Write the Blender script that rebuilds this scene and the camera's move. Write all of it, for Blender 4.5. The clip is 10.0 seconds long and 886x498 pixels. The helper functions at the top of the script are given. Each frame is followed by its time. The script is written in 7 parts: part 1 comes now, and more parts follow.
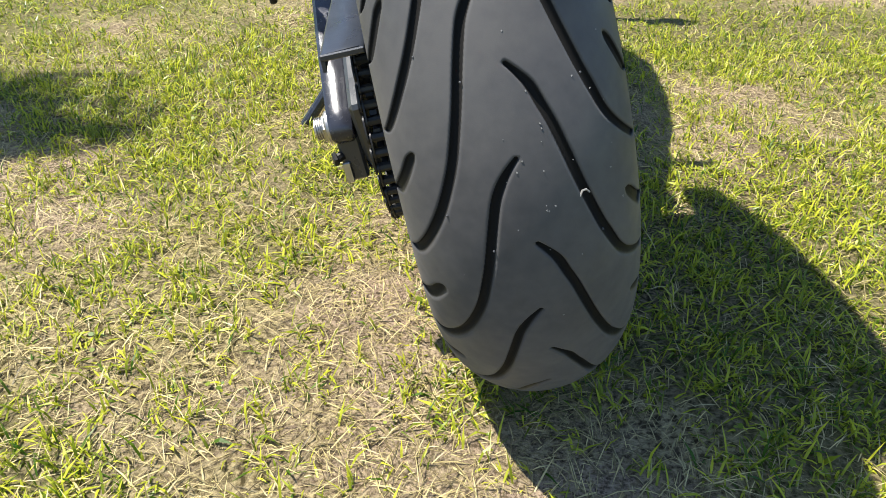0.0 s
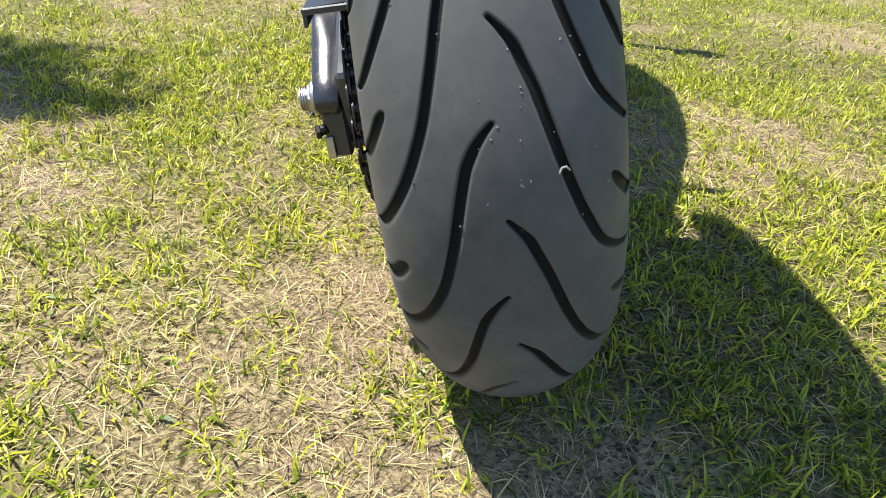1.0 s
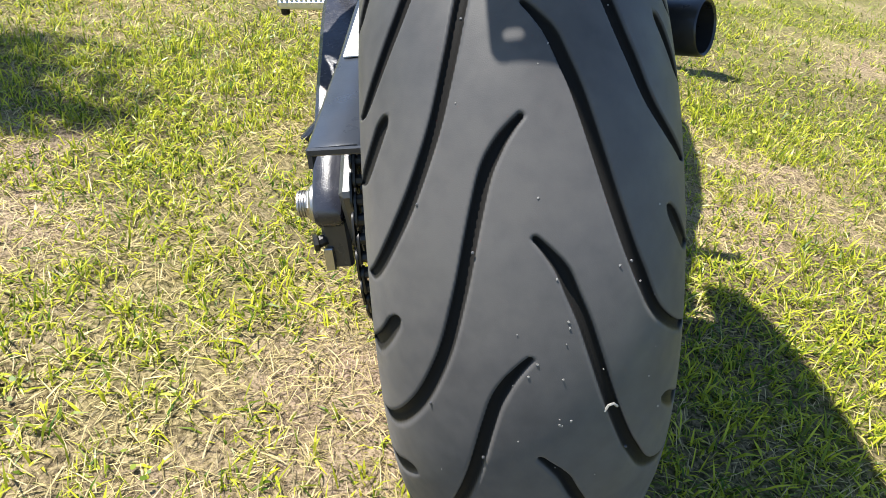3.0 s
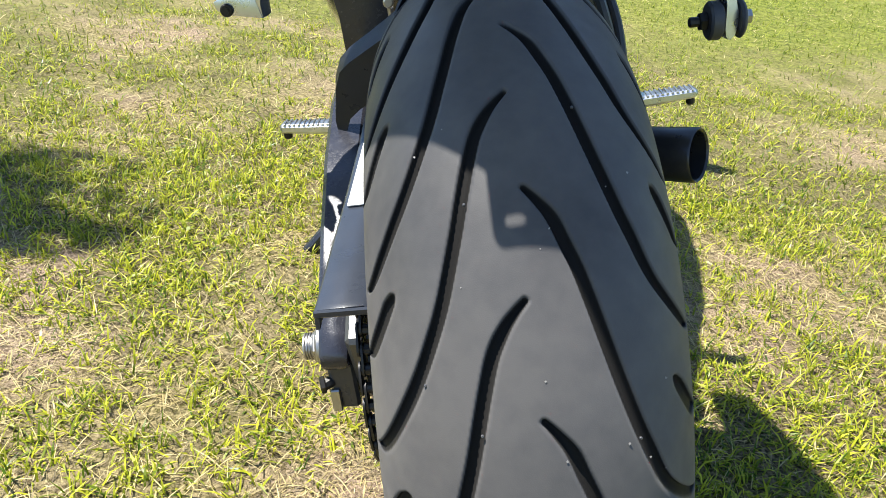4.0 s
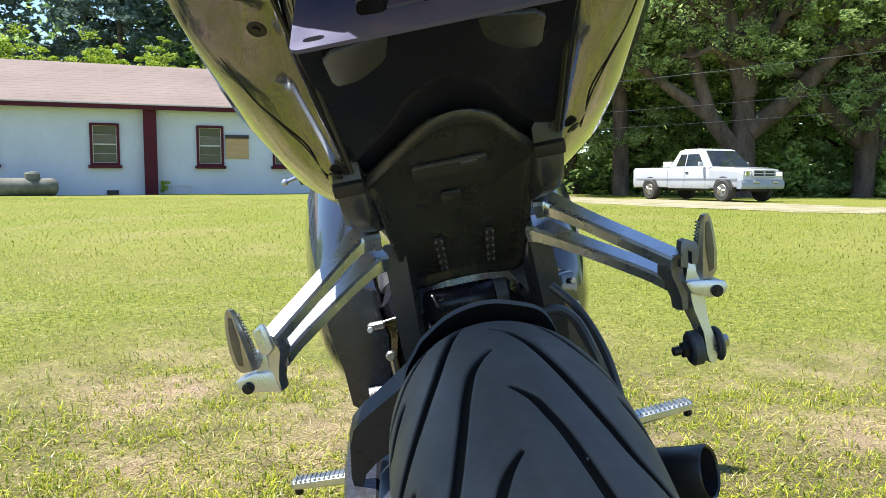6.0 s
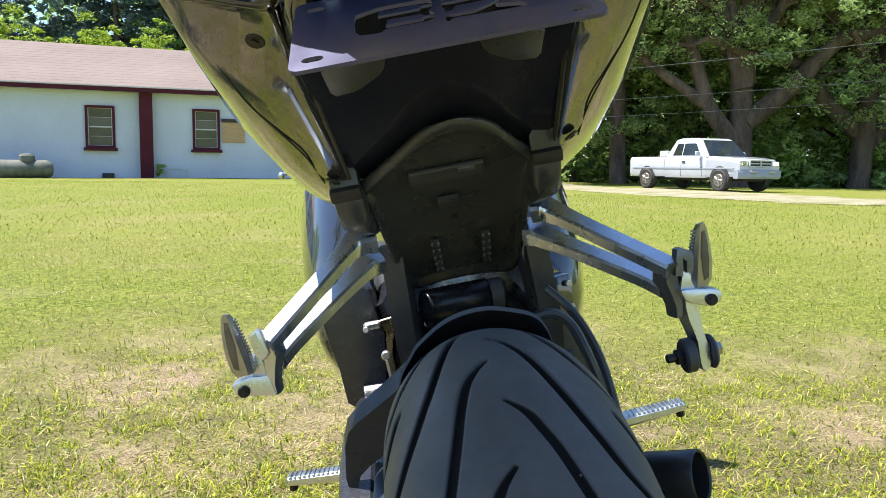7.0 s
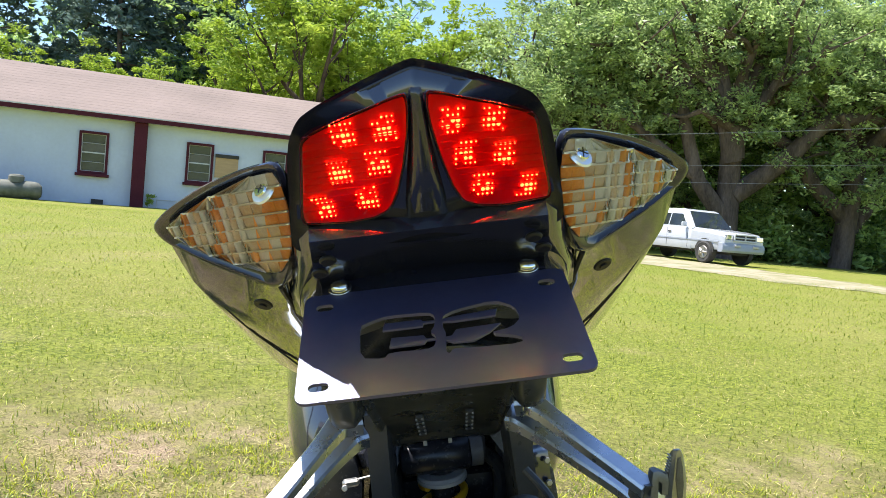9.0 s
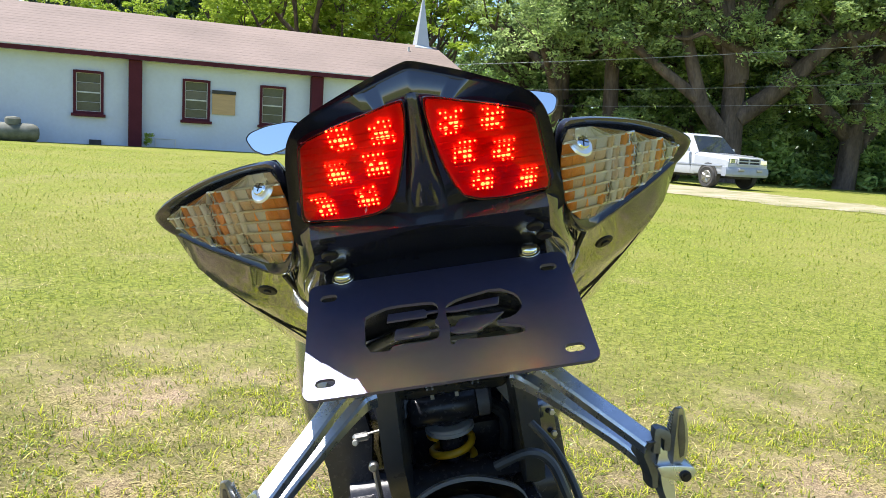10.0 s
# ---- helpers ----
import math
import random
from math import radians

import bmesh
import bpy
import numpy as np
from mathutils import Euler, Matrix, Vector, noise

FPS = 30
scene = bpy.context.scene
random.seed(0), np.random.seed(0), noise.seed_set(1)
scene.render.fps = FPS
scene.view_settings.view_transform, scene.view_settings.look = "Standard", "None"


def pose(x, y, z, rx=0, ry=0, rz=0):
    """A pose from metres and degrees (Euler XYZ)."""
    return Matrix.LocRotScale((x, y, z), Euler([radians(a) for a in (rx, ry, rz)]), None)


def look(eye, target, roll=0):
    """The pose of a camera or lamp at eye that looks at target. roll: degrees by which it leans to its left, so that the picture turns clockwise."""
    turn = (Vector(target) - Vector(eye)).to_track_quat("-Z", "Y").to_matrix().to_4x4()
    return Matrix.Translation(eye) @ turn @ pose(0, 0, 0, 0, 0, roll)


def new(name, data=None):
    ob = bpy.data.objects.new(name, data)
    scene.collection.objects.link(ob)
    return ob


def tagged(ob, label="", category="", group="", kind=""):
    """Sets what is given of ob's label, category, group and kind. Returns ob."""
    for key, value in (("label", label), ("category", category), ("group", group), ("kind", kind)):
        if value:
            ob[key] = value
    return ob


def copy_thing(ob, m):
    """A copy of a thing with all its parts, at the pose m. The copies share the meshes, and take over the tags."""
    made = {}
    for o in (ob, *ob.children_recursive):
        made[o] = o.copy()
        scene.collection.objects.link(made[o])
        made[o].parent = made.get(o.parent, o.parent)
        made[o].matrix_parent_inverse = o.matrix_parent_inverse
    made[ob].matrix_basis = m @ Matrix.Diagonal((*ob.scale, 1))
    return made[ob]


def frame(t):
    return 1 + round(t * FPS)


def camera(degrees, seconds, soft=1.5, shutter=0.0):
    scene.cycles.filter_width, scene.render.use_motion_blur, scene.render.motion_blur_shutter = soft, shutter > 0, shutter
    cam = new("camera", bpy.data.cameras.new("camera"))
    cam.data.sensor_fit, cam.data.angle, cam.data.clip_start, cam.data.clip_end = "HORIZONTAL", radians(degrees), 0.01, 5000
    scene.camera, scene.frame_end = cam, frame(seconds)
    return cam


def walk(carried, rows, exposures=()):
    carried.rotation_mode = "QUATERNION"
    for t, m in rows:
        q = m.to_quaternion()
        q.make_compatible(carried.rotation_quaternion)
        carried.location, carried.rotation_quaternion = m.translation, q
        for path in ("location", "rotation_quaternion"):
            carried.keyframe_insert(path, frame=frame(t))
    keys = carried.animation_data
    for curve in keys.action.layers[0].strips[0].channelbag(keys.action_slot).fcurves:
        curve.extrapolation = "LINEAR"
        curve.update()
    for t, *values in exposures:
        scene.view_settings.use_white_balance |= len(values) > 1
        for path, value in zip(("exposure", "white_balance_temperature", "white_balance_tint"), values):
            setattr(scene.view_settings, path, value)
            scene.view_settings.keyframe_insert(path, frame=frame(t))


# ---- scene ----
cam = camera(59.0, 10.0, soft=0.6)
# seconds, eye, point looked at, roll
PATH = [
    (0, (0.151, -0.014, 0.61), (0.017, 1.675, -0.453), -0.4),
    (0.5, (0.176, -0.003, 0.548), (-0.016, 1.696, -0.491), 4.5),
    (1, (0.188, 0.014, 0.552), (0.008, 1.733, -0.454), 4.4),
    (1.5, (0.186, 0.038, 0.573), (0.019, 1.717, -0.501), 5.0),
    (2, (0.162, 0.097, 0.606), (-0.011, 1.78, -0.46), 7.1),
    (2.2, (0.149, 0.116, 0.619), (-0.024, 1.82, -0.413), 6.9),
    (3.3, (0.13, 0.168, 0.652), (0.024, 1.824, -0.465), 9.2),
    (3.5, (0.129, 0.167, 0.66), (0.014, 1.834, -0.441), 9.0),
    (4, (0.118, 0.186, 0.696), (-0.035, 1.946, -0.243), 6.7),
    (4.3, (0.108, 0.194, 0.723), (-0.065, 2.053, 0.006), 6.4),
    (4.5, (0.107, 0.202, 0.746), (-0.088, 2.095, 0.129), 5.3),
    (5, (0.107, 0.184, 0.74), (-0.104, 2.153, 0.46), 1.3),
    (5.5, (0.104, 0.155, 0.732), (-0.1, 2.138, 0.569), -0.0),
    (7, (0.102, 0.155, 0.753), (-0.089, 2.134, 0.543), 0.7),
    (7.5, (0.101, 0.154, 0.772), (-0.083, 2.136, 0.579), 1.4),
    (8, (0.095, 0.159, 0.803), (-0.094, 2.144, 0.648), 2.6),
    (8.5, (0.088, 0.155, 0.86), (-0.128, 2.141, 0.766), 4.6),
    (9, (0.089, 0.14, 0.91), (-0.07, 2.132, 0.821), 5.0),
    (9.5, (0.088, 0.138, 0.943), (-0.057, 2.118, 0.704), 4.0),
    (10, (0.087, 0.142, 0.946), (-0.065, 2.118, 0.681), 3.5),
]
walk(cam, [(t, look(eye, target, roll)) for t, eye, target, roll in PATH], [(0, 1.0), (1, 1.12), (2, 1.15), (3.5, 1.15), (10, 1.15)])

# ---- world and sun ----
world = bpy.data.worlds.new("sky")
scene.world = world
world.use_nodes = True
wn = world.node_tree
sky = wn.nodes.new("ShaderNodeTexSky")
sky.sky_type = "NISHITA"
sky.sun_disc = False
sky.sun_elevation = radians(66)
sky.sun_rotation = radians(-91.5)
sky.air_density, sky.dust_density, sky.ozone_density = 1.0, 0.2, 4.5
wn.links.new(sky.outputs[0], wn.nodes["Background"].inputs[0])
wn.nodes["Background"].inputs[1].default_value = 0.115
sun = new("sun", bpy.data.lights.new("sun", "SUN"))
sun.data.energy, sun.data.angle, sun.data.color = 5.0, radians(0.53), (1.0, 0.965, 0.90)
SUN_WAY = Vector((-0.447, 0.004, 1.0)).normalized()
sun.matrix_world = look(SUN_WAY * 60, (0, 0, 0))


# ---- building blocks ----
def finish(bm, mats, sharp=32):
    bmesh.ops.recalc_face_normals(bm, faces=bm.faces)
    me = bpy.data.meshes.new("mesh")
    lim = radians(sharp)
    for f in bm.faces:
        f.smooth = True
    for e in bm.edges:
        e.smooth = e.is_manifold and e.calc_face_angle(0.0) < lim
    bm.to_mesh(me)
    bm.free()
    for m in mats if isinstance(mats, (list, tuple)) else (mats,):
        me.materials.append(m)
    return me


def part(name, bm, material, parent, label="", sharp=32):
    if any(p.name == "motorcycle" for p in (parent, parent.parent) if p) and parent.name.split(".")[0] not in UNSETTLED and name not in UNSETTLED:
        for v in bm.verts:
            v.co = settle(v.co)
    ob = new(name, finish(bm, material, sharp))
    ob.parent = parent
    return tagged(ob, label)


def step(a, b, v):
    t = min(max((v - a) / (b - a), 0.0), 1.0)
    return t * t * (3 - 2 * t)


UNSETTLED = ("rear_wheel", "drive_chain", "swingarm", "chain_guard", "hugger", "tyre", "passenger_peg_bracket", "passenger_peg", "exhaust_hanger")


BODY = Matrix.Translation((0.0131, 0.0291, -0.0407)) @ Euler((radians(-0.61), radians(-0.56), radians(-1.89))).to_matrix().to_4x4() @ Matrix.Scale(1.0357, 4)


def settle(p):
    """From the body's own drawing to the cycle's frame, whose origin is under the rear wheel."""
    return BODY @ p


def thing(name, label, category, m=None, group="", kind=""):
    ob = new(name)
    ob.empty_display_size = 0.05
    if m is not None:
        ob.matrix_basis = m
    return tagged(ob, label, category, group, kind)


def loft(bm, rings, closed=True, caps=True):
    vs = [[bm.verts.new(p) for p in r] for r in rings]
    n = len(vs[0])
    for a, b in zip(vs, vs[1:]):
        for i in range(n if closed else n - 1):
            j = (i + 1) % n
            bm.faces.new((a[i], a[j], b[j], b[i]))
    if caps and closed:
        bm.faces.new(vs[0][::-1])
        bm.faces.new(vs[-1])
    return vs


def tube(bm, pts, radii, seg=10, caps=True, squash=1.0):
    pts = [Vector(p) for p in pts]
    if isinstance(radii, (int, float)):
        radii = [radii] * len(pts)
    rings, side = [], None
    for i, p in enumerate(pts):
        d = (pts[min(i + 1, len(pts) - 1)] - pts[max(i - 1, 0)]).normalized()
        if side is None:
            side = d.orthogonal().normalized()
        side = (side - d * side.dot(d)).normalized()
        up = d.cross(side)
        rings.append([p + (side * math.cos(a) + up * math.sin(a) * squash) * radii[i] for a in (2 * math.pi * k / seg for k in range(seg))])
    return loft(bm, rings, True, caps)


def smooth_path(pts, n=6):
    pts = [Vector(p) for p in pts]
    out = []
    for i in range(len(pts) - 1):
        p0, p1, p2, p3 = pts[max(i - 1, 0)], pts[i], pts[i + 1], pts[min(i + 2, len(pts) - 1)]
        for k in range(n):
            t = k / n
            out.append(0.5 * ((2 * p1) + (p2 - p0) * t + (2 * p0 - 5 * p1 + 4 * p2 - p3) * t * t + (3 * p1 - p0 - 3 * p2 + p3) * t ** 3))
    out.append(pts[-1])
    return out


def box(bm, centre, size, rot=(0, 0, 0), bevel=0.0, seg=1):
    m = Matrix.Translation(centre) @ Euler([radians(a) for a in rot]).to_matrix().to_4x4() @ Matrix.Diagonal((*size, 1))
    g = bmesh.ops.create_cube(bm, size=1.0, matrix=m)
    if bevel:
        es = {e for v in g["verts"] for e in v.link_edges}
        bmesh.ops.bevel(bm, geom=list(es), offset=bevel, segments=seg, affect="EDGES", profile=0.6)


def slab(bm, outline, thick, bevel=0.0):
    """A plate: outline of points in one plane, thickened by the vector thick."""
    thick = Vector(thick)
    a = [bm.verts.new(p) for p in outline]
    b = [bm.verts.new(Vector(p) + thick) for p in outline]
    n = len(a)
    fs = [bm.faces.new(a), bm.faces.new(b[::-1])]
    for i in range(n):
        fs.append(bm.faces.new((a[i], b[i], b[(i + 1) % n], a[(i + 1) % n])))
    if bevel:
        bmesh.ops.recalc_face_normals(bm, faces=fs)
        es = {e for f in fs[:2] for e in f.edges}
        bmesh.ops.bevel(bm, geom=list(es), offset=bevel, segments=2, affect="EDGES", profile=0.6)


def disc(bm, centre, axis, r, depth, seg=16, bevel=0.0):
    axis = Vector(axis).normalized()
    s = axis.orthogonal().normalized()
    u = axis.cross(s)
    c = Vector(centre)
    prof = [(r - bevel, 0), (r, bevel), (r, depth - bevel), (r - bevel, depth)] if bevel else [(r, 0), (r, depth)]
    loft(bm, [[c + axis * h + (s * math.cos(a) + u * math.sin(a)) * q for a in (2 * math.pi * k / seg for k in range(seg))] for q, h in prof])


def raw_mesh(name, verts, faces_flat, counts, mats, smooth=False, mat_index=None):
    """A mesh from arrays: verts (n, 3), flat corner list and corners per face."""
    me = bpy.data.meshes.new(name)
    verts = np.asarray(verts, dtype=np.float32)
    faces_flat = np.asarray(faces_flat, dtype=np.int32)
    counts = np.asarray(counts, dtype=np.int32)
    me.vertices.add(len(verts))
    me.vertices.foreach_set("co", verts.ravel())
    me.loops.add(len(faces_flat))
    me.loops.foreach_set("vertex_index", faces_flat)
    me.polygons.add(len(counts))
    me.polygons.foreach_set("loop_start", np.concatenate(([0], np.cumsum(counts)[:-1])).astype(np.int32))
    if mat_index is not None:
        me.polygons.foreach_set("material_index", np.asarray(mat_index, dtype=np.int32))
    me.polygons.foreach_set("use_smooth", np.full(len(counts), smooth))
    me.update(calc_edges=True)
    me.validate()
    for m in mats:
        me.materials.append(m)
    return me


# ---- materials ----
def material(name, colour, rough=0.5, metal=0.0, coat=0.0, colour2=None, scale=8.0, detail=6.0, bump=0.0, bump_scale=60.0, rough_var=0.0, spec=0.5, stretch=(1, 1, 1), island=0.0, piece=0.0, fine=None):
    """Principled surface: two noise scales vary colour and gloss, a third gives relief."""
    m = bpy.data.materials.new(name)
    m.use_nodes = True
    nt = m.node_tree
    N, K = nt.nodes, nt.links
    b = N["Principled BSDF"]
    b.inputs["Base Color"].default_value = (*colour, 1)
    b.inputs["Roughness"].default_value = rough
    b.inputs["Metallic"].default_value = metal
    b.inputs["Coat Weight"].default_value = coat
    b.inputs["Coat Roughness"].default_value = 0.03
    b.inputs["Specular IOR Level"].default_value = spec
    tc = N.new("ShaderNodeTexCoord")
    mp = N.new("ShaderNodeMapping")
    mp.inputs["Scale"].default_value = stretch
    K.new(tc.outputs["Object"], mp.inputs[0])

    def noise_node(sc, det):
        n = N.new("ShaderNodeTexNoise")
        n.inputs["Scale"].default_value = sc
        n.inputs["Detail"].default_value = det
        K.new(mp.outputs[0], n.inputs["Vector"])
        return n

    if colour2 is not None:
        n = noise_node(scale, detail)
        n2 = noise_node(fine or scale * 9, 3)
        add = N.new("ShaderNodeMath")
        add.operation = "MULTIPLY_ADD"
        K.new(n2.outputs[0], add.inputs[0])
        add.inputs[1].default_value = 0.45
        K.new(n.outputs[0], add.inputs[2])
        rmp = N.new("ShaderNodeMapRange")
        rmp.inputs[1].default_value, rmp.inputs[2].default_value = 0.5, 0.95
        K.new(add.outputs[0], rmp.inputs[0])
        mix = N.new("ShaderNodeMix")
        mix.data_type = "RGBA"
        mix.inputs[6].default_value = (*colour, 1)
        mix.inputs[7].default_value = (*colour2, 1)
        src = rmp.outputs[0]
        if island or piece:
            if island:
                geo = N.new("ShaderNodeNewGeometry")
                rnd = geo.outputs["Random Per Island"]
            else:
                geo = N.new("ShaderNodeObjectInfo")
                rnd = geo.outputs["Random"]
            f = N.new("ShaderNodeMix")
            f.data_type = "FLOAT"
            f.inputs[0].default_value = island or piece
            K.new(src, f.inputs[2])
            K.new(rnd, f.inputs[3])
            src = f.outputs[0]
        K.new(src, mix.inputs[0])
        K.new(mix.outputs[2], b.inputs["Base Color"])
    if rough_var:
        n = noise_node(scale * 2.3, 5)
        r = N.new("ShaderNodeMapRange")
        r.inputs[1].default_value, r.inputs[2].default_value = 0.3, 0.7
        r.inputs[3].default_value, r.inputs[4].default_value = max(rough - rough_var, 0.02), min(rough + rough_var, 1)
        K.new(n.outputs[0], r.inputs[0])
        K.new(r.outputs[0], b.inputs["Roughness"])
    if bump:
        n = noise_node(bump_scale, 4)
        bp = N.new("ShaderNodeBump")
        bp.inputs["Strength"].default_value = 1.0
        bp.inputs["Distance"].default_value = bump
        K.new(n.outputs[0], bp.inputs["Height"])
        K.new(bp.outputs[0], b.inputs["Normal"])
    return m


def leafy(name, c1, c2, trans=0.35, rough=0.5, clump=0.0):
    """Leaf or blade: a mix of colours by island, with light coming through."""
    m = bpy.data.materials.new(name)
    m.use_nodes = True
    nt = m.node_tree
    N, K = nt.nodes, nt.links
    b = N["Principled BSDF"]
    b.inputs["Roughness"].default_value = rough
    b.inputs["Specular IOR Level"].default_value = 0.35
    geo = N.new("ShaderNodeNewGeometry")
    mix = N.new("ShaderNodeMix")
    mix.data_type = "RGBA"
    mix.inputs[6].default_value = (*c1, 1)
    mix.inputs[7].default_value = (*c2, 1)
    fac = geo.outputs["Random Per Island"]
    # broad noise puts sunlit and shadowed leaf masses into the colour
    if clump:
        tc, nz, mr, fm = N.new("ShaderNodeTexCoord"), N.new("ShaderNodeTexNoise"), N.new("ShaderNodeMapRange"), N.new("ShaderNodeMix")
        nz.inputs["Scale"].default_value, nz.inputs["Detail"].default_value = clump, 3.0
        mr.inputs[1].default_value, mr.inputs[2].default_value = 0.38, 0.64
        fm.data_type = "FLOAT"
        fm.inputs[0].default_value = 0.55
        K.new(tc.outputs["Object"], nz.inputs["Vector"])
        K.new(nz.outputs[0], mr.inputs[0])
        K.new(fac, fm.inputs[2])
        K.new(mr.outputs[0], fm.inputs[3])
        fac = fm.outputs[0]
    K.new(fac, mix.inputs[0])
    K.new(mix.outputs[2], b.inputs["Base Color"])
    tr = N.new("ShaderNodeBsdfTranslucent")
    K.new(mix.outputs[2], tr.inputs[0])
    ms = N.new("ShaderNodeMixShader")
    ms.inputs[0].default_value = trans
    K.new(b.outputs[0], ms.inputs[1])
    K.new(tr.outputs[0], ms.inputs[2])
    K.new(ms.outputs[0], N["Material Output"].inputs[0])
    return m


def thin_lens(name, tint, ior=1.45):
    """A thin clear sheet: light passes tinted, its face shines at flat angles."""
    m = bpy.data.materials.new(name)
    m.use_nodes = True
    N, K = m.node_tree.nodes, m.node_tree.links
    N.remove(N["Principled BSDF"])
    tr, gl, ms, fr = N.new("ShaderNodeBsdfTransparent"), N.new("ShaderNodeBsdfGlossy"), N.new("ShaderNodeMixShader"), N.new("ShaderNodeFresnel")
    tr.inputs[0].default_value = (*tint, 1)
    gl.inputs["Roughness"].default_value = 0.04
    fr.inputs["IOR"].default_value = ior
    K.new(fr.outputs[0], ms.inputs[0])
    K.new(tr.outputs[0], ms.inputs[1])
    K.new(gl.outputs[0], ms.inputs[2])
    K.new(ms.outputs[0], N["Material Output"].inputs[0])
    return m


def glow(name, colour, strength):
    m = bpy.data.materials.new(name)
    m.use_nodes = True
    b = m.node_tree.nodes["Principled BSDF"]
    b.inputs["Base Color"].default_value = (*colour, 1)
    b.inputs["Emission Color"].default_value = (*colour, 1)
    b.inputs["Emission Strength"].default_value = strength
    return m


M_RUBBER = material("tyre_rubber", (0.036, 0.038, 0.043), 0.50, colour2=(0.060, 0.061, 0.066), scale=9, bump=0.00008, bump_scale=1500, rough_var=0.1)
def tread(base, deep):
    """Dusty tread rubber; painted shade and cleaner rubber darken the grooves, by the mesh's own groove depth."""
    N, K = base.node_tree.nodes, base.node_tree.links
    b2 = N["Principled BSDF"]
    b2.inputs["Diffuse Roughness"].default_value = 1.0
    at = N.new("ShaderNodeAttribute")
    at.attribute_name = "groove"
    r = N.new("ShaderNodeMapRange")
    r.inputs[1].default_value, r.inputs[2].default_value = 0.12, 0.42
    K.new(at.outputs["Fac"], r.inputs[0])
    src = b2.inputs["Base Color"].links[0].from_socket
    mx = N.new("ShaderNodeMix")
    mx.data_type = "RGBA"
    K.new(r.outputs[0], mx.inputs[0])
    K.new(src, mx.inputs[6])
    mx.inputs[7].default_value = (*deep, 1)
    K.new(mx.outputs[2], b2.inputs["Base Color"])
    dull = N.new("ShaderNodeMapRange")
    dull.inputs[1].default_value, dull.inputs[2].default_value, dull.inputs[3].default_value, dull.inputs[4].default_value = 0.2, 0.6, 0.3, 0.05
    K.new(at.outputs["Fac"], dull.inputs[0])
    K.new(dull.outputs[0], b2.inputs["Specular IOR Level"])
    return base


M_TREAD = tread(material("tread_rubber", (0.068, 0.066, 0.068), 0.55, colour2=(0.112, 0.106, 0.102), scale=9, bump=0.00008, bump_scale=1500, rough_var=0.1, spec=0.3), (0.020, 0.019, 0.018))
M_PAINT = material("gloss_black_paint", (0.013, 0.014, 0.026), 0.11, coat=0.6, spec=1.0, colour2=(0.017, 0.018, 0.030), scale=5, rough_var=0.02)
M_FAIRING = material("dusty_gloss_paint", (0.125, 0.125, 0.135), 0.11, metal=0.8, coat=1.0, spec=1.0, colour2=(0.150, 0.150, 0.160), scale=12, rough_var=0.06)
M_UNDER = material("tail_gloss_plastic", (0.013, 0.014, 0.027), 0.08, spec=0.8, colour2=(0.020, 0.021, 0.033), scale=10, rough_var=0.05, bump=0.0001, bump_scale=300)
M_PLASTIC = material("matt_black_plastic", (0.032, 0.034, 0.039), 0.34, colour2=(0.050, 0.052, 0.057), scale=9, rough_var=0.1, bump=0.00015, bump_scale=700)
M_GUARD = material("guard_plastic", (0.026, 0.031, 0.042), 0.30, colour2=(0.036, 0.042, 0.055), scale=14, rough_var=0.06, bump=0.0001, bump_scale=600)
M_POWDER = material("black_powder_coat", (0.018, 0.019, 0.026), 0.24, colour2=(0.032, 0.033, 0.042), scale=60, bump=0.00022, bump_scale=700, rough_var=0.06)
M_PLATE = material("satin_black_sheet", (0.052, 0.054, 0.120), 0.38, metal=0.5, spec=1.0, colour2=(0.066, 0.068, 0.145), scale=20, bump=0.00002, bump_scale=1400, rough_var=0.06)
M_ALU = material("cast_aluminium", (0.62, 0.65, 0.70), 0.30, metal=0.96, colour2=(0.53, 0.56, 0.61), scale=25, bump=0.00006, bump_scale=420, rough_var=0.06)
M_STEEL = material("zinc_steel", (0.40, 0.385, 0.37), 0.44, metal=1.0, colour2=(0.45, 0.43, 0.40), scale=40, rough_var=0.1)
M_CHROME = material("chrome", (0.8, 0.8, 0.8), 0.07, metal=1.0)
M_CHAIN = material("oily_chain", (0.028, 0.027, 0.026), 0.45, metal=0.5, colour2=(0.012, 0.011, 0.010), scale=60)
M_YELLOW = material("yellow_spring_paint", (0.88, 0.52, 0.02), 0.3, colour2=(0.76, 0.42, 0.02), scale=20)
M_RED = thin_lens("red_lens", (0.86, 0.010, 0.018), 1.20)
M_CLEAR = thin_lens("clear_lens", (0.97, 0.97, 0.95))
M_AMBER = material("amber_bulb", (0.80, 0.33, 0.08), 0.2, colour2=(0.62, 0.19, 0.03), scale=40)
M_REFLECT = material("lamp_reflector", (0.92, 0.92, 0.92), 0.16, metal=0.55, bump=0.0003, bump_scale=160)
# darker copy of the cast aluminium, with shade put into its colour
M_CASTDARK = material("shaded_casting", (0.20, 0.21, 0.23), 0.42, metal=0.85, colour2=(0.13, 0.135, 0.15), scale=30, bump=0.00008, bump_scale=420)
M_PEGFACE = material("peg_recess_shade", (0.17, 0.17, 0.17), 0.42, metal=0.7, colour2=(0.11, 0.11, 0.11), scale=60)
M_CAPGREY = material("dull_grey_cap", (0.16, 0.16, 0.17), 0.45, colour2=(0.11, 0.11, 0.12), scale=40)
# oily chain links, with the shade beside the tyre put into their colour
M_LINK = material("shaded_oily_link", (0.010, 0.0095, 0.009), 0.5, colour2=(0.018, 0.016, 0.014), scale=80)
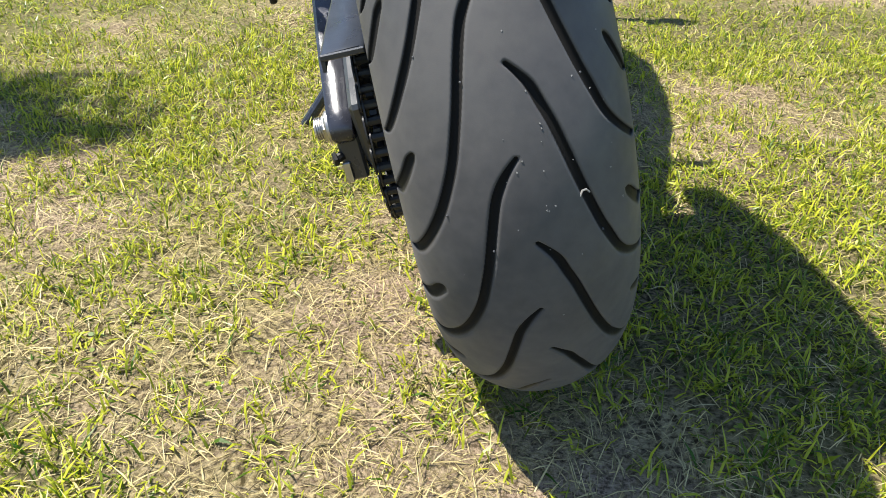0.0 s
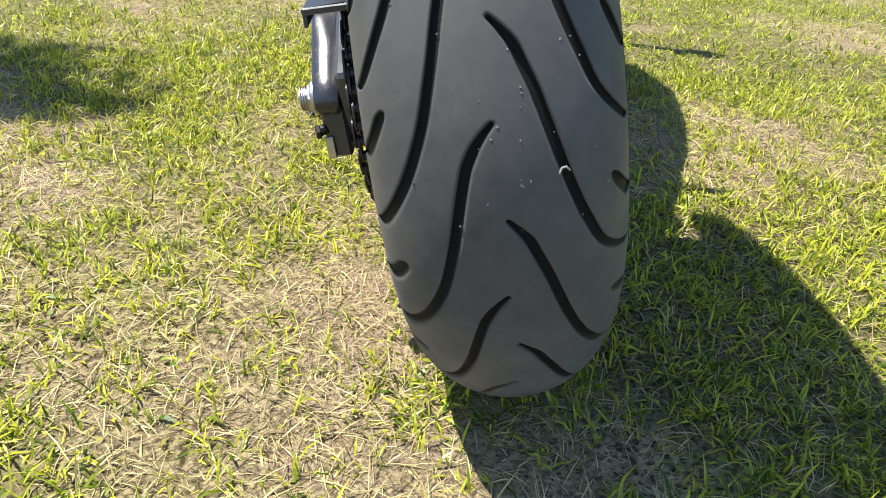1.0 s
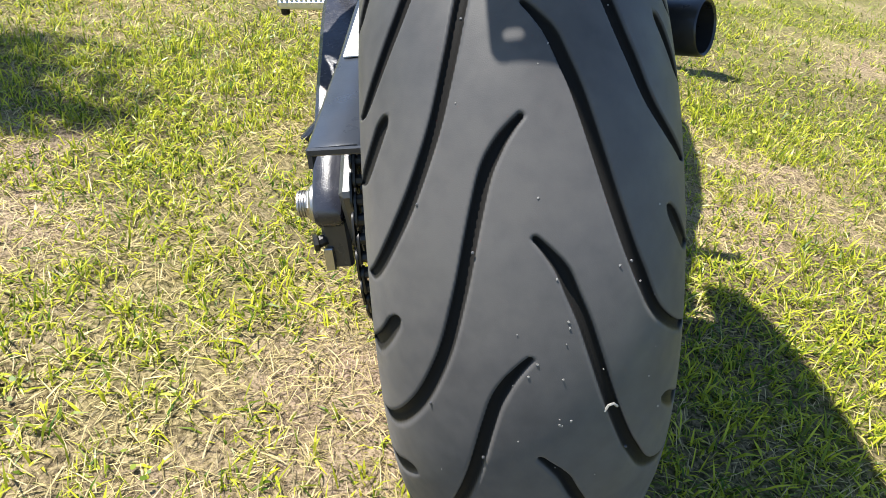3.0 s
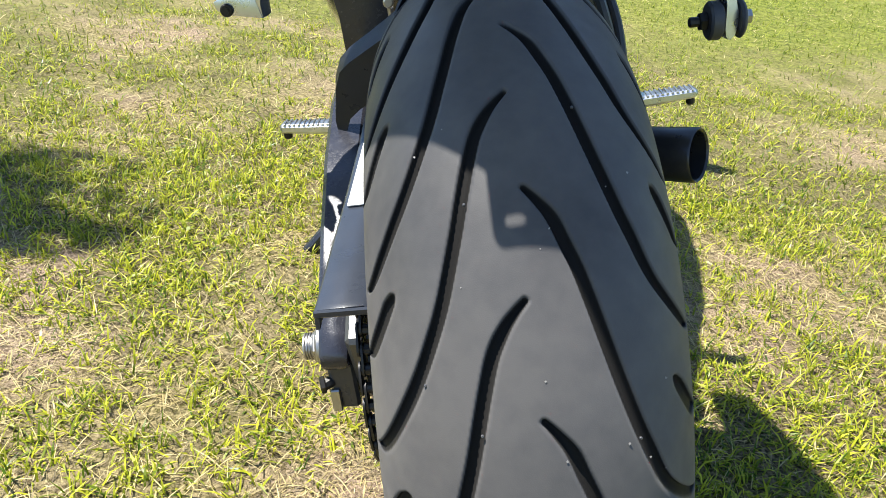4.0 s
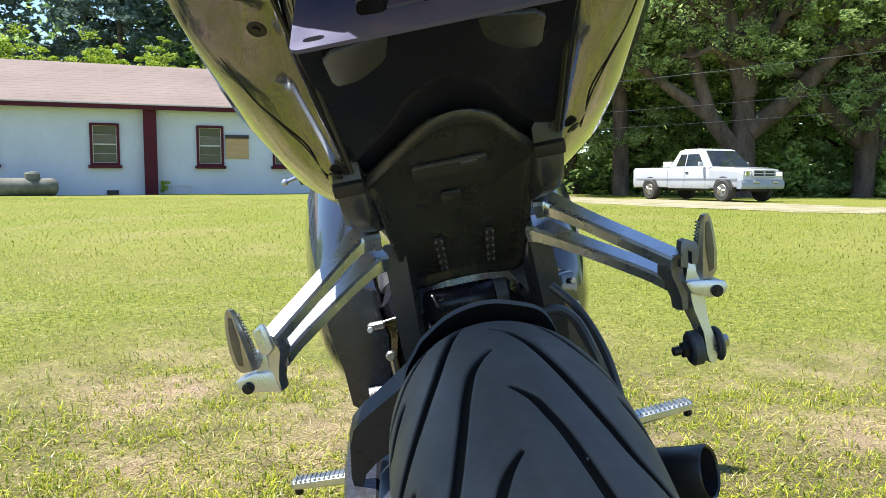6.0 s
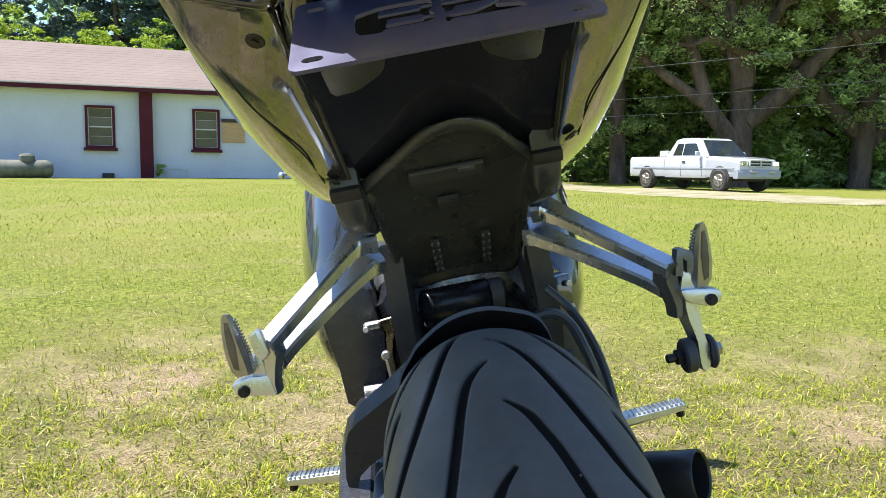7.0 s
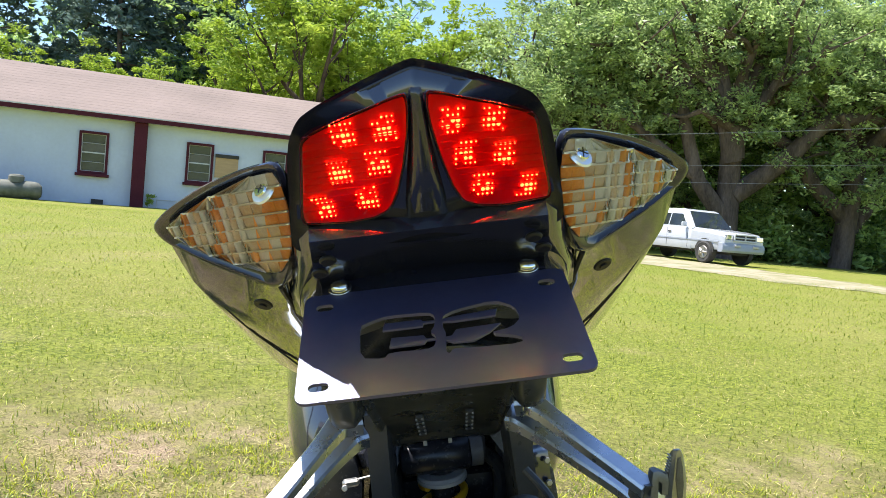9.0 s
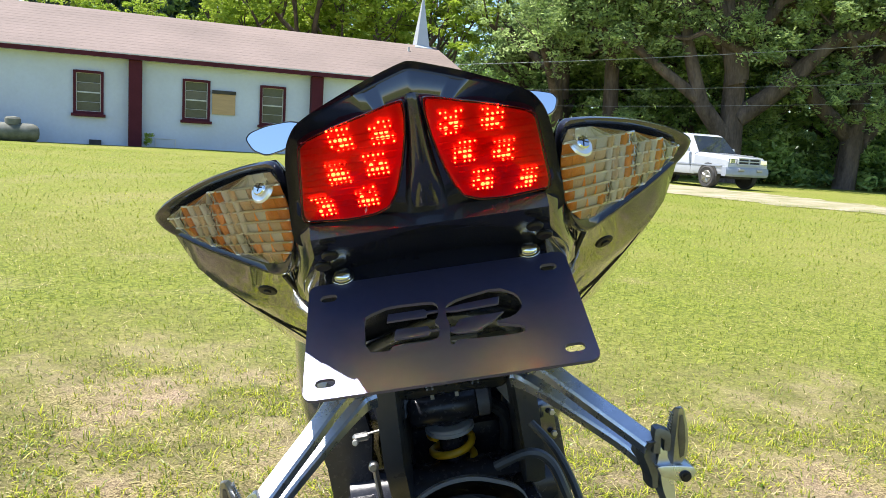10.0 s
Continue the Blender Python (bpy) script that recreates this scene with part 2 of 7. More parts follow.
M_PEG = material("peg_casting", (0.46, 0.46, 0.46), 0.36, metal=0.9, colour2=(0.34, 0.34, 0.34), scale=50, bump=0.0001, bump_scale=400)
M_TRAY = material("tray_plastic", (0.030, 0.032, 0.035), 0.30, colour2=(0.042, 0.044, 0.047), scale=12, rough_var=0.08, bump=0.00012, bump_scale=700)
# the amber bulb's reflection, put into the reflector's colour
M_PALE = material("amber_reflection", (0.95, 0.84, 0.70), 0.16, metal=0.6, colour2=(0.90, 0.60, 0.34), scale=60)
M_REDBACK = glow("lit_lamp_bowl", (0.17, 0.0008, 0.010), 0.13)
M_LED = glow("brake_light_led", (1.0, 0.95, 0.12), 48)
M_MIRROR = material("mirror_glass", (0.85, 0.88, 0.92), 0.02, metal=1.0)
M_BLACKOUT = material("exhaust_soot", (0.01, 0.01, 0.01), 0.6, colour2=(0.02, 0.018, 0.016), scale=30)
M_EXH = material("exhaust_black_ceramic", (0.014, 0.014, 0.015), 0.32, colour2=(0.03, 0.029, 0.028), scale=14, rough_var=0.08)
M_SPECK = material("dried_dirt", (0.30, 0.29, 0.27), 0.9, colour2=(0.22, 0.21, 0.19), scale=90)
M_STICKER = material("white_sticker", (0.75, 0.75, 0.74), 0.4, colour2=(0.66, 0.66, 0.64), scale=20)

M_WALL = material("white_block_paint", (0.55, 0.60, 0.70), 0.8, colour2=(0.48, 0.52, 0.61), scale=0.7, bump=0.006, bump_scale=4, fine=9)
M_MAROON = material("maroon_paint", (0.060, 0.010, 0.018), 0.75, spec=0.2, colour2=(0.085, 0.016, 0.026), scale=2)
M_ROOF = material("brown_shingle", (0.225, 0.170, 0.148), 0.9, colour2=(0.165, 0.125, 0.108), scale=0.35, stretch=(1, 1, 1), bump=0.01, bump_scale=9, fine=7)
M_GLASS = material("window_glass", (0.045, 0.052, 0.052), 0.10, colour2=(0.085, 0.095, 0.095), scale=1.4, spec=0.6)
M_SASH = material("aluminium_sash", (0.55, 0.56, 0.56), 0.45, colour2=(0.45, 0.46, 0.46), scale=6)
M_PLY = material("plywood", (0.50, 0.33, 0.17), 0.7, colour2=(0.40, 0.26, 0.13), scale=2.5, stretch=(1, 1, 5))
M_TANK = material("weathered_tank_paint", (0.19, 0.19, 0.17), 0.8, colour2=(0.060, 0.068, 0.045), scale=1.8, fine=6)
M_WHITE = material("white_car_paint", (0.50, 0.52, 0.57), 0.25, coat=0.6, colour2=(0.44, 0.46, 0.51), scale=2)
M_GREY = material("grey_bumper_paint", (0.33, 0.36, 0.42), 0.4, colour2=(0.28, 0.30, 0.35), scale=3)
M_CARGLASS = material("tinted_glass", (0.012, 0.015, 0.016), 0.05, spec=0.7, colour2=(0.03, 0.035, 0.035), scale=2)
M_CARTYRE = material("truck_tyre", (0.03, 0.03, 0.03), 0.8, colour2=(0.055, 0.05, 0.045), scale=6)
M_BARK = material("oak_bark", (0.045, 0.030, 0.022), 0.9, colour2=(0.150, 0.110, 0.085), scale=2.5, bump=0.05, bump_scale=9, stretch=(1, 1, 0.3), fine=16)
M_SOIL = material("sandy_road", (0.38, 0.315, 0.235), 0.95, colour2=(0.15, 0.155, 0.05), scale=1.1, bump=0.01, bump_scale=14, fine=12)
M_WIRE = material("grey_cable", (0.30, 0.30, 0.32), 0.6)
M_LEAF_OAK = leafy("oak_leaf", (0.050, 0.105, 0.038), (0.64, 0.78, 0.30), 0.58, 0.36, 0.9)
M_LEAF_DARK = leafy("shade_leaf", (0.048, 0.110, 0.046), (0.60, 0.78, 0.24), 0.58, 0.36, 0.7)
M_LEAF_LIME = leafy("lime_leaf", (0.15, 0.26, 0.020), (0.52, 0.62, 0.09), 0.48, 0.5, 0.8)
# the blue haze of distance is put into the needle colour
M_LEAF_PINE = leafy("pine_needle", (0.060, 0.105, 0.100), (0.22, 0.30, 0.25), 0.35, 0.5, 0.5)
M_GRASS = leafy("grass_blade", (0.040, 0.105, 0.004), (0.62, 0.62, 0.045), 0.36, 0.36)
M_STRAW = leafy("dry_grass", (0.09, 0.064, 0.028), (0.68, 0.56, 0.25), 0.15, 0.5)
M_TURF = leafy("turf_blade", (0.095, 0.155, 0.012), (0.38, 0.41, 0.050), 0.36, 0.45)
M_CLOVER = leafy("weed_leaf", (0.09, 0.16, 0.015), (0.36, 0.38, 0.04), 0.3)

# ---- ground ----
def gz(x, y):
    """Height of the soil: a nearly level lawn that climbs a little towards the hall."""
    z = -0.012 + 0.24 * step(7, 26, y) * step(4, -6, x)
    r = math.hypot(x, y - 1)
    z += 0.006 * noise.noise((x * 3.1, y * 3.1, 0.3)) + 0.05 * step(3, 14, r) * noise.noise((x * 0.22, y * 0.22, 4.0))
    if r < 6:
        z += 0.004 * noise.noise((x * 14, y * 14, 1.7))
    return z


def bare(x, y):
    """How bare the lawn is: 0 thick green, 1 sand and thatch."""
    v = noise.noise((x * 1.7 + 5.2, y * 1.7 - 2.1, 0.0)) + 0.55 * noise.noise((x * 5.0, y * 5.0, 3.0))
    v += 0.25 * step(0.35, -0.25, x) * step(1.7, 0.7, y) + 0.08 * step(2.6, 0.4, y) - 0.30 * step(0.3, 0.7, x)
    x, y = x - 0.05, y - 0.04
    for px, py, r, k in ((-0.40, 0.62, 0.2, 0.45), (-0.46, 0.86, 0.2, 0.3), (-0.16, 0.60, 0.2, 0.35), (1.02, 2.5, 0.45, 0.5), (1.42, 3.7, 0.55, 0.3), (1.36, 4.7, 0.6, 0.25), (0.68, 2.95, 0.3, 0.3)):
        v += k * step(r, r * 0.25, math.hypot(x - px, y - py))
    return step(-0.40, 0.62, v)


def axis(lo, hi, near0, near1, fine):
    out = list(np.arange(near0, near1 + 1e-6, fine))
    s = fine
    v = near1
    while v < hi:
        s *= 1.16
        v += s
        out.append(v)
    s, v = fine, near0
    while v > lo:
        s *= 1.16
        v -= s
        out.insert(0, v)
    return out


def lawn_material():
    m = bpy.data.materials.new("lawn_soil")
    m.use_nodes = True
    N, K = m.node_tree.nodes, m.node_tree.links
    b = N["Principled BSDF"]
    b.inputs["Roughness"].default_value = 0.9
    b.inputs["Specular IOR Level"].default_value = 0.15
    tc = N.new("ShaderNodeTexCoord")

    def nz(scale, detail, rough=0.6, stretch=None):
        n = N.new("ShaderNodeTexNoise")
        n.inputs["Scale"].default_value, n.inputs["Detail"].default_value, n.inputs["Roughness"].default_value = scale, detail, rough
        K.new(tc.outputs["Object"], n.inputs["Vector"])
        return n.outputs[0]

    def rng(src, a, b2, c=0.0, d=1.0):
        r = N.new("ShaderNodeMapRange")
        for i, v in enumerate((a, b2, c, d)):
            r.inputs[i + 1].default_value = v
        K.new(src, r.inputs[0])
        return r.outputs[0]

    def mix(f, a, b2):
        x = N.new("ShaderNodeMix")
        x.data_type = "RGBA"
        for sock, v in ((x.inputs[0], f), (x.inputs[6], a), (x.inputs[7], b2)):
            if isinstance(v, tuple):
                sock.default_value = (*v, 1)
            else:
                K.new(v, sock)
        return x.outputs[2]

    worn = N.new("ShaderNodeAttribute")
    worn.attribute_name = "bare"
    sand = mix(rng(nz(9, 6), 0.35, 0.7), (0.58, 0.430, 0.310), (0.36, 0.260, 0.180))
    sand = mix(rng(nz(230, 3, 0.7), 0.42, 0.55), (0.13, 0.088, 0.058), sand)
    thatch = mix(rng(nz(120, 4), 0.40, 0.60), (0.070, 0.048, 0.022), (0.48, 0.38, 0.20))
    soil = mix(rng(nz(2.2, 6), 0.42, 0.60), thatch, sand)
    soil = mix(rng(worn.outputs["Fac"], 0.10, 0.60), mix(rng(nz(150, 3), 0.4, 0.62), (0.050, 0.038, 0.020), (0.30, 0.23, 0.135)), soil)
    green = mix(rng(nz(34, 7, 0.75), 0.40, 0.60), (0.048, 0.076, 0.008), (0.262, 0.286, 0.048))
    green = mix(rng(nz(0.35, 5), 0.38, 0.66), green, mix(rng(nz(46, 7, 0.75), 0.40, 0.60), (0.090, 0.096, 0.020), (0.32, 0.305, 0.085)))
    # near the cycle real blades stand on bare soil; farther out the turf closes
    away = N.new("ShaderNodeVectorMath")
    away.operation = "DISTANCE"
    K.new(tc.outputs["Object"], away.inputs[0])
    away.inputs[1].default_value = (0.1, 1.3, 0)
    patch = rng(nz(0.9, 7, 0.68), 0.47, 0.60)
    closed = N.new("ShaderNodeMath")
    closed.operation = "SUBTRACT"
    closed.use_clamp = True
    K.new(rng(away.outputs["Value"], 1.0, 3.6, 0.25, 1.3), closed.inputs[0])
    K.new(rng(patch, 0, 1, 0.0, 0.38), closed.inputs[1])
    thin = N.new("ShaderNodeMath")
    thin.operation = "SUBTRACT"
    thin.use_clamp = True
    K.new(closed.outputs[0], thin.inputs[0])
    K.new(rng(worn.outputs["Fac"], 0.5, 1.0, 0.0, 0.22), thin.inputs[1])
    col = mix(thin.outputs[0], soil, green)
    K.new(col, b.inputs["Base Color"])
    bp = N.new("ShaderNodeBump")
    bp.inputs["Strength"].default_value, bp.inputs["Distance"].default_value = 1.0, 0.014
    K.new(nz(75, 7, 0.7), bp.inputs["Height"])
    K.new(bp.outputs[0], b.inputs["Normal"])
    return m


def build_ground():
    xs, ys = axis(-450, 450, -1.6, 1.8, 0.05), axis(-300, 700, -0.2, 3.2, 0.05)
    verts = [(x, y, gz(x, y)) for y in ys for x in xs]
    n = len(xs)
    faces = []
    for j in range(len(ys) - 1):
        for i in range(n - 1):
            a = j * n + i
            faces += (a, a + 1, a + n + 1, a + n)
    me = raw_mesh("ground", verts, faces, [4] * (len(faces) // 4), [lawn_material()], True)
    me.attributes.new("bare", "FLOAT", "POINT").data.foreach_set("value", np.array([bare(x, y) if abs(x) < 14 and -10 < y < 18 else 0.3 for x, y, _ in verts], dtype=np.float32))
    ob = new("ground", me)
    tagged(ob, "sandy lawn with patchy green and dry grass", "ground", kind="structure")


def build_road():
    """Pale sand drive, a ribbon with frayed edges that crosses beyond the lawn."""
    mid = smooth_path([(40, 14.5, 0), (20, 18.0, 0), (11.5, 19.3, 0), (7.3, 22.2, 0), (5.0, 26.5, 0), (1.5, 33.0, 0), (-3, 44, 0)], 26)
    verts, faces = [], []
    for i, p in enumerate(mid):
        d = (mid[min(i + 1, len(mid) - 1)] - mid[max(i - 1, 0)]).normalized()
        side = Vector((-d.y, d.x, 0))
        w = 1.5 + 1.0 * step(12, 6, abs(p.x - 7))
        for k in range(7):
            f = (k / 3 - 1)
            e = w * f + (0.9 * noise.noise((p.x * 0.9, p.y * 0.9, 7.0 + f)) + 0.4 * noise.noise((p.x * 4, p.y * 4, f))) * abs(f)
            q = p + side * e
            verts.append((q.x, q.y, gz(q.x, q.y) + 0.006 + 0.025 * (1 - abs(f))))
    for i in range(len(mid) - 1):
        for k in range(6):
            a = i * 7 + k
            faces += (a, a + 1, a + 8, a + 7)
    ob = new("road", raw_mesh("road", verts, faces, [4] * (len(faces) // 4), [M_SOIL], True))
    tagged(ob, "pale sandy dirt drive with frayed grassy edges", "dirt road", kind="structure")


build_ground()
build_road()


# ---- white hall ----
HALL = Matrix.Translation((-12.85, 26.5, 0)) @ Matrix.Rotation(math.atan2(0.458, 0.889), 4, "Z")   # x along the front, y inward


def quad_wall(bm, s0, s1, z0, z1, y0, y1):
    box(bm, ((s0 + s1) / 2, (y0 + y1) / 2, (z0 + z1) / 2), (s1 - s0, y1 - y0, z1 - z0))


def build_hall():
    hall = thing("hall", "long white painted block hall with maroon trim and brown roof", "building", HALL)
    s0, s1, eave = -14.0, 12.4, 3.14
    wins = [(-1.92, -1.00), (1.55, 2.47), (4.23, 5.15), (-5.6, -4.68), (-9.2, -8.28), (8.2, 9.1)]
    zb, zt = 1.24, 2.66
    bm = bmesh.new()
    cuts = sorted(wins)
    at = s0
    for a, b in cuts:
        quad_wall(bm, at, a, -0.1, eave, 0, 0.2)
        quad_wall(bm, a, b, -0.1, zb, 0, 0.2)
        quad_wall(bm, a, b, zt, eave, 0, 0.2)
        at = b
    quad_wall(bm, at, s1, -0.1, eave, 0, 0.2)
    quad_wall(bm, s0, s0 + 0.2, -0.1, eave, 0.2, 9.8)
    quad_wall(bm, s1 - 0.2, s1, -0.1, eave, 0.2, 9.8)
    quad_wall(bm, s0, s1, -0.1, eave, 9.8, 10.0)
    for s in (s0, s1 - 0.2):
        slab(bm, [(s, 0, eave), (s, 10, eave), (s, 5, 5.1)], (0.2, 0, 0))
    part("wall", bm, M_WALL, hall, "white painted block wall", 20)
    bm = bmesh.new()
    for side in (0, 1):
        y0, y1 = (-0.45, 5.0) if side == 0 else (10.45, 5.0)
        slab(bm, [(s0 - 0.4, y0, eave + 0.07), (s1 + 0.5, y0, eave + 0.07), (s1 + 0.5, y1, 5.27), (s0 - 0.4, y1, 5.27)], (0, 0, 0.06))
    roof = part("roof", bm, M_ROOF, hall, "faded pink-brown shingle roof", 20)
    for k in range(1, 16):
        f = k / 16
        y, z = -0.45 + 5.45 * f, eave + 0.132 + 2.06 * f
        bm = bmesh.new()
        box(bm, ((s0 + s1) / 2 + 0.05, y, z), (s1 - s0 + 0.9, 0.32, 0.002), (20.7, 0, 0))
        part("shingle_course", bm, M_ROOF, roof, "", 20)
    bm = bmesh.new()
    box(bm, ((s0 + s1) / 2 + 0.05, -0.47, eave + 0.06), (s1 - s0 + 0.92, 0.035, 0.15))
    part("fascia", bm, M_MAROON, hall, "maroon painted fascia board")
    bm = bmesh.new()
    box(bm, ((s0 + s1) / 2 + 0.05, -0.49, eave + 0.155), (s1 - s0 + 0.94, 0.03, 0.035))
    part("drip_edge", bm, M_SASH, hall, "pale metal drip edge")
    bm = bmesh.new()
    box(bm, ((s0 + s1) / 2, -0.23, eave + 0.01), (s1 - s0, 0.44, 0.02))
    part("soffit", bm, M_WALL, hall)
    for s in (0.0, 6.27, -6.7, -12.9, 12.0):
        bm = bmesh.new()
        box(bm, (s, -0.16, 1.53), (0.43, 0.32, 3.2), bevel=0.015)
        part("pillar", bm, M_MAROON, hall, "maroon painted pillar")
    for a, b in wins:
        c, w = (a + b) / 2, b - a
        win = new("window")
        win.parent = hall
        bm = bmesh.new()
        for x in (a + 0.035, b - 0.035):
            box(bm, (x, -0.01, (zb + zt) / 2), (0.085, 0.12, zt - zb))
        for z in (zb + 0.035, zt - 0.035):
            box(bm, (c, -0.012, z), (w - 0.14, 0.12, 0.085))
        part("frame", bm, M_MAROON, win, "maroon window frame")
        bm = bmesh.new()
        box(bm, (c, -0.07, zb - 0.05), (w + 0.14, 0.24, 0.10), bevel=0.01)
        part("sill", bm, M_MAROON, win)
        hgt = (zt - zb - 0.14) / 4
        bm = bmesh.new()
        for k in range(5):
            z = zb + 0.07 + hgt * k
            box(bm, (c, 0.03, min(max(z, zb + 0.085), zt - 0.085)), (w - 0.18, 0.05, 0.045 if k == 2 else 0.014))
        for x in (a + 0.09, b - 0.09):
            box(bm, (x, 0.03, (zb + zt) / 2), (0.03, 0.05, zt - zb - 0.15))
        part("sash", bm, M_SASH, win, "pale aluminium sash bars")
        for k in range(4):
            bm = bmesh.new()
            box(bm, (c, 0.04, zb + 0.07 + hgt * (k + 0.5)), (w - 0.2, 0.006, hgt - 0.03), (4 if k % 2 else 1.5, 0, 0))
            part("pane", bm, M_GLASS, win)
    bm = bmesh.new()
    box(bm, (2.95, -0.03, 1.87), (0.80, 0.05, 0.72))
    part("boarded_opening", bm, M_PLY, hall, "plywood sheet over an opening")
    bm = bmesh.new()
    box(bm, (2.95, -0.045, 2.29), (0.82, 0.10, 0.12), (8, 0, 0))
    part("flap", bm, M_CARTYRE, hall, "black tar paper strip")
    bm = bmesh.new()
    box(bm, (-1.25, -0.06, 0.30), (0.38, 0.1, 0.16))
    part("wall_vent", bm, M_CARTYRE, hall)
    bm = bmesh.new()
    tube(bm, smooth_path([(0.66, -0.12, 0.1), (0.66, -0.12, 0.50), (0.70, -0.12, 0.53), (1.28, -0.12, 0.53), (1.32, -0.12, 0.5), (1.32, -0.12, 0.1)], 3), 0.018, 6)
    part("gas_pipe", bm, M_SASH, hall, "thin grey gas pipe")
    bm = bmesh.new()
    loft(bm, [[(12.2 + a * w, 5 + b * w, z) for a, b in ((-1, -1), (1, -1), (1, 1), (-1, 1))] for w, z in ((0.42, 4.9), (0.42, 5.2), (0.30, 5.3), (0.012, 7.55))])
    part("steeple", bm, M_WHITE, hall, "slim white roof spire", 20)
    bm = bmesh.new()
    tube(bm, [(12.9, 4.6, 4.8), (12.9, 4.6, 6.1)], 0.035, 6)
    part("vent_pipe", bm, M_CHAIN, hall)
    bm = bmesh.new()
    tube(bm, [(11.2, 3.8, 4.6), (11.2, 3.8, 5.05)], 0.05, 8)
    part("vent_pipe", bm, M_SASH, hall)


def build_tank():
    m = HALL @ Matrix.Translation((-3.95, -1.1, 0.12))
    tank = thing("gas_tank", "weathered grey propane tank beside the white hall", "gas tank", m)
    bm = bmesh.new()
    prof = [(-1.1, 0.05), (-1.08, 0.17), (-1.0, 0.26), (-0.88, 0.30), (0.88, 0.30), (1.0, 0.26), (1.08, 0.17), (1.1, 0.05)]
    loft(bm, [[(x, r * math.cos(a), 0.38 + r * math.sin(a)) for a in (2 * math.pi * k / 18 for k in range(18))] for x, r in prof])
    part("shell", bm, M_TANK, tank)
    bm = bmesh.new()
    loft(bm, [[(0.35 + r * math.cos(a), r * math.sin(a), z) for a in (2 * math.pi * k / 16 for k in range(16))] for r, z in ((0.23, 0.62), (0.23, 0.80), (0.19, 0.86), (0.05, 0.88))])
    part("dome_lid", bm, M_TANK, tank)
    for x in (-0.7, 0.7):
        bm = bmesh.new()
        box(bm, (x, 0, 0.06), (0.2, 0.5, 0.16), bevel=0.01)
        part("foot", bm, M_TANK, tank)


def build_wall_weeds():
    rng = np.random.default_rng(4)
    at = HALL @ Vector((0.42, -0.34, 0))
    cen = [(rng.normal() * 0.10, rng.normal() * 0.08, rng.uniform(0.05, 0.42)) for _ in range(16)]
    v, f, c = leaf_cloud(rng, cen, [rng.uniform(0.05, 0.12) for _ in cen], 16, 0.045, 0.8)
    ob = new("weed_clump", raw_mesh("weed_clump", v, f, c, [M_LEAF_LIME]))
    ob.matrix_basis = Matrix.Translation((at.x, at.y, gz(at.x, at.y)))
    tagged(ob, "green weeds growing against the white hall wall", "weeds")


build_hall()
build_tank()


# ---- pickup truck ----
def wheel_parts(parent, x, y, z, out):
    w = new("wheel")
    w.parent = parent
    bm = bmesh.new()
    prof = [(0.22, -0.10), (0.34, -0.125), (0.385, -0.09), (0.39, 0.0), (0.385, 0.09), (0.34, 0.125), (0.22, 0.10)]
    loft(bm, [[(x + r * math.cos(a), y + h, z + r * math.sin(a)) for a in (2 * math.pi * k / 24 for k in range(24))] for r, h in prof])
    part("tyre", bm, M_CARTYRE, w)
    bm = bmesh.new()
    disc(bm, (x, y + out * 0.085, z), (0, out, 0), 0.22, 0.03, 20, 0.008)
    for k in range(5):
        a = 2 * math.pi * k / 5
        tube(bm, [(x + 0.05 * math.cos(a), y + out * 0.125, z + 0.05 * math.sin(a)), (x + 0.2 * math.cos(a), y + out * 0.118, z + 0.2 * math.sin(a))], [0.045, 0.03], 6)
    disc(bm, (x, y + out * 0.11, z), (0, out, 0), 0.06, 0.05, 12, 0.01)
    part("rim", bm, M_STEEL, w, "bright alloy rim")


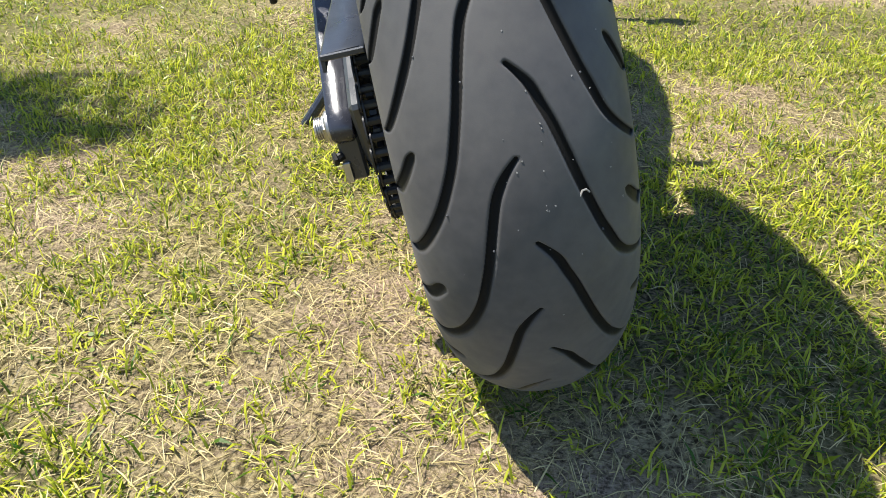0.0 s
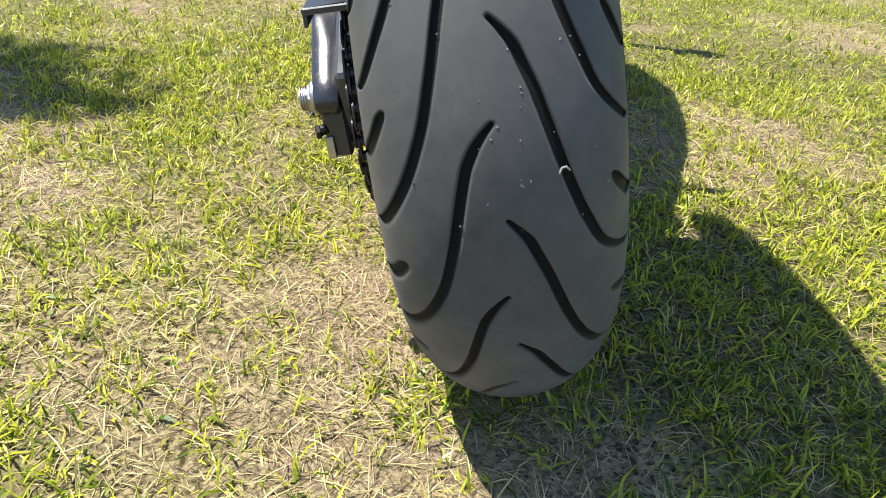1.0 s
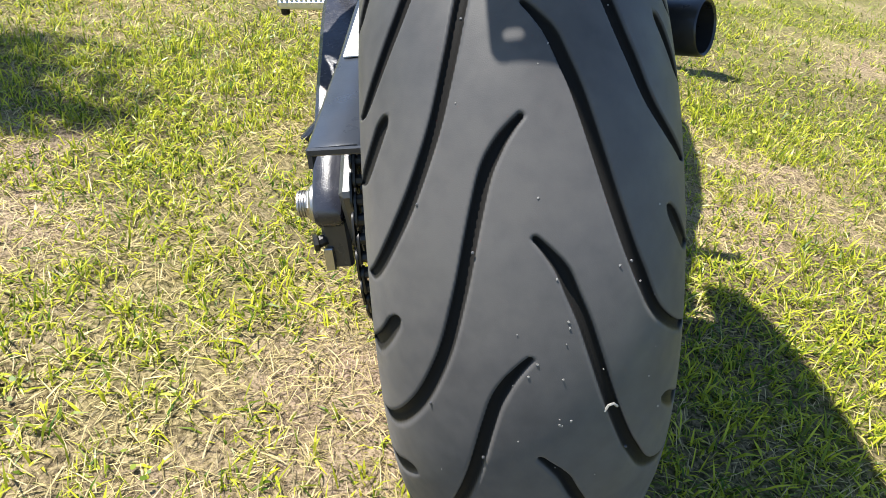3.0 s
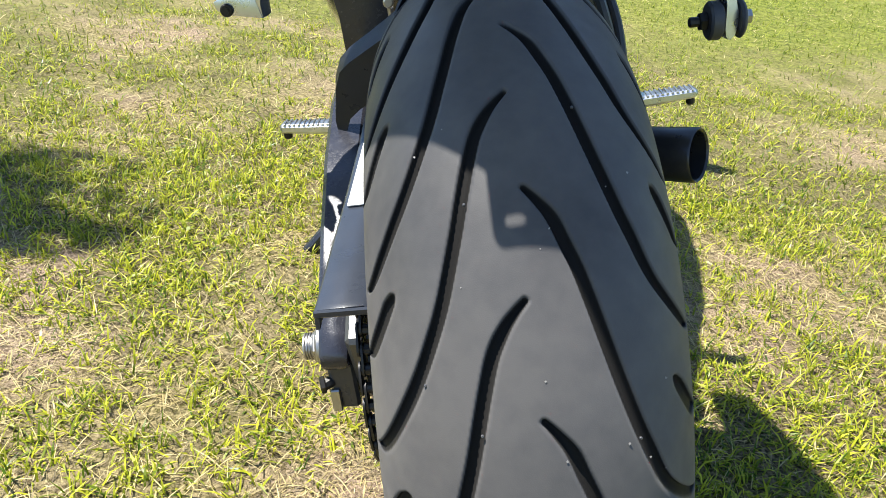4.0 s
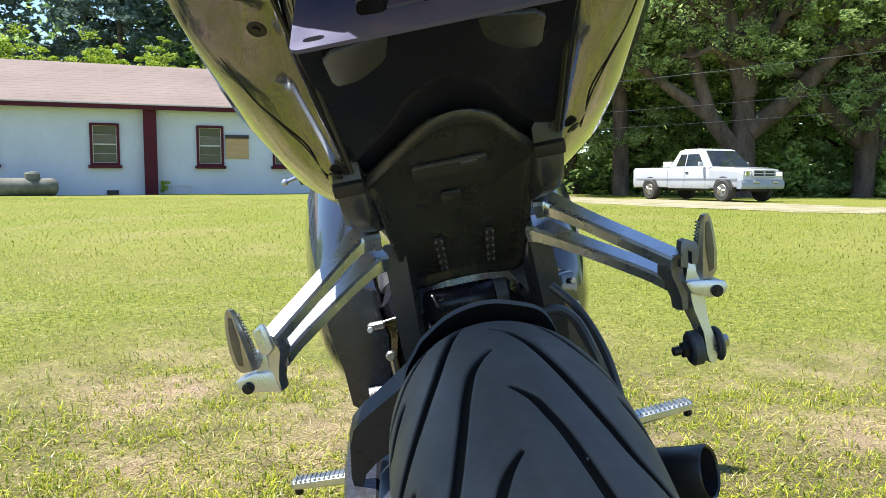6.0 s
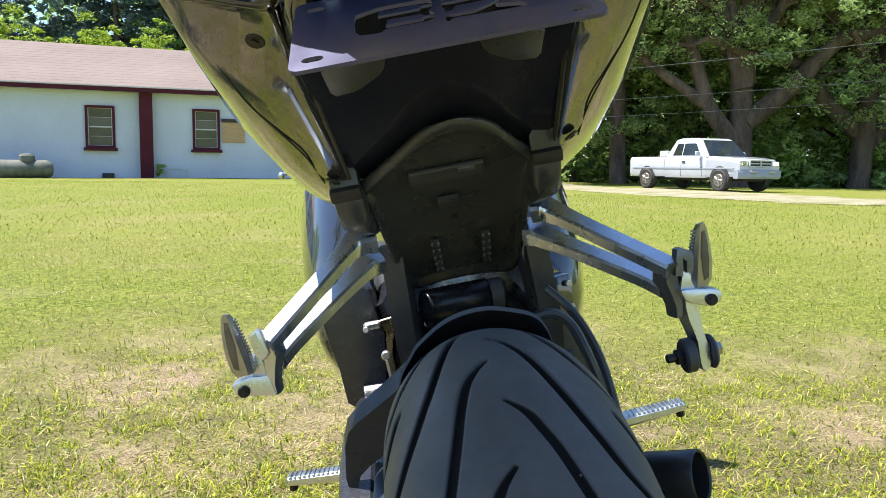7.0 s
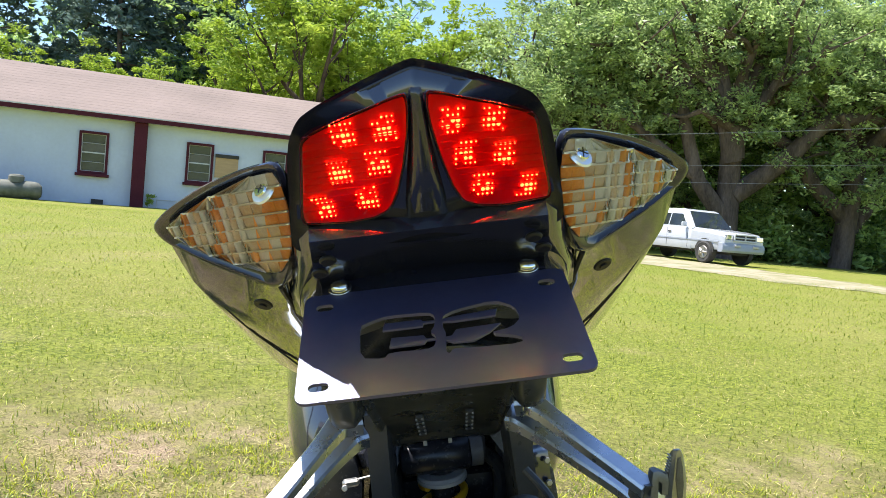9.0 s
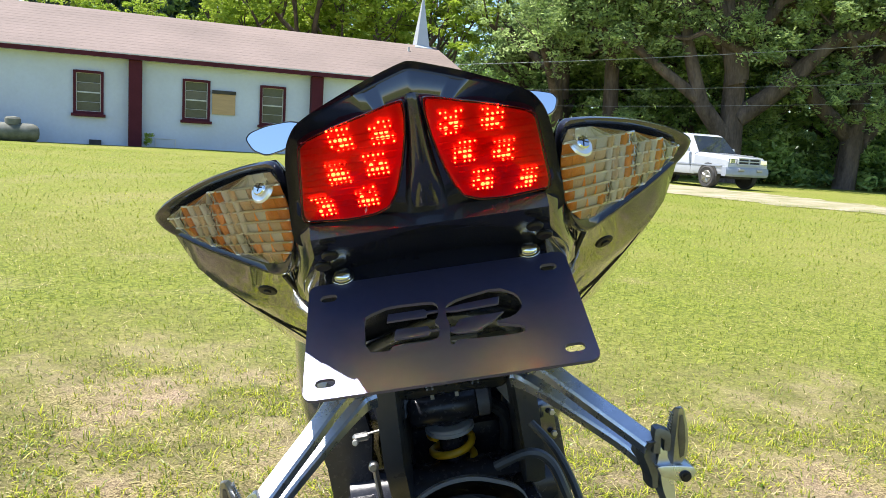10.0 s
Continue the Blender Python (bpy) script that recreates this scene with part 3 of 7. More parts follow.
def build_truck():
    """Length along x, nose at +x; its passenger side faces the lawn."""
    m = Matrix.Translation((6.9, 30.6, gz(7, 30) + 0.0)) @ Matrix.Rotation(radians(-60), 4, "Z")
    truck = thing("pickup_truck", "white extended-cab pickup with grey bumper parked on the drive", "pickup truck", m)
    W = 0.97

    def hull(stations, base=None):
        bm2 = bmesh.new()
        rings = []
        for x, zl, zs, w, wt, zt in stations:
            b = w * 0.96 if base is None else base
            k = w if base is None else base
            h = 0.12 if base is None else 0.02
            rings.append([(x, -b, zl), (x, -k, zl + h), (x, -w, zs), (x, -wt, zt), (x, wt, zt), (x, w, zs), (x, k, zl + h), (x, b, zl)])
        loft(bm2, rings)
        return bm2

    part("bed", hull([(-3.0, 0.50, 1.12, W, W - 0.05, 1.20), (-2.96, 0.48, 1.14, W, W - 0.04, 1.22), (-0.95, 0.48, 1.14, W, W - 0.04, 1.22)]), M_WHITE, truck)
    bm = bmesh.new()
    box(bm, (-1.95, 0, 1.225), (1.85, 1.6, 0.012))
    part("bed_floor", bm, M_CARTYRE, truck)
    part("cab_lower", hull([(-0.93, 0.45, 1.15, W, W - 0.03, 1.20), (1.25, 0.45, 1.15, W, W - 0.03, 1.20)]), M_WHITE, truck)
    part("hood", hull([(1.25, 0.48, 1.12, W, W - 0.12, 1.24), (2.2, 0.5, 1.06, W - 0.01, W - 0.14, 1.19), (2.72, 0.52, 1.0, W - 0.03, W - 0.2, 1.12), (2.82, 0.56, 0.95, W - 0.06, W - 0.24, 1.05)]), M_WHITE, truck)
    part("cab_roof", hull([(-0.85, 1.2, 1.24, W - 0.04, W - 0.10, 1.30), (-0.55, 1.2, 1.62, W - 0.16, W - 0.25, 1.84), (-0.3, 1.2, 1.72, W - 0.17, W - 0.27, 1.90), (0.55, 1.2, 1.72, W - 0.17, W - 0.27, 1.90), (0.75, 1.2, 1.62, W - 0.15, W - 0.25, 1.84), (1.3, 1.2, 1.22, W - 0.06, W - 0.1, 1.24)], W - 0.04), M_WHITE, truck)
    for s in (-1, 1):
        for name, pts in (("rear_quarter_window", [(-0.52, 1.27), (-0.06, 1.27), (-0.06, 1.70), (-0.38, 1.70)]), ("door_window", [(0.0, 1.27), (0.92, 1.27), (0.62, 1.66), (0.52, 1.70), (0.0, 1.70)])):
            bm = bmesh.new()
            slab(bm, [(x, s * (W - 0.042 - 0.26 * (z - 1.22)), z) for x, z in pts], (0, s * 0.012, 0.004))
            part(name, bm, M_CARGLASS, truck)
        bm = bmesh.new()
        box(bm, (0.95, s * 1.08, 1.33), (0.10, 0.2, 0.15), bevel=0.02)
        part("side_mirror", bm, M_WHITE, truck)
        bm = bmesh.new()
        box(bm, (-0.1, s * (W + 0.008), 0.80), (5.4, 0.018, 0.06), bevel=0.005)
        part("side_moulding", bm, M_GREY, truck)
        bm = bmesh.new()
        box(bm, (0.12, s * (W + 0.012), 1.03), (0.16, 0.03, 0.05), bevel=0.008)
        part("door_handle", bm, M_CARTYRE, truck)
        for x in (-0.02, 1.08):
            bm = bmesh.new()
            box(bm, (x, s * (W + 0.001), 0.85), (0.012, 0.008, 0.68))
            part("door_gap", bm, M_CARTYRE, truck)
        for x in (-1.95, 1.95):
            bm = bmesh.new()
            for k in range(11):
                a = math.pi * k / 10
                a2 = math.pi * (k + 1) / 10 if k < 10 else None
                if a2:
                    slab(bm, [(x + 0.46 * math.cos(a), s * (W - 0.01), 0.42 + 0.46 * math.sin(a)), (x + 0.46 * math.cos(a2), s * (W - 0.01), 0.42 + 0.46 * math.sin(a2)), (x + 0.36 * math.cos(a2), s * (W - 0.01), 0.42 + 0.36 * math.sin(a2)), (x + 0.36 * math.cos(a), s * (W - 0.01), 0.42 + 0.36 * math.sin(a))], (0, s * 0.02, 0))
            disc(bm, (x, s * (W - 0.20), 0.42), (0, s, 0), 0.42, 0.205, 20)
            part("wheel_arch", bm, M_CARTYRE, truck)
            wheel_parts(truck, x, s * (W - 0.06), 0.385, s)
        bm = bmesh.new()
        box(bm, (2.79, s * 0.70, 0.97), (0.10, 0.34, 0.17), (0, 0, s * -8), 0.02)
        part("headlight", bm, M_CHROME, truck, "clear headlight")
    bm = bmesh.new()
    slab(bm, [(1.33, -0.86, 1.225), (1.33, 0.86, 1.225), (0.80, 0.70, 1.80), (0.80, -0.70, 1.80)], (0.03, 0, 0.02))
    part("windscreen", bm, M_CARGLASS, truck)
    bm = bmesh.new()
    for z in (0.87, 1.08):
        box(bm, (2.86, 0, z), (0.06, 1.02, 0.05), bevel=0.012)
    for y in (-0.5, 0.0, 0.5):
        box(bm, (2.862, y, 0.975), (0.06, 0.05, 0.17), bevel=0.012)
    box(bm, (2.862, 0, 0.975), (0.05, 1.0, 0.04), bevel=0.01)
    part("grille_frame", bm, M_SASH, truck, "pale cross grille")
    bm = bmesh.new()
    box(bm, (2.83, 0, 0.975), (0.04, 1.0, 0.2))
    part("grille_mesh", bm, M_CARTYRE, truck)
    bm = bmesh.new()
    loft(bm, [[(2.98 - 0.10 * (y / W) ** 2 * 1.4 - d, y, z) for d, z in ((0.22, 0.46), (0.05, 0.45), (0.0, 0.52), (0.0, 0.68), (0.04, 0.76), (0.22, 0.78))] for y in (-0.99, -0.8, -0.5, 0, 0.5, 0.8, 0.99)])
    part("front_bumper", bm, M_GREY, truck, "blue-grey front bumper")
    for y in (-0.42, 0.42):
        bm = bmesh.new()
        box(bm, (2.965, y, 0.68), (0.05, 0.26, 0.09), bevel=0.015)
        part("fog_lamp", bm, M_STEEL, truck)
    bm = bmesh.new()
    box(bm, (-3.06, 0, 0.56), (0.14, 1.8, 0.2), bevel=0.03)
    part("rear_bumper", bm, M_CHROME, truck)
    bm = bmesh.new()
    box(bm, (-1.25, 0, 1.33), (0.5, 1.5, 0.24), bevel=0.02)
    part("tool_box", bm, M_SASH, truck, "pale tool box across the bed")
    bm = bmesh.new()
    box(bm, (0, 0, 0.44), (5.2, 0.9, 0.16))
    part("chassis", bm, M_CARTYRE, truck)


build_truck()


# ---- trees ----
def leaf_cloud(rng, centres, radii, per, size, flat=0.7):
    """Bent leaf pairs scattered about cluster centres. Returns verts, flat faces, counts."""
    c = np.repeat(np.asarray(centres), per, axis=0)
    r = np.repeat(np.asarray(radii), per)[:, None]
    n = len(c)
    d = rng.normal(size=(n, 3))
    d /= np.linalg.norm(d, axis=1)[:, None]
    p = c + d * r * rng.random((n, 1)) ** 0.45 * np.array([1, 1, flat])
    a = rng.normal(size=(n, 3)) * np.array([1, 1, 0.6])
    a /= np.linalg.norm(a, axis=1)[:, None]
    b = np.cross(a, rng.normal(size=(n, 3)))
    b /= np.linalg.norm(b, axis=1)[:, None]
    s = size * (0.5 + rng.random((n, 1)))
    fold = np.cross(a, b) * s * 0.18
    v = np.stack([p - a * s, p + b * s * 0.42 + fold, p + a * s, p - b * s * 0.42 + fold], axis=1).reshape(-1, 3)
    i = np.arange(n)[:, None] * 4
    f = np.concatenate([i, i + 1, i + 2, i, i + 2, i + 3], axis=1)
    return v, f.ravel(), np.full(n * 2, 3)


def limb(bm, rng, start, way, length, r, depth, tips, droop=0.0, rise=0.12):
    pts, rad = [Vector(start)], [r]
    d = Vector(way).normalized()
    n = 5
    for k in range(n):
        d = (d + Vector(rng.normal(size=3)) * 0.16 + Vector((0, 0, rise - droop * k / n))).normalized()
        pts.append(pts[-1] + d * length / n)
        rad.append(r * (1 - 0.62 * (k + 1) / n))
    tube(bm, pts, rad, 7 if depth > 1 else 5)
    if depth <= 1:
        tips.append((pts[-1], length))
        tips.append((pts[3], length))
    if depth > 0:
        for k in range(3 if depth > 1 else 2):
            j = 2 + k % 4 if depth > 1 else 3 + k
            side = Vector(rng.normal(size=3))
            side = (side - d * side.dot(d)).normalized()
            limb(bm, rng, pts[min(j, n)], d * 0.55 + side * 0.8 + Vector((0, 0, 0.12)), length * 0.66, rad[min(j, n)] * 0.75, depth - 1, tips, droop, rise)


def make_tree(name, label, seed, height, trunk_r, spread, fork, leaf_mat, per=60, leaf=0.16, cluster=0.9, limbs=6, droop=0.0, low=0.35, pine=False, bones=()):
    rng = np.random.default_rng(seed)
    tree = thing(name, label, "tree")
    bm = bmesh.new()
    tips = []
    top = height if pine else height * fork
    bend = Vector((rng.normal() * 0.03, rng.normal() * 0.03, 0)) * height
    pts = [Vector((0, 0, -0.2)), Vector((0, 0, 0.25)), bend * 0.3 + Vector((0, 0, top * 0.4)), bend * 0.7 + Vector((0, 0, top * 0.75)), bend + Vector((0, 0, top))]
    tube(bm, smooth_path(pts, 4), [trunk_r * (1.5 if k == 0 else 1.22 if k < 3 else 1.0 - (0.85 if pine else 0.35) * k / 16) for k in range(17)], 12)
    for k in range(limbs):
        a = 2.4 * k + rng.random()
        f = low + (1 - low) * (k + 0.5) / limbs
        base = bend * f + Vector((0, 0, top * f))
        shrink = (1.1 - f * 0.85) if pine else 1.0
        length = spread * (0.55 + 0.35 * rng.random()) * shrink
        limb(bm, rng, base, (math.cos(a), math.sin(a), 0.15 if pine else 0.35 + 0.5 * f), length, trunk_r * (0.22 if pine else 0.55), 1 if pine else 2, tips, droop, 0.02 if pine else 0.12)
    for way, r0, r1 in bones:
        line = smooth_path(way, 4)
        tube(bm, line, [r0 + (r1 - r0) * k / (len(line) - 1) for k in range(len(line))], 10)
        end = Vector(way[-1]) - Vector(way[-2])
        for k in range(3):
            limb(bm, rng, line[-1 - 3 * k], end.normalized() + Vector(rng.normal(size=3)) * 0.5, spread * 0.3, r1 * 0.8, 1, tips, droop)
    part("trunk", bm, M_BARK, tree, "rough grey-brown trunk and limbs", 60)
    cen, rad = [], []
    for p, _ in tips:
        for k in range(3):
            q = p + Vector(rng.normal(size=3)) * cluster * (0.55 if pine else 0.75)
            cen.append(q)
            rad.append(cluster * (0.35 + 0.6 * rng.random()))
    v, f, c = leaf_cloud(rng, cen, rad, per, leaf, 0.55)
    ob = new("crown", raw_mesh("crown", v, f, c, [leaf_mat]))
    ob.parent = tree
    return tree


def place(tree, x, y, turn=0, scale=1.0):
    tree.matrix_basis = Matrix.Translation((x, y, gz(x, y))) @ Matrix.Rotation(radians(turn), 4, "Z") @ Matrix.Scale(scale, 4)
    return tree


def again(tree, x, y, turn, scale=1.0):
    t = copy_thing(tree, Matrix.Translation((x, y, gz(x, y))) @ Matrix.Rotation(radians(turn), 4, "Z"))
    t.scale = (scale, scale, scale * (0.95 + 0.1 * ((turn * 7) % 10) / 10))
    return t


OAK_LIMBS = (
    (((0, 0, 4.4), (-0.75, 0, 7.7), (-1.0, 0, 9.0), (-1.3, 0.2, 11.0)), 0.46, 0.20),
    (((0.1, 0, 4.6), (0.15, 0, 7.1), (0.9, 0.3, 9.0), (1.6, 0.6, 11.0)), 0.42, 0.17),
    (((0.2, 0.1, 2.9), (2.2, -0.1, 4.6), (3.7, -0.2, 6.3), (4.9, -0.3, 6.7), (7.0, -0.2, 6.9), (9.0, 0, 7.6)), 0.46, 0.20),
    (((-0.2, 0, 1.9), (-1.2, -0.1, 3.1), (-1.55, -0.1, 3.7), (-2.27, -0.1, 5.9), (-2.75, -0.2, 7.5), (-4.2, -0.3, 8.6), (-5.5, -0.3, 9.4)), 0.42, 0.16),
    (((-1.4, -0.1, 3.5), (-3.1, -0.1, 4.7), (-4.9, 0, 6.0), (-6.2, 0, 6.6)), 0.30, 0.12))
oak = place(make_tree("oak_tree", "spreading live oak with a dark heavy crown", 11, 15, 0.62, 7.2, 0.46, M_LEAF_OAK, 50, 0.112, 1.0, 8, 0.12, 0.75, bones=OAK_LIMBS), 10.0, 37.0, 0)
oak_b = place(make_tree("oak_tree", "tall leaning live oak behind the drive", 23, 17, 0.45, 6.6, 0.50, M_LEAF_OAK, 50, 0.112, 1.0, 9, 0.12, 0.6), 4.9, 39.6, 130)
lime = place(make_tree("maple_tree", "sunlit bright green broadleaf tree behind the hall", 5, 13.5, 0.30, 7.0, 0.45, M_LEAF_LIME, 48, 0.145, 0.85, 8, 0.05, 0.3), -11.0, 43.5, 40)
dark = place(make_tree("broadleaf_tree", "dense dark green tree at the wood's edge", 31, 16, 0.34, 7.0, 0.42, M_LEAF_DARK, 24, 0.20, 1.05, 9, 0.08, 0.25), 17.5, 44.0, 80)
pine = place(make_tree("pine_tree", "tall dark pine behind the hall", 41, 22, 0.32, 4.6, 1.0, M_LEAF_PINE, 26, 0.22, 0.95, 26, 0.12, 0.25, True), -27.0, 52.0, 10)
for x, y, turn, s in ((15.8, 38.5, 200, 0.9), (23.0, 42.0, 310, 1.1), (2.6, 42.5, 75, 0.85)):
    again(oak, x, y, turn, s)
for x, y, turn, s in ((13.0, 45.0, 15, 1.05), (1.6, 47.5, 250, 0.72), (20.0, 50.0, 160, 1.2), (6.5, 50.0, 290, 1.2)):
    again(oak_b, x, y, turn, s)
for x, y, turn, s in ((-6.2, 45.0, 170, 0.98), (-15.5, 46.5, 290, 0.85), (-22.0, 44.0, 60, 0.62), (-32.0, 41.0, 210, 0.7)):
    again(lime, x, y, turn, s)
for x, y, turn, s in ((6.5, 44.5, 33, 0.8), (11.0, 43.0, 150, 0.85), (26.0, 47.0, 260, 1.1), (1.5, 51.0, 300, 0.72), (-4.8, 52.0, 111, 0.66), (-12, 55, 222, 1.15), (-19.5, 54.0, 20, 1.15), (17, 56, 190, 1.3)):
    again(dark, x, y, turn, s)
for x, y, turn, s in ((-31.0, 55.0, 60, 1.05), (-22.5, 54.0, 140, 1.0), (-36.0, 50.0, 200, 0.95), (-25.0, 58.0, 280, 1.2), (-16.0, 58.0, 330, 1.1)):
    again(pine, x, y, turn, s)


def build_undergrowth():
    """Shrubs and low branches that close the wood's edge."""
    rng = np.random.default_rng(77)
    cen, rad = [], []
    for _ in range(620):
        x = rng.uniform(1.0, 34)
        y = 37.5 + abs(rng.normal()) * 5 + max(0, 6 - x) * 0.5
        if x < 9 and y < 40.5:
            y += 3
        z = rng.random() ** 1.5 * 5.2 + 0.3
        cen.append((x, y + z * 0.35, z))
        rad.append(rng.uniform(0.5, 1.2))
    for _ in range(240):
        x = rng.uniform(-42, 2)
        cen.append((x, rng.uniform(45, 56), rng.random() * 6 + 0.4))
        rad.append(rng.uniform(0.6, 1.4))
    v, f, c = leaf_cloud(rng, cen, rad, 62, 0.17, 0.7)
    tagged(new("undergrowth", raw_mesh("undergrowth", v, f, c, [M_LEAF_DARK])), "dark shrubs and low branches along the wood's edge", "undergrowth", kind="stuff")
    cen, rad = [], []
    for _ in range(700):
        a = rng.uniform(-1.15, 1.2)
        d = rng.uniform(62, 80)
        cen.append((d * math.sin(a), d * math.cos(a), rng.random() * (11 + 4 * math.sin(a * 9) + 2 * math.sin(a * 23)) + 0.3))
        rad.append(rng.uniform(1.5, 3.2))
    for _ in range(260):
        a = rng.uniform(-0.75, 0.75)
        d = rng.uniform(58, 66)
        cen.append((d * math.sin(a), d * math.cos(a), rng.random() * 5))
        rad.append(rng.uniform(1.2, 2.4))
    v, f, c = leaf_cloud(rng, cen, rad, 60, 0.46, 0.9)
    tagged(new("far_woods", raw_mesh("far_woods", v, f, c, [M_LEAF_DARK])), "deep green woods closing the view beyond the lawn", "woods", kind="stuff")


build_undergrowth()


def build_sprays():
    """Low sprays of oak foliage that hang between the trunks, in loose drifts."""
    rng = np.random.default_rng(52)
    cen, rad = [], []
    for _ in range(105):
        x, y, z = rng.uniform(3.0, 26), rng.uniform(34.0, 39.0), rng.uniform(2.6, 11.5)
        if 5.0 < x < 11.0 and z < 9.5:
            y += 4.0
        for _ in range(rng.integers(4, 9)):
            cen.append((x + rng.normal() * 0.9, y + rng.normal() * 0.6, z + rng.normal() * 0.45))
            rad.append(rng.uniform(0.3, 0.75))
    v, f, c = leaf_cloud(rng, cen, rad, 70, 0.10, 0.6)
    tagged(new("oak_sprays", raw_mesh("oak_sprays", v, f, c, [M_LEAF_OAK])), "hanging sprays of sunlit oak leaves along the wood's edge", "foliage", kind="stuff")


build_sprays()
build_wall_weeds()


def build_shade_tree():
    """An unseen slender tree, added beside the lawn so one outer limb throws a patch of shade by the cycle."""
    tree = thing("young_tree", "unseen slender tree added to throw a patch of shade", "tree", Matrix.Translation((-3.48, 0.70, gz(-3.48, 0.70))))
    rng = np.random.default_rng(19)
    bm = bmesh.new()
    tube(bm, smooth_path([(0, 0, -0.1), (-0.1, 0.03, 1.4), (-0.25, 0.08, 2.8), (-0.5, 0.12, 4.2)], 4), [0.085 - 0.005 * k for k in range(13)], 8)
    tube(bm, smooth_path([(-0.16, 0.05, 2.2), (0.2, 0.25, 2.9), (0.5, 0.52, 3.5), (0.72, 0.75, 4.0)], 4), [0.04 - 0.0025 * k for k in range(13)], 6)
    cen, rad = [], []
    for k in range(9):
        a, z = 2.4 * k, 2.3 + 0.24 * k
        tip = Vector((-0.65 + 0.62 * math.cos(a), 0.1 + 0.55 * math.sin(a), z + 0.5))
        base = Vector((-0.1 - 0.35 * (z - 1.4) / 2.8, 0.08, z))
        tube(bm, smooth_path([base, base.lerp(tip, 0.5) + Vector((0, 0, 0.12)), tip], 3), [0.028 - 0.0035 * j for j in range(7)], 5)
        for _ in range(8):
            q = base.lerp(tip, 0.5 + 0.6 * rng.random()) + Vector(rng.normal(size=3)) * 0.16
            cen.append(q)
            rad.append(rng.uniform(0.12, 0.28))
    for _ in range(20):
        cen.append((0.72 + rng.normal() * 0.13, 0.75 + rng.normal() * 0.13, 4.0 + rng.normal() * 0.15))
        rad.append(rng.uniform(0.08, 0.17))
    part("trunk", bm, M_BARK, tree, "", 60)
    v, f, c = leaf_cloud(rng, cen, rad, 44, 0.04)
    ob = new("crown", raw_mesh("crown", v, f, c, [M_LEAF_LIME]))
    ob.parent = tree


build_shade_tree()


def build_wires():
    for k, (z0, z1) in enumerate(((4.3, 8.6), (3.3, 6.6), (2.7, 5.6))):
        line = thing("power_line", "thin grey overhead cable before the trees", "cable", group="overhead cables")
        bm = bmesh.new()
        pts = [(-6 + 40 * t, 36.2 - 3 * t + 0.4 * k, z0 + (z1 - z0) * t - 1.4 * 4 * t * (1 - t) * 0.35) for t in (i / 14 for i in range(15))]
        tube(bm, pts, (0.012, 0.007, 0.007)[k], 5)
        part("cable", bm, M_WIRE, line)


build_wires()

# ---- motorcycle: x right, y forward, z up from the rear wheel's contact; it leans on its side stand ----
bike = thing("motorcycle", "black sport motorcycle leaning on its side stand in the grass", "motorcycle", pose(0.1916, 0.8109, 0.001, 0, -11.0, 8.52))
AXLE_Y, AXLE_Z, TYRE_R, TYRE_C, TYRE_W = -0.006, 0.303, 0.3200, 0.1002, 0.097


def on_tyre(u, deg, lift=0.0):
    """A point of the tyre: u across, deg round from the top towards the rear."""
    r = TYRE_R - (TYRE_C - math.sqrt(max(TYRE_C ** 2 - u * u, 0))) + lift
    a = radians(deg)
    return Vector((u, AXLE_Y - r * math.sin(a), AXLE_Z + r * math.cos(a)))


def tread_grooves():
    """Centre lines (u, degrees) with half widths, for one turn of the wheel."""
    left = [(-0.004, 0.0), (-0.0103, 1.2), (-0.0165, 2.7), (-0.023, 5.0), (-0.028, 8.1), (-0.0325, 11.4), (-0.0369, 14.9), (-0.042, 18.5), (-0.048, 22.4), (-0.0553, 26.0), (-0.0643, 29.9), (-0.0748, 33.8), (-0.087, 38.1), (-0.092, 39.5)]
    right = [(0.0008, 0.0), (0.0074, 1.4), (0.0143, 3.2), (0.0199, 5.8), (0.0255, 8.5), (0.0306, 11.6), (0.0362, 15.2), (0.0428, 19.3), (0.0512, 24.0), (0.0575, 27.0), (0.069, 31.9), (0.091, 37.1)]
    short_l = [(-0.077, 0.0), (-0.0808, 1.5), (-0.0845, 3.0), (-0.094, 6.7)]
    short_r = [(0.0782, 0.0), (0.0862, 3.0), (0.093, 5.5)]
    out = []
    # the pitch varies a little round the tyre
    at_l = [-12.5, 9.3, 30.5, 53.1, 76.4] + [100.2 + 22.5 * k for k in range(11)]
    at_r = [-0.5, 19.6, 42.0, 64.5, 88.6] + [110.2 + 22.5 * k for k in range(11)]
    for a, b in zip(at_l, at_r):
        for line, at in ((left, a), (right, b), (short_l, a - 2.3), (short_r, b - 2.0)):
            out.append([(u, d + at) for u, d in line])
    return out


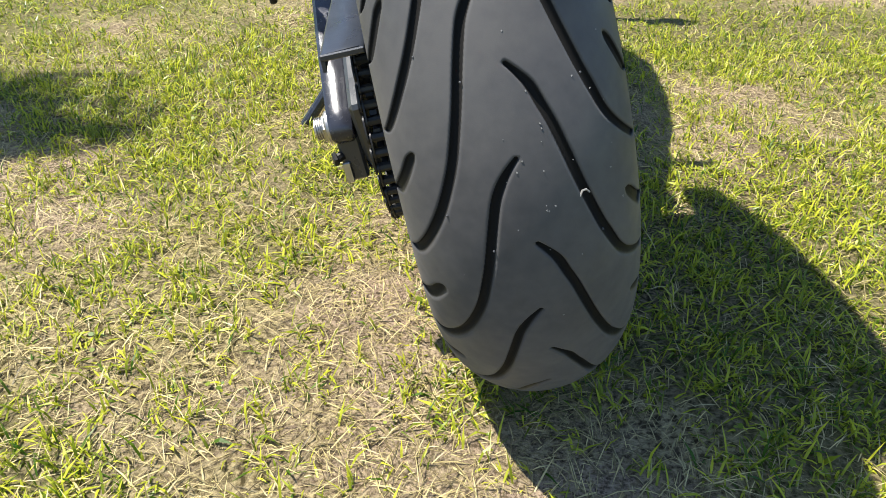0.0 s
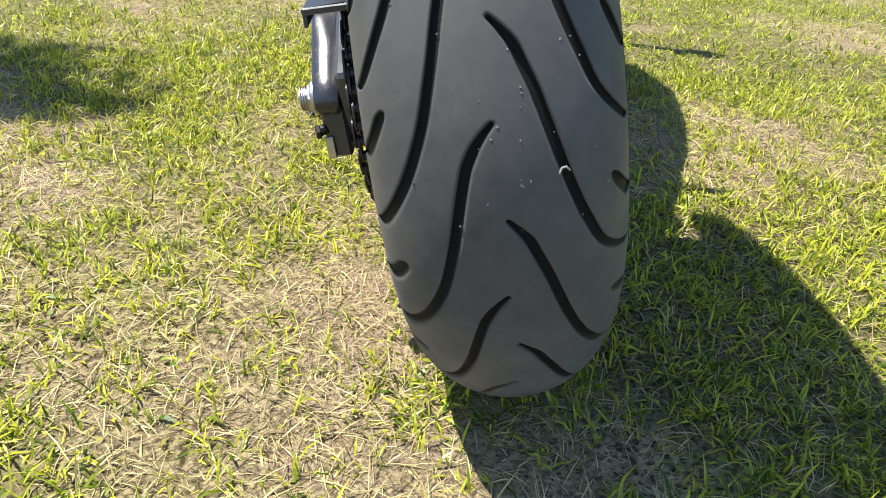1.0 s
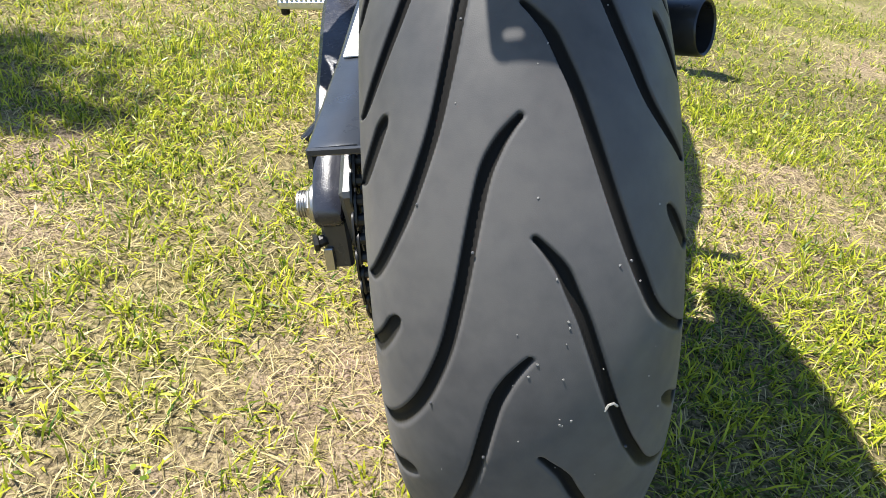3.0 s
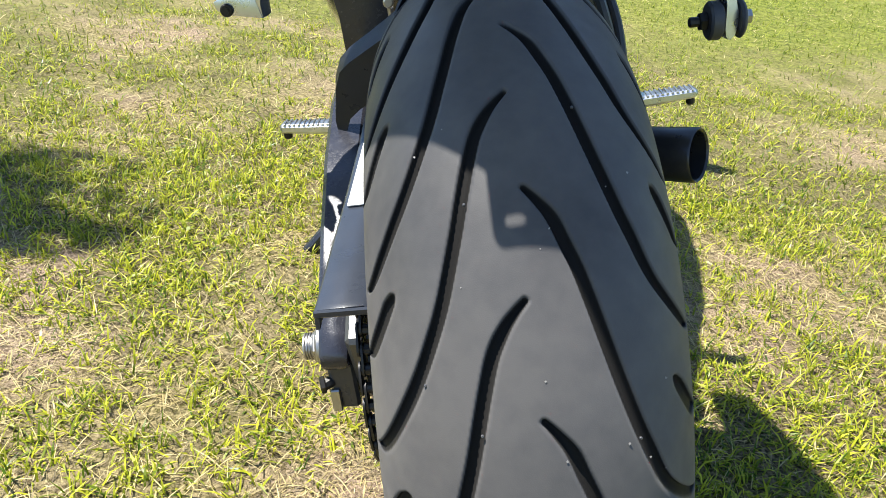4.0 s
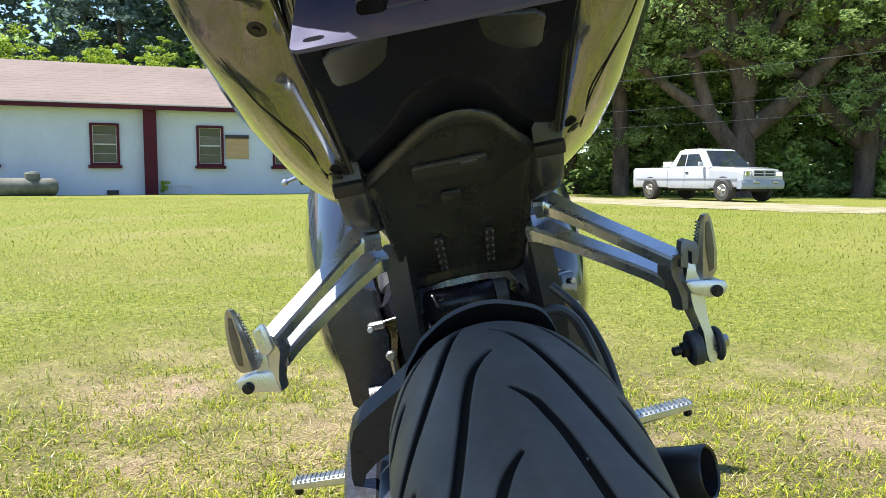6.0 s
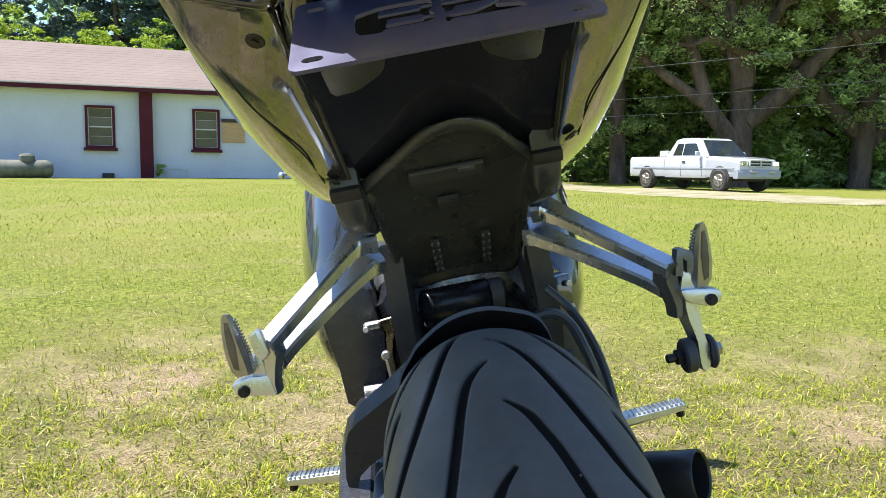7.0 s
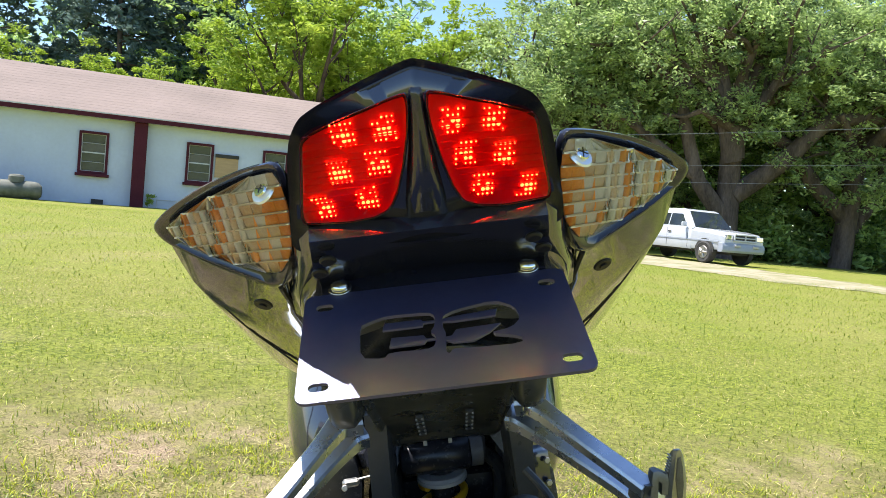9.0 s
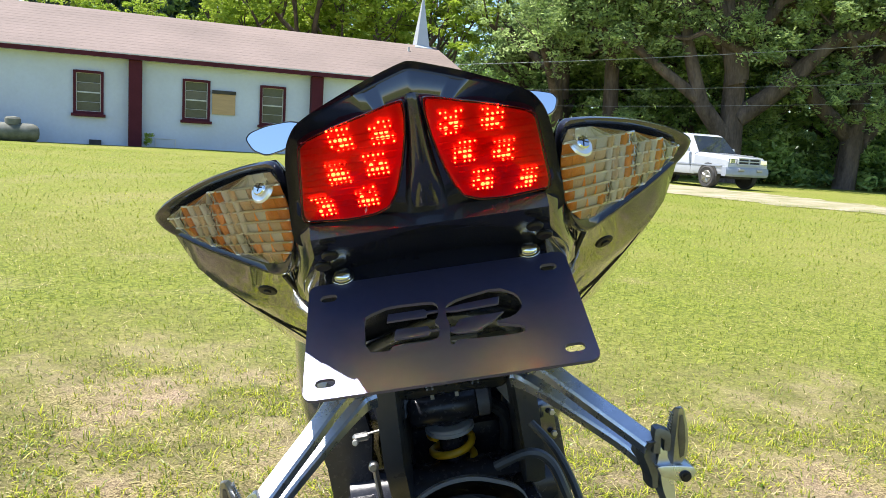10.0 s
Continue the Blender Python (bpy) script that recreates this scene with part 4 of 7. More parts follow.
def build_tyre(wheel):
    du = 0.0012
    us = np.arange(-TYRE_W, TYRE_W + 1e-6, du)
    ds = np.concatenate([np.arange(0, 20, 0.4), np.arange(20, 132, 0.2), np.arange(132, 360, 1.0)])
    U, D = np.meshgrid(us, ds)
    depth = np.zeros_like(U)
    mm = TYRE_R * math.pi / 180
    for line in tread_grooves():
        n = len(line)
        fine = []
        for i in range(n - 1):
            for k in range(6):
                t = k / 6
                p0, p1, p2, p3 = (np.array(line[j]) for j in (max(i - 1, 0), i, i + 1, min(i + 2, n - 1)))
                fine.append(0.5 * (2 * p1 + (p2 - p0) * t + (2 * p0 - 5 * p1 + 4 * p2 - p3) * t * t + (3 * p1 - p0 - 3 * p2 + p3) * t ** 3))
        fine.append(np.array(line[-1]))
        for i in range(len(fine) - 1):
            (u0, d0), (u1, d1) = fine[i], fine[i + 1]
            f = i / len(fine)
            half = 0.0033 * min(1.0, 0.42 + f * 3.2) * (1.0 if f < 0.8 else 1.0 - (f - 0.8) * 1.6)
            for wrap in (0, 360, -360):
                lo, hi = d0 + wrap - 3, d1 + wrap + 3
                if hi < 0 or lo > 360:
                    continue
                j0, j1 = np.searchsorted(ds, lo), np.searchsorted(ds, hi)
                ulo, uhi = min(u0, u1) - 0.008, max(u0, u1) + 0.008
                i0, i1 = max(int((ulo + TYRE_W) / du), 0), min(int((uhi + TYRE_W) / du) + 2, len(us))
                if j1 <= j0 or i1 <= i0:
                    continue
                px, py = U[j0:j1, i0:i1], (D[j0:j1, i0:i1] - wrap) * mm
                ax, ay, bx, by = u0, d0 * mm, u1, d1 * mm
                ll = (bx - ax) ** 2 + (by - ay) ** 2 + 1e-12
                t = np.clip(((px - ax) * (bx - ax) + (py - ay) * (by - ay)) / ll, 0, 1)
                dist = np.hypot(px - ax - t * (bx - ax), py - ay - t * (by - ay))
                w = np.clip((half - dist) / 0.0022 + 0.5, 0, 1)
                depth[j0:j1, i0:i1] = np.maximum(depth[j0:j1, i0:i1], w * w * (3 - 2 * w))
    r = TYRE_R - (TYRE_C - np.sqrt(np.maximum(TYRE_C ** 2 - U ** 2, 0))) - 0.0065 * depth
    A = np.radians(D)
    verts = np.stack([U, AXLE_Y - r * np.sin(A), AXLE_Z + r * np.cos(A)], axis=2).reshape(-1, 3)
    nu, nd = len(us), len(ds)
    j, i = np.meshgrid(np.arange(nd), np.arange(nu - 1), indexing="ij")
    a, b = j * nu + i, ((j + 1) % nd) * nu + i
    faces = np.stack([a, b, b + 1, a + 1], axis=2).reshape(-1, 4)
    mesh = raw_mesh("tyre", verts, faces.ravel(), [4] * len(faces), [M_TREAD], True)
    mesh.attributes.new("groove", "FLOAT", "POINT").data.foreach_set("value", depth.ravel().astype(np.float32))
    tyre = new("tyre", mesh)
    tyre.parent = wheel
    tagged(tyre, "worn wide black tyre with curved tread grooves")
    nubs = [(-0.0318, 53.1 + 12.5), (-0.0604, 53.1 + 30.3), (-0.0318, 76.4 + 12.5), (-0.0604, 30.5 + 30.3), (0.0521, 42.0 + 25.5), (0.0521, 64.5 + 25.5), (-0.0318, 30.5 + 12.5), (0.0340, 19.6 + 13.0)]
    for u, d in nubs:
        bm = bmesh.new()
        disc(bm, on_tyre(u, d, -0.001), on_tyre(u, d, 1) - on_tyre(u, d), 0.0009, 0.0019, 8, 0.0004)
        part("moulding_nub", bm, M_RUBBER, tyre)
    rng = np.random.default_rng(3)
    for k in range(34):
        u, d = (rng.normal(0.03, 0.02), rng.normal(80, 7)) if k < 20 else (rng.uniform(-0.07, 0.07), rng.uniform(30, 110))
        bm = bmesh.new()
        r = rng.uniform(0.0003, 0.0009)
        p = on_tyre(u, d, 0.0002)
        n = (on_tyre(u, d, 1) - on_tyre(u, d)).normalized()
        t = n.orthogonal().normalized()
        b = n.cross(t)
        slab(bm, [p + (t * math.cos(a) * rng.uniform(0.6, 1.3) + b * math.sin(a) * rng.uniform(0.6, 1.3)) * r for a in (0.3, 1.4, 2.5, 3.7, 5.1)], n * 0.0003)
        part("dried_speck", bm, M_SPECK, tyre)
    bm = bmesh.new()
    tube(bm, [on_tyre(0.0372, 83.6, -0.0004), on_tyre(0.0395, 82.9, 0.0001), on_tyre(0.0425, 82.9, 0.0001), on_tyre(0.0450, 83.5, -0.0004)], 0.0008, 6)
    part("paint_mark", bm, M_SPECK, tyre, "white scuff across a groove")
    bm = bmesh.new()
    prof = [(-TYRE_W, 0.0), (-0.098, -0.012), (-0.094, -0.045), (-0.080, -0.062), (-0.073, -0.066)]
    edge = TYRE_R - (TYRE_C - math.sqrt(TYRE_C ** 2 - TYRE_W ** 2))
    for s in (1, -1):
        loft(bm, [[(s * u, AXLE_Y - (edge + dr) * math.sin(t), AXLE_Z + (edge + dr) * math.cos(t)) for t in (2 * math.pi * k / 96 for k in range(96))] for u, dr in prof], True, False)
    part("sidewall", bm, M_RUBBER, tyre, "", 60)


def ring_solid(bm, prof, seg=64):
    """Closed profile (x, radius) swept round the axle."""
    rings = [[(x, AXLE_Y - r * math.sin(t), AXLE_Z + r * math.cos(t)) for x, r in prof] for t in (2 * math.pi * k / seg for k in range(seg))]
    loft(bm, rings + [rings[0]], True, False)
    bmesh.ops.remove_doubles(bm, verts=bm.verts, dist=1e-6)


def build_wheel():
    wheel = new("rear_wheel")
    wheel.parent = bike
    build_tyre(wheel)
    bm = bmesh.new()
    ring_solid(bm, [(-0.078, 0.222), (-0.07, 0.205), (0.07, 0.205), (0.078, 0.222), (0.07, 0.226), (-0.07, 0.226)])
    for k in range(3):
        a = 2 * math.pi * k / 3 + 0.4
        tube(bm, [(0, AXLE_Y - r * math.sin(a), AXLE_Z + r * math.cos(a)) for r in (0.04, 0.12, 0.21)], [0.03, 0.02, 0.024], 8)
    disc(bm, (-0.08, AXLE_Y, AXLE_Z), (1, 0, 0), 0.055, 0.16, 20, 0.005)
    part("rim", bm, M_POWDER, wheel, "black three-spoke rim")
    bm = bmesh.new()
    prof = []
    for k in range(36):
        for f, r in ((0.0, 0.096), (0.25, 0.104), (0.5, 0.104), (0.75, 0.096)):
            a = 2 * math.pi * (k + f) / 36
            prof.append((-0.1185, AXLE_Y - r * math.sin(a), AXLE_Z + r * math.cos(a)))
    slab(bm, prof, (0.007, 0, 0))
    part("sprocket", bm, M_CHAIN, wheel, "dark steel sprocket")


def build_chain():
    chain = new("drive_chain")
    chain.parent = bike
    tagged(chain, "oily dark roller chain")
    r = 0.104
    path = [(0.36, AXLE_Z + 0.115)]
    path += [(AXLE_Y - r * math.sin(a), AXLE_Z + r * math.cos(a)) for a in (radians(-12 + 8.2 * k) for k in range(25))]
    path += [(0.36, AXLE_Z + 0.02)]
    pts = [Vector((-0.115, y, z)) for y, z in path]
    seq, pitch = [], 0.0158
    carry = 0.0
    for p, q in zip(pts, pts[1:]):
        ln = (q - p).length
        t = carry
        while t < ln:
            seq.append((p.lerp(q, t / ln)))
            t += pitch
        carry = t - ln
    plate_mesh = {}
    for wide in (0, 1):
        bm = bmesh.new()
        x = 0.0095 if wide else 0.0065
        for s in (-1, 1):
            n = 14
            out = []
            for k in range(n):
                a = 2 * math.pi * k / n
                e = 1 if math.cos(a) > 0 else -1
                out.append((s * x, e * pitch / 2 * 0.98 + 0.0066 * math.cos(a), 0.0066 * math.sin(a)))
            slab(bm, out, (s * 0.0018, 0, 0))
        for e in (-1, 1):
            disc(bm, (-x, e * pitch / 2, 0), (1, 0, 0), 0.0048, 2 * x, 8)
        plate_mesh[wide] = finish(bm, M_LINK)
    for k in range(len(seq) - 1):
        a, b = seq[k], seq[k + 1]
        d = (b - a).normalized()
        ob = new("link", plate_mesh[k % 2])
        ob.parent = chain
        ob.matrix_basis = Matrix.Translation((a + b) / 2) @ Matrix.Rotation(math.atan2(d.z, d.y), 4, "X")


def build_swingarm():
    arm = new("swingarm")
    arm.parent = bike
    tagged(arm, "black powder-coated banana swingarm")
    for s in (-1, 1):
        bm = bmesh.new()
        rings = []
        for y, top, low, xo, xi in ((-0.055, 0.3200, 0.3120, 0.1675, 0.1450), (-0.053, 0.3260, 0.3070, 0.1685, 0.1440), (-0.040, 0.3370, 0.2980, 0.1690, 0.1435), (0.0, 0.3640, 0.2880, 0.1695, 0.1420), (0.055, 0.3950, 0.3000, 0.1700, 0.1380), (0.135, 0.4330, 0.3300, 0.1705, 0.1330), (0.225, 0.4590, 0.3600, 0.1710, 0.1300), (0.30, 0.4690, 0.3700, 0.1700, 0.1250), (0.42, 0.4700, 0.3700, 0.1600, 0.1150), (0.52, 0.4500, 0.3700, 0.1450, 0.1000)):
            x, w, h, z = (xo + xi) / 2, xo - xi, top - low, (top + low) / 2
            x = x if s < 0 else x - 0.050
            b = min(0.004, h * 0.3)
            sec = [(-w / 2 + b, -h / 2), (w / 2 - b, -h / 2), (w / 2, -h / 2 + b), (w / 2, h / 2 - b), (w / 2 - b, h / 2), (-w / 2 + b, h / 2), (-w / 2, h / 2 - b), (-w / 2, -h / 2 + b)]
            rings.append([(s * x + dx, y, z + dz) for dx, dz in sec])
        loft(bm, rings)
        part("beam", bm, M_POWDER, arm, "", 40)
        bm = bmesh.new()
        off = 0 if s < 0 else 0.052
        box(bm, (s * (0.1542 - off), -0.020, 0.282), (0.0245, 0.045, 0.056), (4, 0, 0), 0.003)
        part("axle_adjuster", bm, M_PLASTIC, arm)
        bm = bmesh.new()
        box(bm, (s * (0.1625 - off), -0.0435, 0.266), (0.009, 0.004, 0.024), bevel=0.001)
        part("adjuster_plate", bm, M_STEEL, arm)
        # added dark plate: keeps sun off the chain, fills the shaded gap
        bm = bmesh.new()
        box(bm, (s * (0.1340 - off), 0.02, 0.335), (0.014, 0.16, 0.10), (24, 0, 0), 0.004)
        part("inner_plate", bm, M_PLASTIC, arm)
        bm = bmesh.new()
        disc(bm, (s * (0.168 - off), -0.024, 0.314), (s, 0, 0), 0.0175, 0.007, 20, 0.002)
        disc(bm, (s * (0.172 - off), -0.024, 0.314), (s, 0, 0), 0.0150, 0.006, 6, 0.0015)
        for k in range(4):
            disc(bm, (s * (0.177 - off + 0.0024 * k), -0.024, 0.314), (s, 0, 0), 0.0125, 0.0016, 18, 0.0005)
            disc(bm, (s * (0.1786 - off + 0.0024 * k), -0.024, 0.314), (s, 0, 0), 0.0112, 0.0008, 18)
        part("axle_nut", bm, M_STEEL, arm, "bright steel axle nut and thread", 20)
        bm = bmesh.new()
        tube(bm, [(s * (0.164 - off), -0.040, 0.286), (s * (0.172 - off), -0.044, 0.284)], 0.0055, 8)
        disc(bm, (s * (0.170 - off), -0.043, 0.2845), (s, -0.3, 0), 0.0080, 0.005, 6, 0.001)
        part("stand_bobbin", bm, M_CHAIN, arm)
    bm = bmesh.new()
    tube(bm, [(-0.15, 0.47, 0.44), (0.15, 0.47, 0.44)], 0.045, 14)
    part("cross_tube", bm, M_POWDER, arm)
    # chain guard: a blade above the chain that tapers to the rear
    guard = new("chain_guard")
    guard.parent = bike
    tagged(guard, "black plastic chain guard")
    bm = bmesh.new()
    rows = [(-0.150, 0.4295, -0.1425, -0.1040), (-0.146, 0.4310, -0.1420, -0.1030), (-0.08, 0.4345, -0.1400, -0.1020), (0.0, 0.4385, -0.1370, -0.1010), (0.105, 0.4570, -0.1290, -0.0990), (0.20, 0.4850, -0.1220, -0.0980), (0.28, 0.5100, -0.1170, -0.0980)]
    loft(bm, [[(xl, y, z - 0.016), (xl + 0.0005, y, z - 0.002), (xl + 0.003, y, z), (xr - 0.003, y, z + 0.001), (xr, y, z - 0.002), (xr - 0.003, y, z - 0.004), (xl + 0.004, y, z - 0.004), (xl + 0.003, y, z - 0.016)] for y, z, xl, xr in rows])
    part("blade", bm, M_GUARD, guard, "", 50)
    bm = bmesh.new()
    box(bm, (-0.1225, -0.1505, 0.4265), (0.0400, 0.003, 0.006), bevel=0.0012)
    part("end_lip", bm, M_GUARD, guard)
    bm = bmesh.new()
    slab(bm, [(-0.1315, -0.004, 0.4395), (-0.104, -0.004, 0.4400), (-0.102, 0.098, 0.4575), (-0.1235, 0.098, 0.4570)], (0, -0.0006, 0.0012))
    part("sticker", bm, M_STICKER, guard, "white warning sticker, unreadable")
    # hugger over the tyre
    bm = bmesh.new()
    rings = []
    for k in range(17):
        deg = -15.5 - 66 * k / 16
        flare = 0.003 * step(3, 0, k)
        ring = []
        for p in smooth_path([(-0.088, -0.055, 0), (-0.083, -0.030, 0), (-0.076, -0.006, 0), (-0.0625, 0.0105, 0), (-0.047, 0.0135, 0), (-0.025, 0.0165, 0), (0.010, 0.0185, 0), (0.036, 0.0185, 0), (0.056, 0.0200, 0), (0.064, 0.0150, 0), (0.068, 0.0, 0), (0.072, -0.030, 0)], 4):
            u = p.x
            fall = TYRE_C - math.sqrt(TYRE_C ** 2 - u * u)
            lift = p.y - fall if abs(u) < 0.0645 else p.y - (TYRE_C - math.sqrt(TYRE_C ** 2 - 0.0645 ** 2))
            r = TYRE_R + lift + flare
            a = radians(deg)
            ring.append((u, AXLE_Y - r * math.sin(a), AXLE_Z + r * math.cos(a)))
        rings.append(ring)
    inner = [[Vector(p) + (Vector((0, AXLE_Y, AXLE_Z)) - Vector((0, p[1], p[2]))).normalized() * 0.004 for p in r] for r in rings]
    loft(bm, [r + q[::-1] for r, q in zip(rings, inner)])
    hug = part("hugger", bm, M_PLASTIC, bike, "matt black rear hugger mudguard", 50)
    bm = bmesh.new()
    edge = [(-0.070, 0.185, 0.571), (-0.085, 0.19, 0.5600), (-0.099, 0.19, 0.5505), (-0.117, 0.19, 0.5395), (-0.135, 0.19, 0.5285), (-0.147, 0.19, 0.5180), (-0.154, 0.19, 0.5010), (-0.160, 0.19, 0.4650)]
    rows = []
    for back, drop, skirt in ((0.0, 0.006, 0.0), (0.0, 0.0, 0.0), (0.5, 0.004, 0.0), (1.0, 0.010, 0.0), (1.0, 0.014, 1.0)):
        n = len(edge)
        rows.append([(x + 0.004 * skirt, y - 0.042 * back * (1 - 0.75 * k / (n - 1)), z - drop - 0.045 * skirt) for k, (x, y, z) in enumerate(edge)])
    loft(bm, rows, False, False)
    bmesh.ops.solidify(bm, geom=bm.faces[:], thickness=0.002)
    part("guard_bridge", bm, M_GUARD, hug, "", 50)


def lamp_y(x, z):
    return -0.300 + 0.2 * (abs(x) - 0.006) - 1.1 * (z - 0.984)


def shell_y(x, z):
    return lamp_y(x, z) if z < 0.984 else lamp_y(x, 0.984) + 0.35 * (z - 0.984)


def pod_y(x, z):
    return -0.217 + 0.85 * (abs(x) - 0.09) - 0.876 * (z - 0.953)


def rounded(poly, r=0.3, n=3):
    """Corner-cut copy of a closed outline."""
    pts = [Vector(p) for p in poly]
    for _ in range(n):
        out = []
        for i, p in enumerate(pts):
            q = pts[(i + 1) % len(pts)]
            out += [p.lerp(q, r * 0.8), p.lerp(q, 1 - r * 0.8)]
        pts = out
    return pts


def build_tail():
    tail = new("tail_cowl")
    tail.parent = bike
    tagged(tail, "gloss black tail cowl")
    half = [(0.0, 1.0055), (0.005, 1.0045), (0.0235, 0.9985), (0.0373, 0.9930), (0.0500, 0.9875), (0.0585, 0.9825), (0.0645, 0.9755), (0.0685, 0.9660), (0.0715, 0.9550), (0.0750, 0.9420), (0.0785, 0.9280), (0.0790, 0.9180), (0.0640, 0.9150), (0.034, 0.917), (0.0, 0.916)]
    full = half + [(-x, z) for x, z in half[-2:0:-1]]
    full = [(p.x, p.y) for p in rounded([Vector((a, b, 0)) for a, b in full], 0.25, 2)]
    c = (0, 0.955)

    def ring(scale, dy, wide=1.0, tall=1.0):
        return [(x * scale * wide, shell_y(x, z) + dy, c[1] + (z - c[1]) * scale * tall) for x, z in full]
    body = [[(p[0] * k, shell_y(p[0] * k, c[1] + (p[1] - c[1]) * k) + 0.008, c[1] + (p[1] - c[1]) * k) for p in full] for k in (0.3, 0.7, 0.93)]
    body.append(ring(0.975, 0.004))
    body.append(ring(0.99, 0.002))
    body.append(ring(1.0, 0.008))
    body.append(ring(1.015, 0.020, 1.01, 1.0))
    for y, w, zt, zb in ((-0.17, 1.14, 1.006, 0.908), (-0.05, 1.35, 1.008, 0.87), (0.10, 1.5, 1.0, 0.83), (0.26, 1.55, 0.985, 0.80)):
        rg = []
        for x, z in full:
            f = (z - 0.916) / (1.003 - 0.916)
            base = shell_y(x, z) - shell_y(0, 0.955)
            rg.append((x * w, y + base * step(0.0, -0.17, y) * 0.4, zb + (zt - zb) * f))
        body.append(rg)
    bm = bmesh.new()
    loft(bm, body)
    part("shell", bm, M_PAINT, tail, "gloss black painted shell", 58)
    # raised spine between the lamps
    bm = bmesh.new()
    loft(bm, [[(-w, lamp_y(w, z) + 0.008, z), (-w * 0.6, lamp_y(0, z) - lift * 0.7, z), (0, lamp_y(0, z) - lift, z), (w * 0.6, lamp_y(0, z) - lift * 0.7, z), (w, lamp_y(w, z) + 0.008, z)] for w, z, lift in ((0.003, 0.9895, -0.006), (0.0040, 0.985, 0.001), (0.0045, 0.978, 0.003), (0.0060, 0.965, 0.003), (0.0085, 0.952, 0.002), (0.0110, 0.940, 0.0), (0.0115, 0.930, -0.006))], False, False)
    part("spine", bm, M_UNDER, tail, "", 80)

    # lamps
    dots = random.Random(14)
    for s in (1, -1):
        lamp = new("brake_light")
        lamp.parent = bike
        tagged(lamp, "lit red brake light with glowing diodes")
        out = [(0.0050, 0.9865), (0.0120, 0.9855), (0.0240, 0.9826), (0.0375, 0.9797), (0.0520, 0.9757), (0.0580, 0.9725), (0.0605, 0.9640), (0.0640, 0.9510), (0.0678, 0.9375), (0.0672, 0.9330), (0.0600, 0.9325), (0.0435, 0.9313), (0.0285, 0.9325), (0.0200, 0.9358), (0.0146, 0.9440), (0.0098, 0.9570), (0.0060, 0.9710), (0.0045, 0.9805)]
        dx = 0.0005 if s > 0 else 0.0
        o3 = rounded([Vector((x + dx, 0, z)) for x, z in out], 0.16, 2)
        cx = sum((p.x for p in o3)) / len(o3)
        cz = sum((p.z for p in o3)) / len(o3)

        def lens_ring(k, lift):
            return [(s * (cx + (p.x - cx) * k), lamp_y(cx + (p.x - cx) * k, cz + (p.z - cz) * k) + lift, cz + (p.z - cz) * k) for p in o3]
        bm = bmesh.new()
        vs = loft(bm, [lens_ring(*q) for q in ((1.0, 0.002), (1.0, -0.003), (0.975, -0.0052), (0.9, -0.0066), (0.6, -0.0085), (0.2, -0.0095))], True, False)
        bm.faces.new(vs[-1])
        lens = part("lens", bm, M_RED, lamp, "red plastic lens", 60)
        lens.visible_shadow = False
        bm = bmesh.new()
        slab(bm, lens_ring(0.985, 0.0015), (0, 0.002, 0))
        part("bowl", bm, M_REDBACK, lamp, "glowing red bowl")
        bm = bmesh.new()
        r0, r1 = lens_ring(1.0, 0.0015), lens_ring(1.035, -0.001)
        loft(bm, [r0, lens_ring(1.015, -0.0025), r1, lens_ring(1.04, 0.006)], True, False)
        part("rim", bm, M_UNDER, lamp, "black lamp rim", 60)
        cells = ((0.0167, 0.9743), (0.0370, 0.9735), (0.0224, 0.9595), (0.0425, 0.9573), (0.0310, 0.9434), (0.0550, 0.9408))
        for ux, uz in cells:
            led = bmesh.new()
            for a in range(-2, 3):
                for b in range(-2, 3):
                    if dots.random() < 0.16 + 0.14 * (abs(a) == 2):
                        continue
                    x, z = ux + a * 0.0025 + b * 0.0002, uz + b * 0.0024
                    big = dots.uniform(0.35, 0.7) + 0.55 * (abs(a - 0.4) < 1.5) * (-2 < b < 1)
                    disc(led, (s * x, lamp_y(x, z) + 0.0008, z), (0, -1, -0.9), 0.0009 * big, 0.0005, 8)
            part("diode_cluster", led, M_LED, lamp, "glowing diode cluster")
        for k in range(12):
            z = 0.9395 + 0.0032 * k
            x0, x1 = max(0.010, 0.026 - (z - 0.935) * 0.55), 0.0655 - (z - 0.9395) * 0.26
            bm = bmesh.new()
            tube(bm, [(s * x, lamp_y(x, z) - 0.0012, z) for x in (x0, (x0 + x1) / 2, x1)], 0.0004, 4)
            part("rib", bm, M_REDBACK, lamp)

    # side panels with the turn signals
    for s in (1, -1):
        fair = new("side_fairing")
        fair.parent = bike
        tagged(fair, "gloss black side fairing tapering to the tail")
        pod = [(0.074, 0.969), (0.095, 0.969), (0.128, 0.9645), (0.166, 0.954), (0.187, 0.944), (0.182, 0.933), (0.156, 0.917), (0.128, 0.904), (0.106, 0.895), (0.096, 0.895), (0.085, 0.908), (0.077, 0.935)]
        pc = (0.118, 0.936)
        round_pod = [(p.x, p.y) for p in rounded([Vector((a, b, 0)) for a, b in pod], 0.25, 2)]

        def pod_ring(k, lift):
            return [(s * (pc[0] + (x - pc[0]) * k), pod_y(pc[0] + (x - pc[0]) * k, pc[1] + (z - pc[1]) * k) + lift, pc[1] + (z - pc[1]) * k) for x, z in round_pod]
        bm = bmesh.new()
        loft(bm, [pod_ring(*q) for q in ((0.70, 0.004), (0.80, 0.002), (0.90, -0.0035), (0.955, -0.0035), (0.995, 0.001), (1.0, 0.007), (0.97, 0.012))])
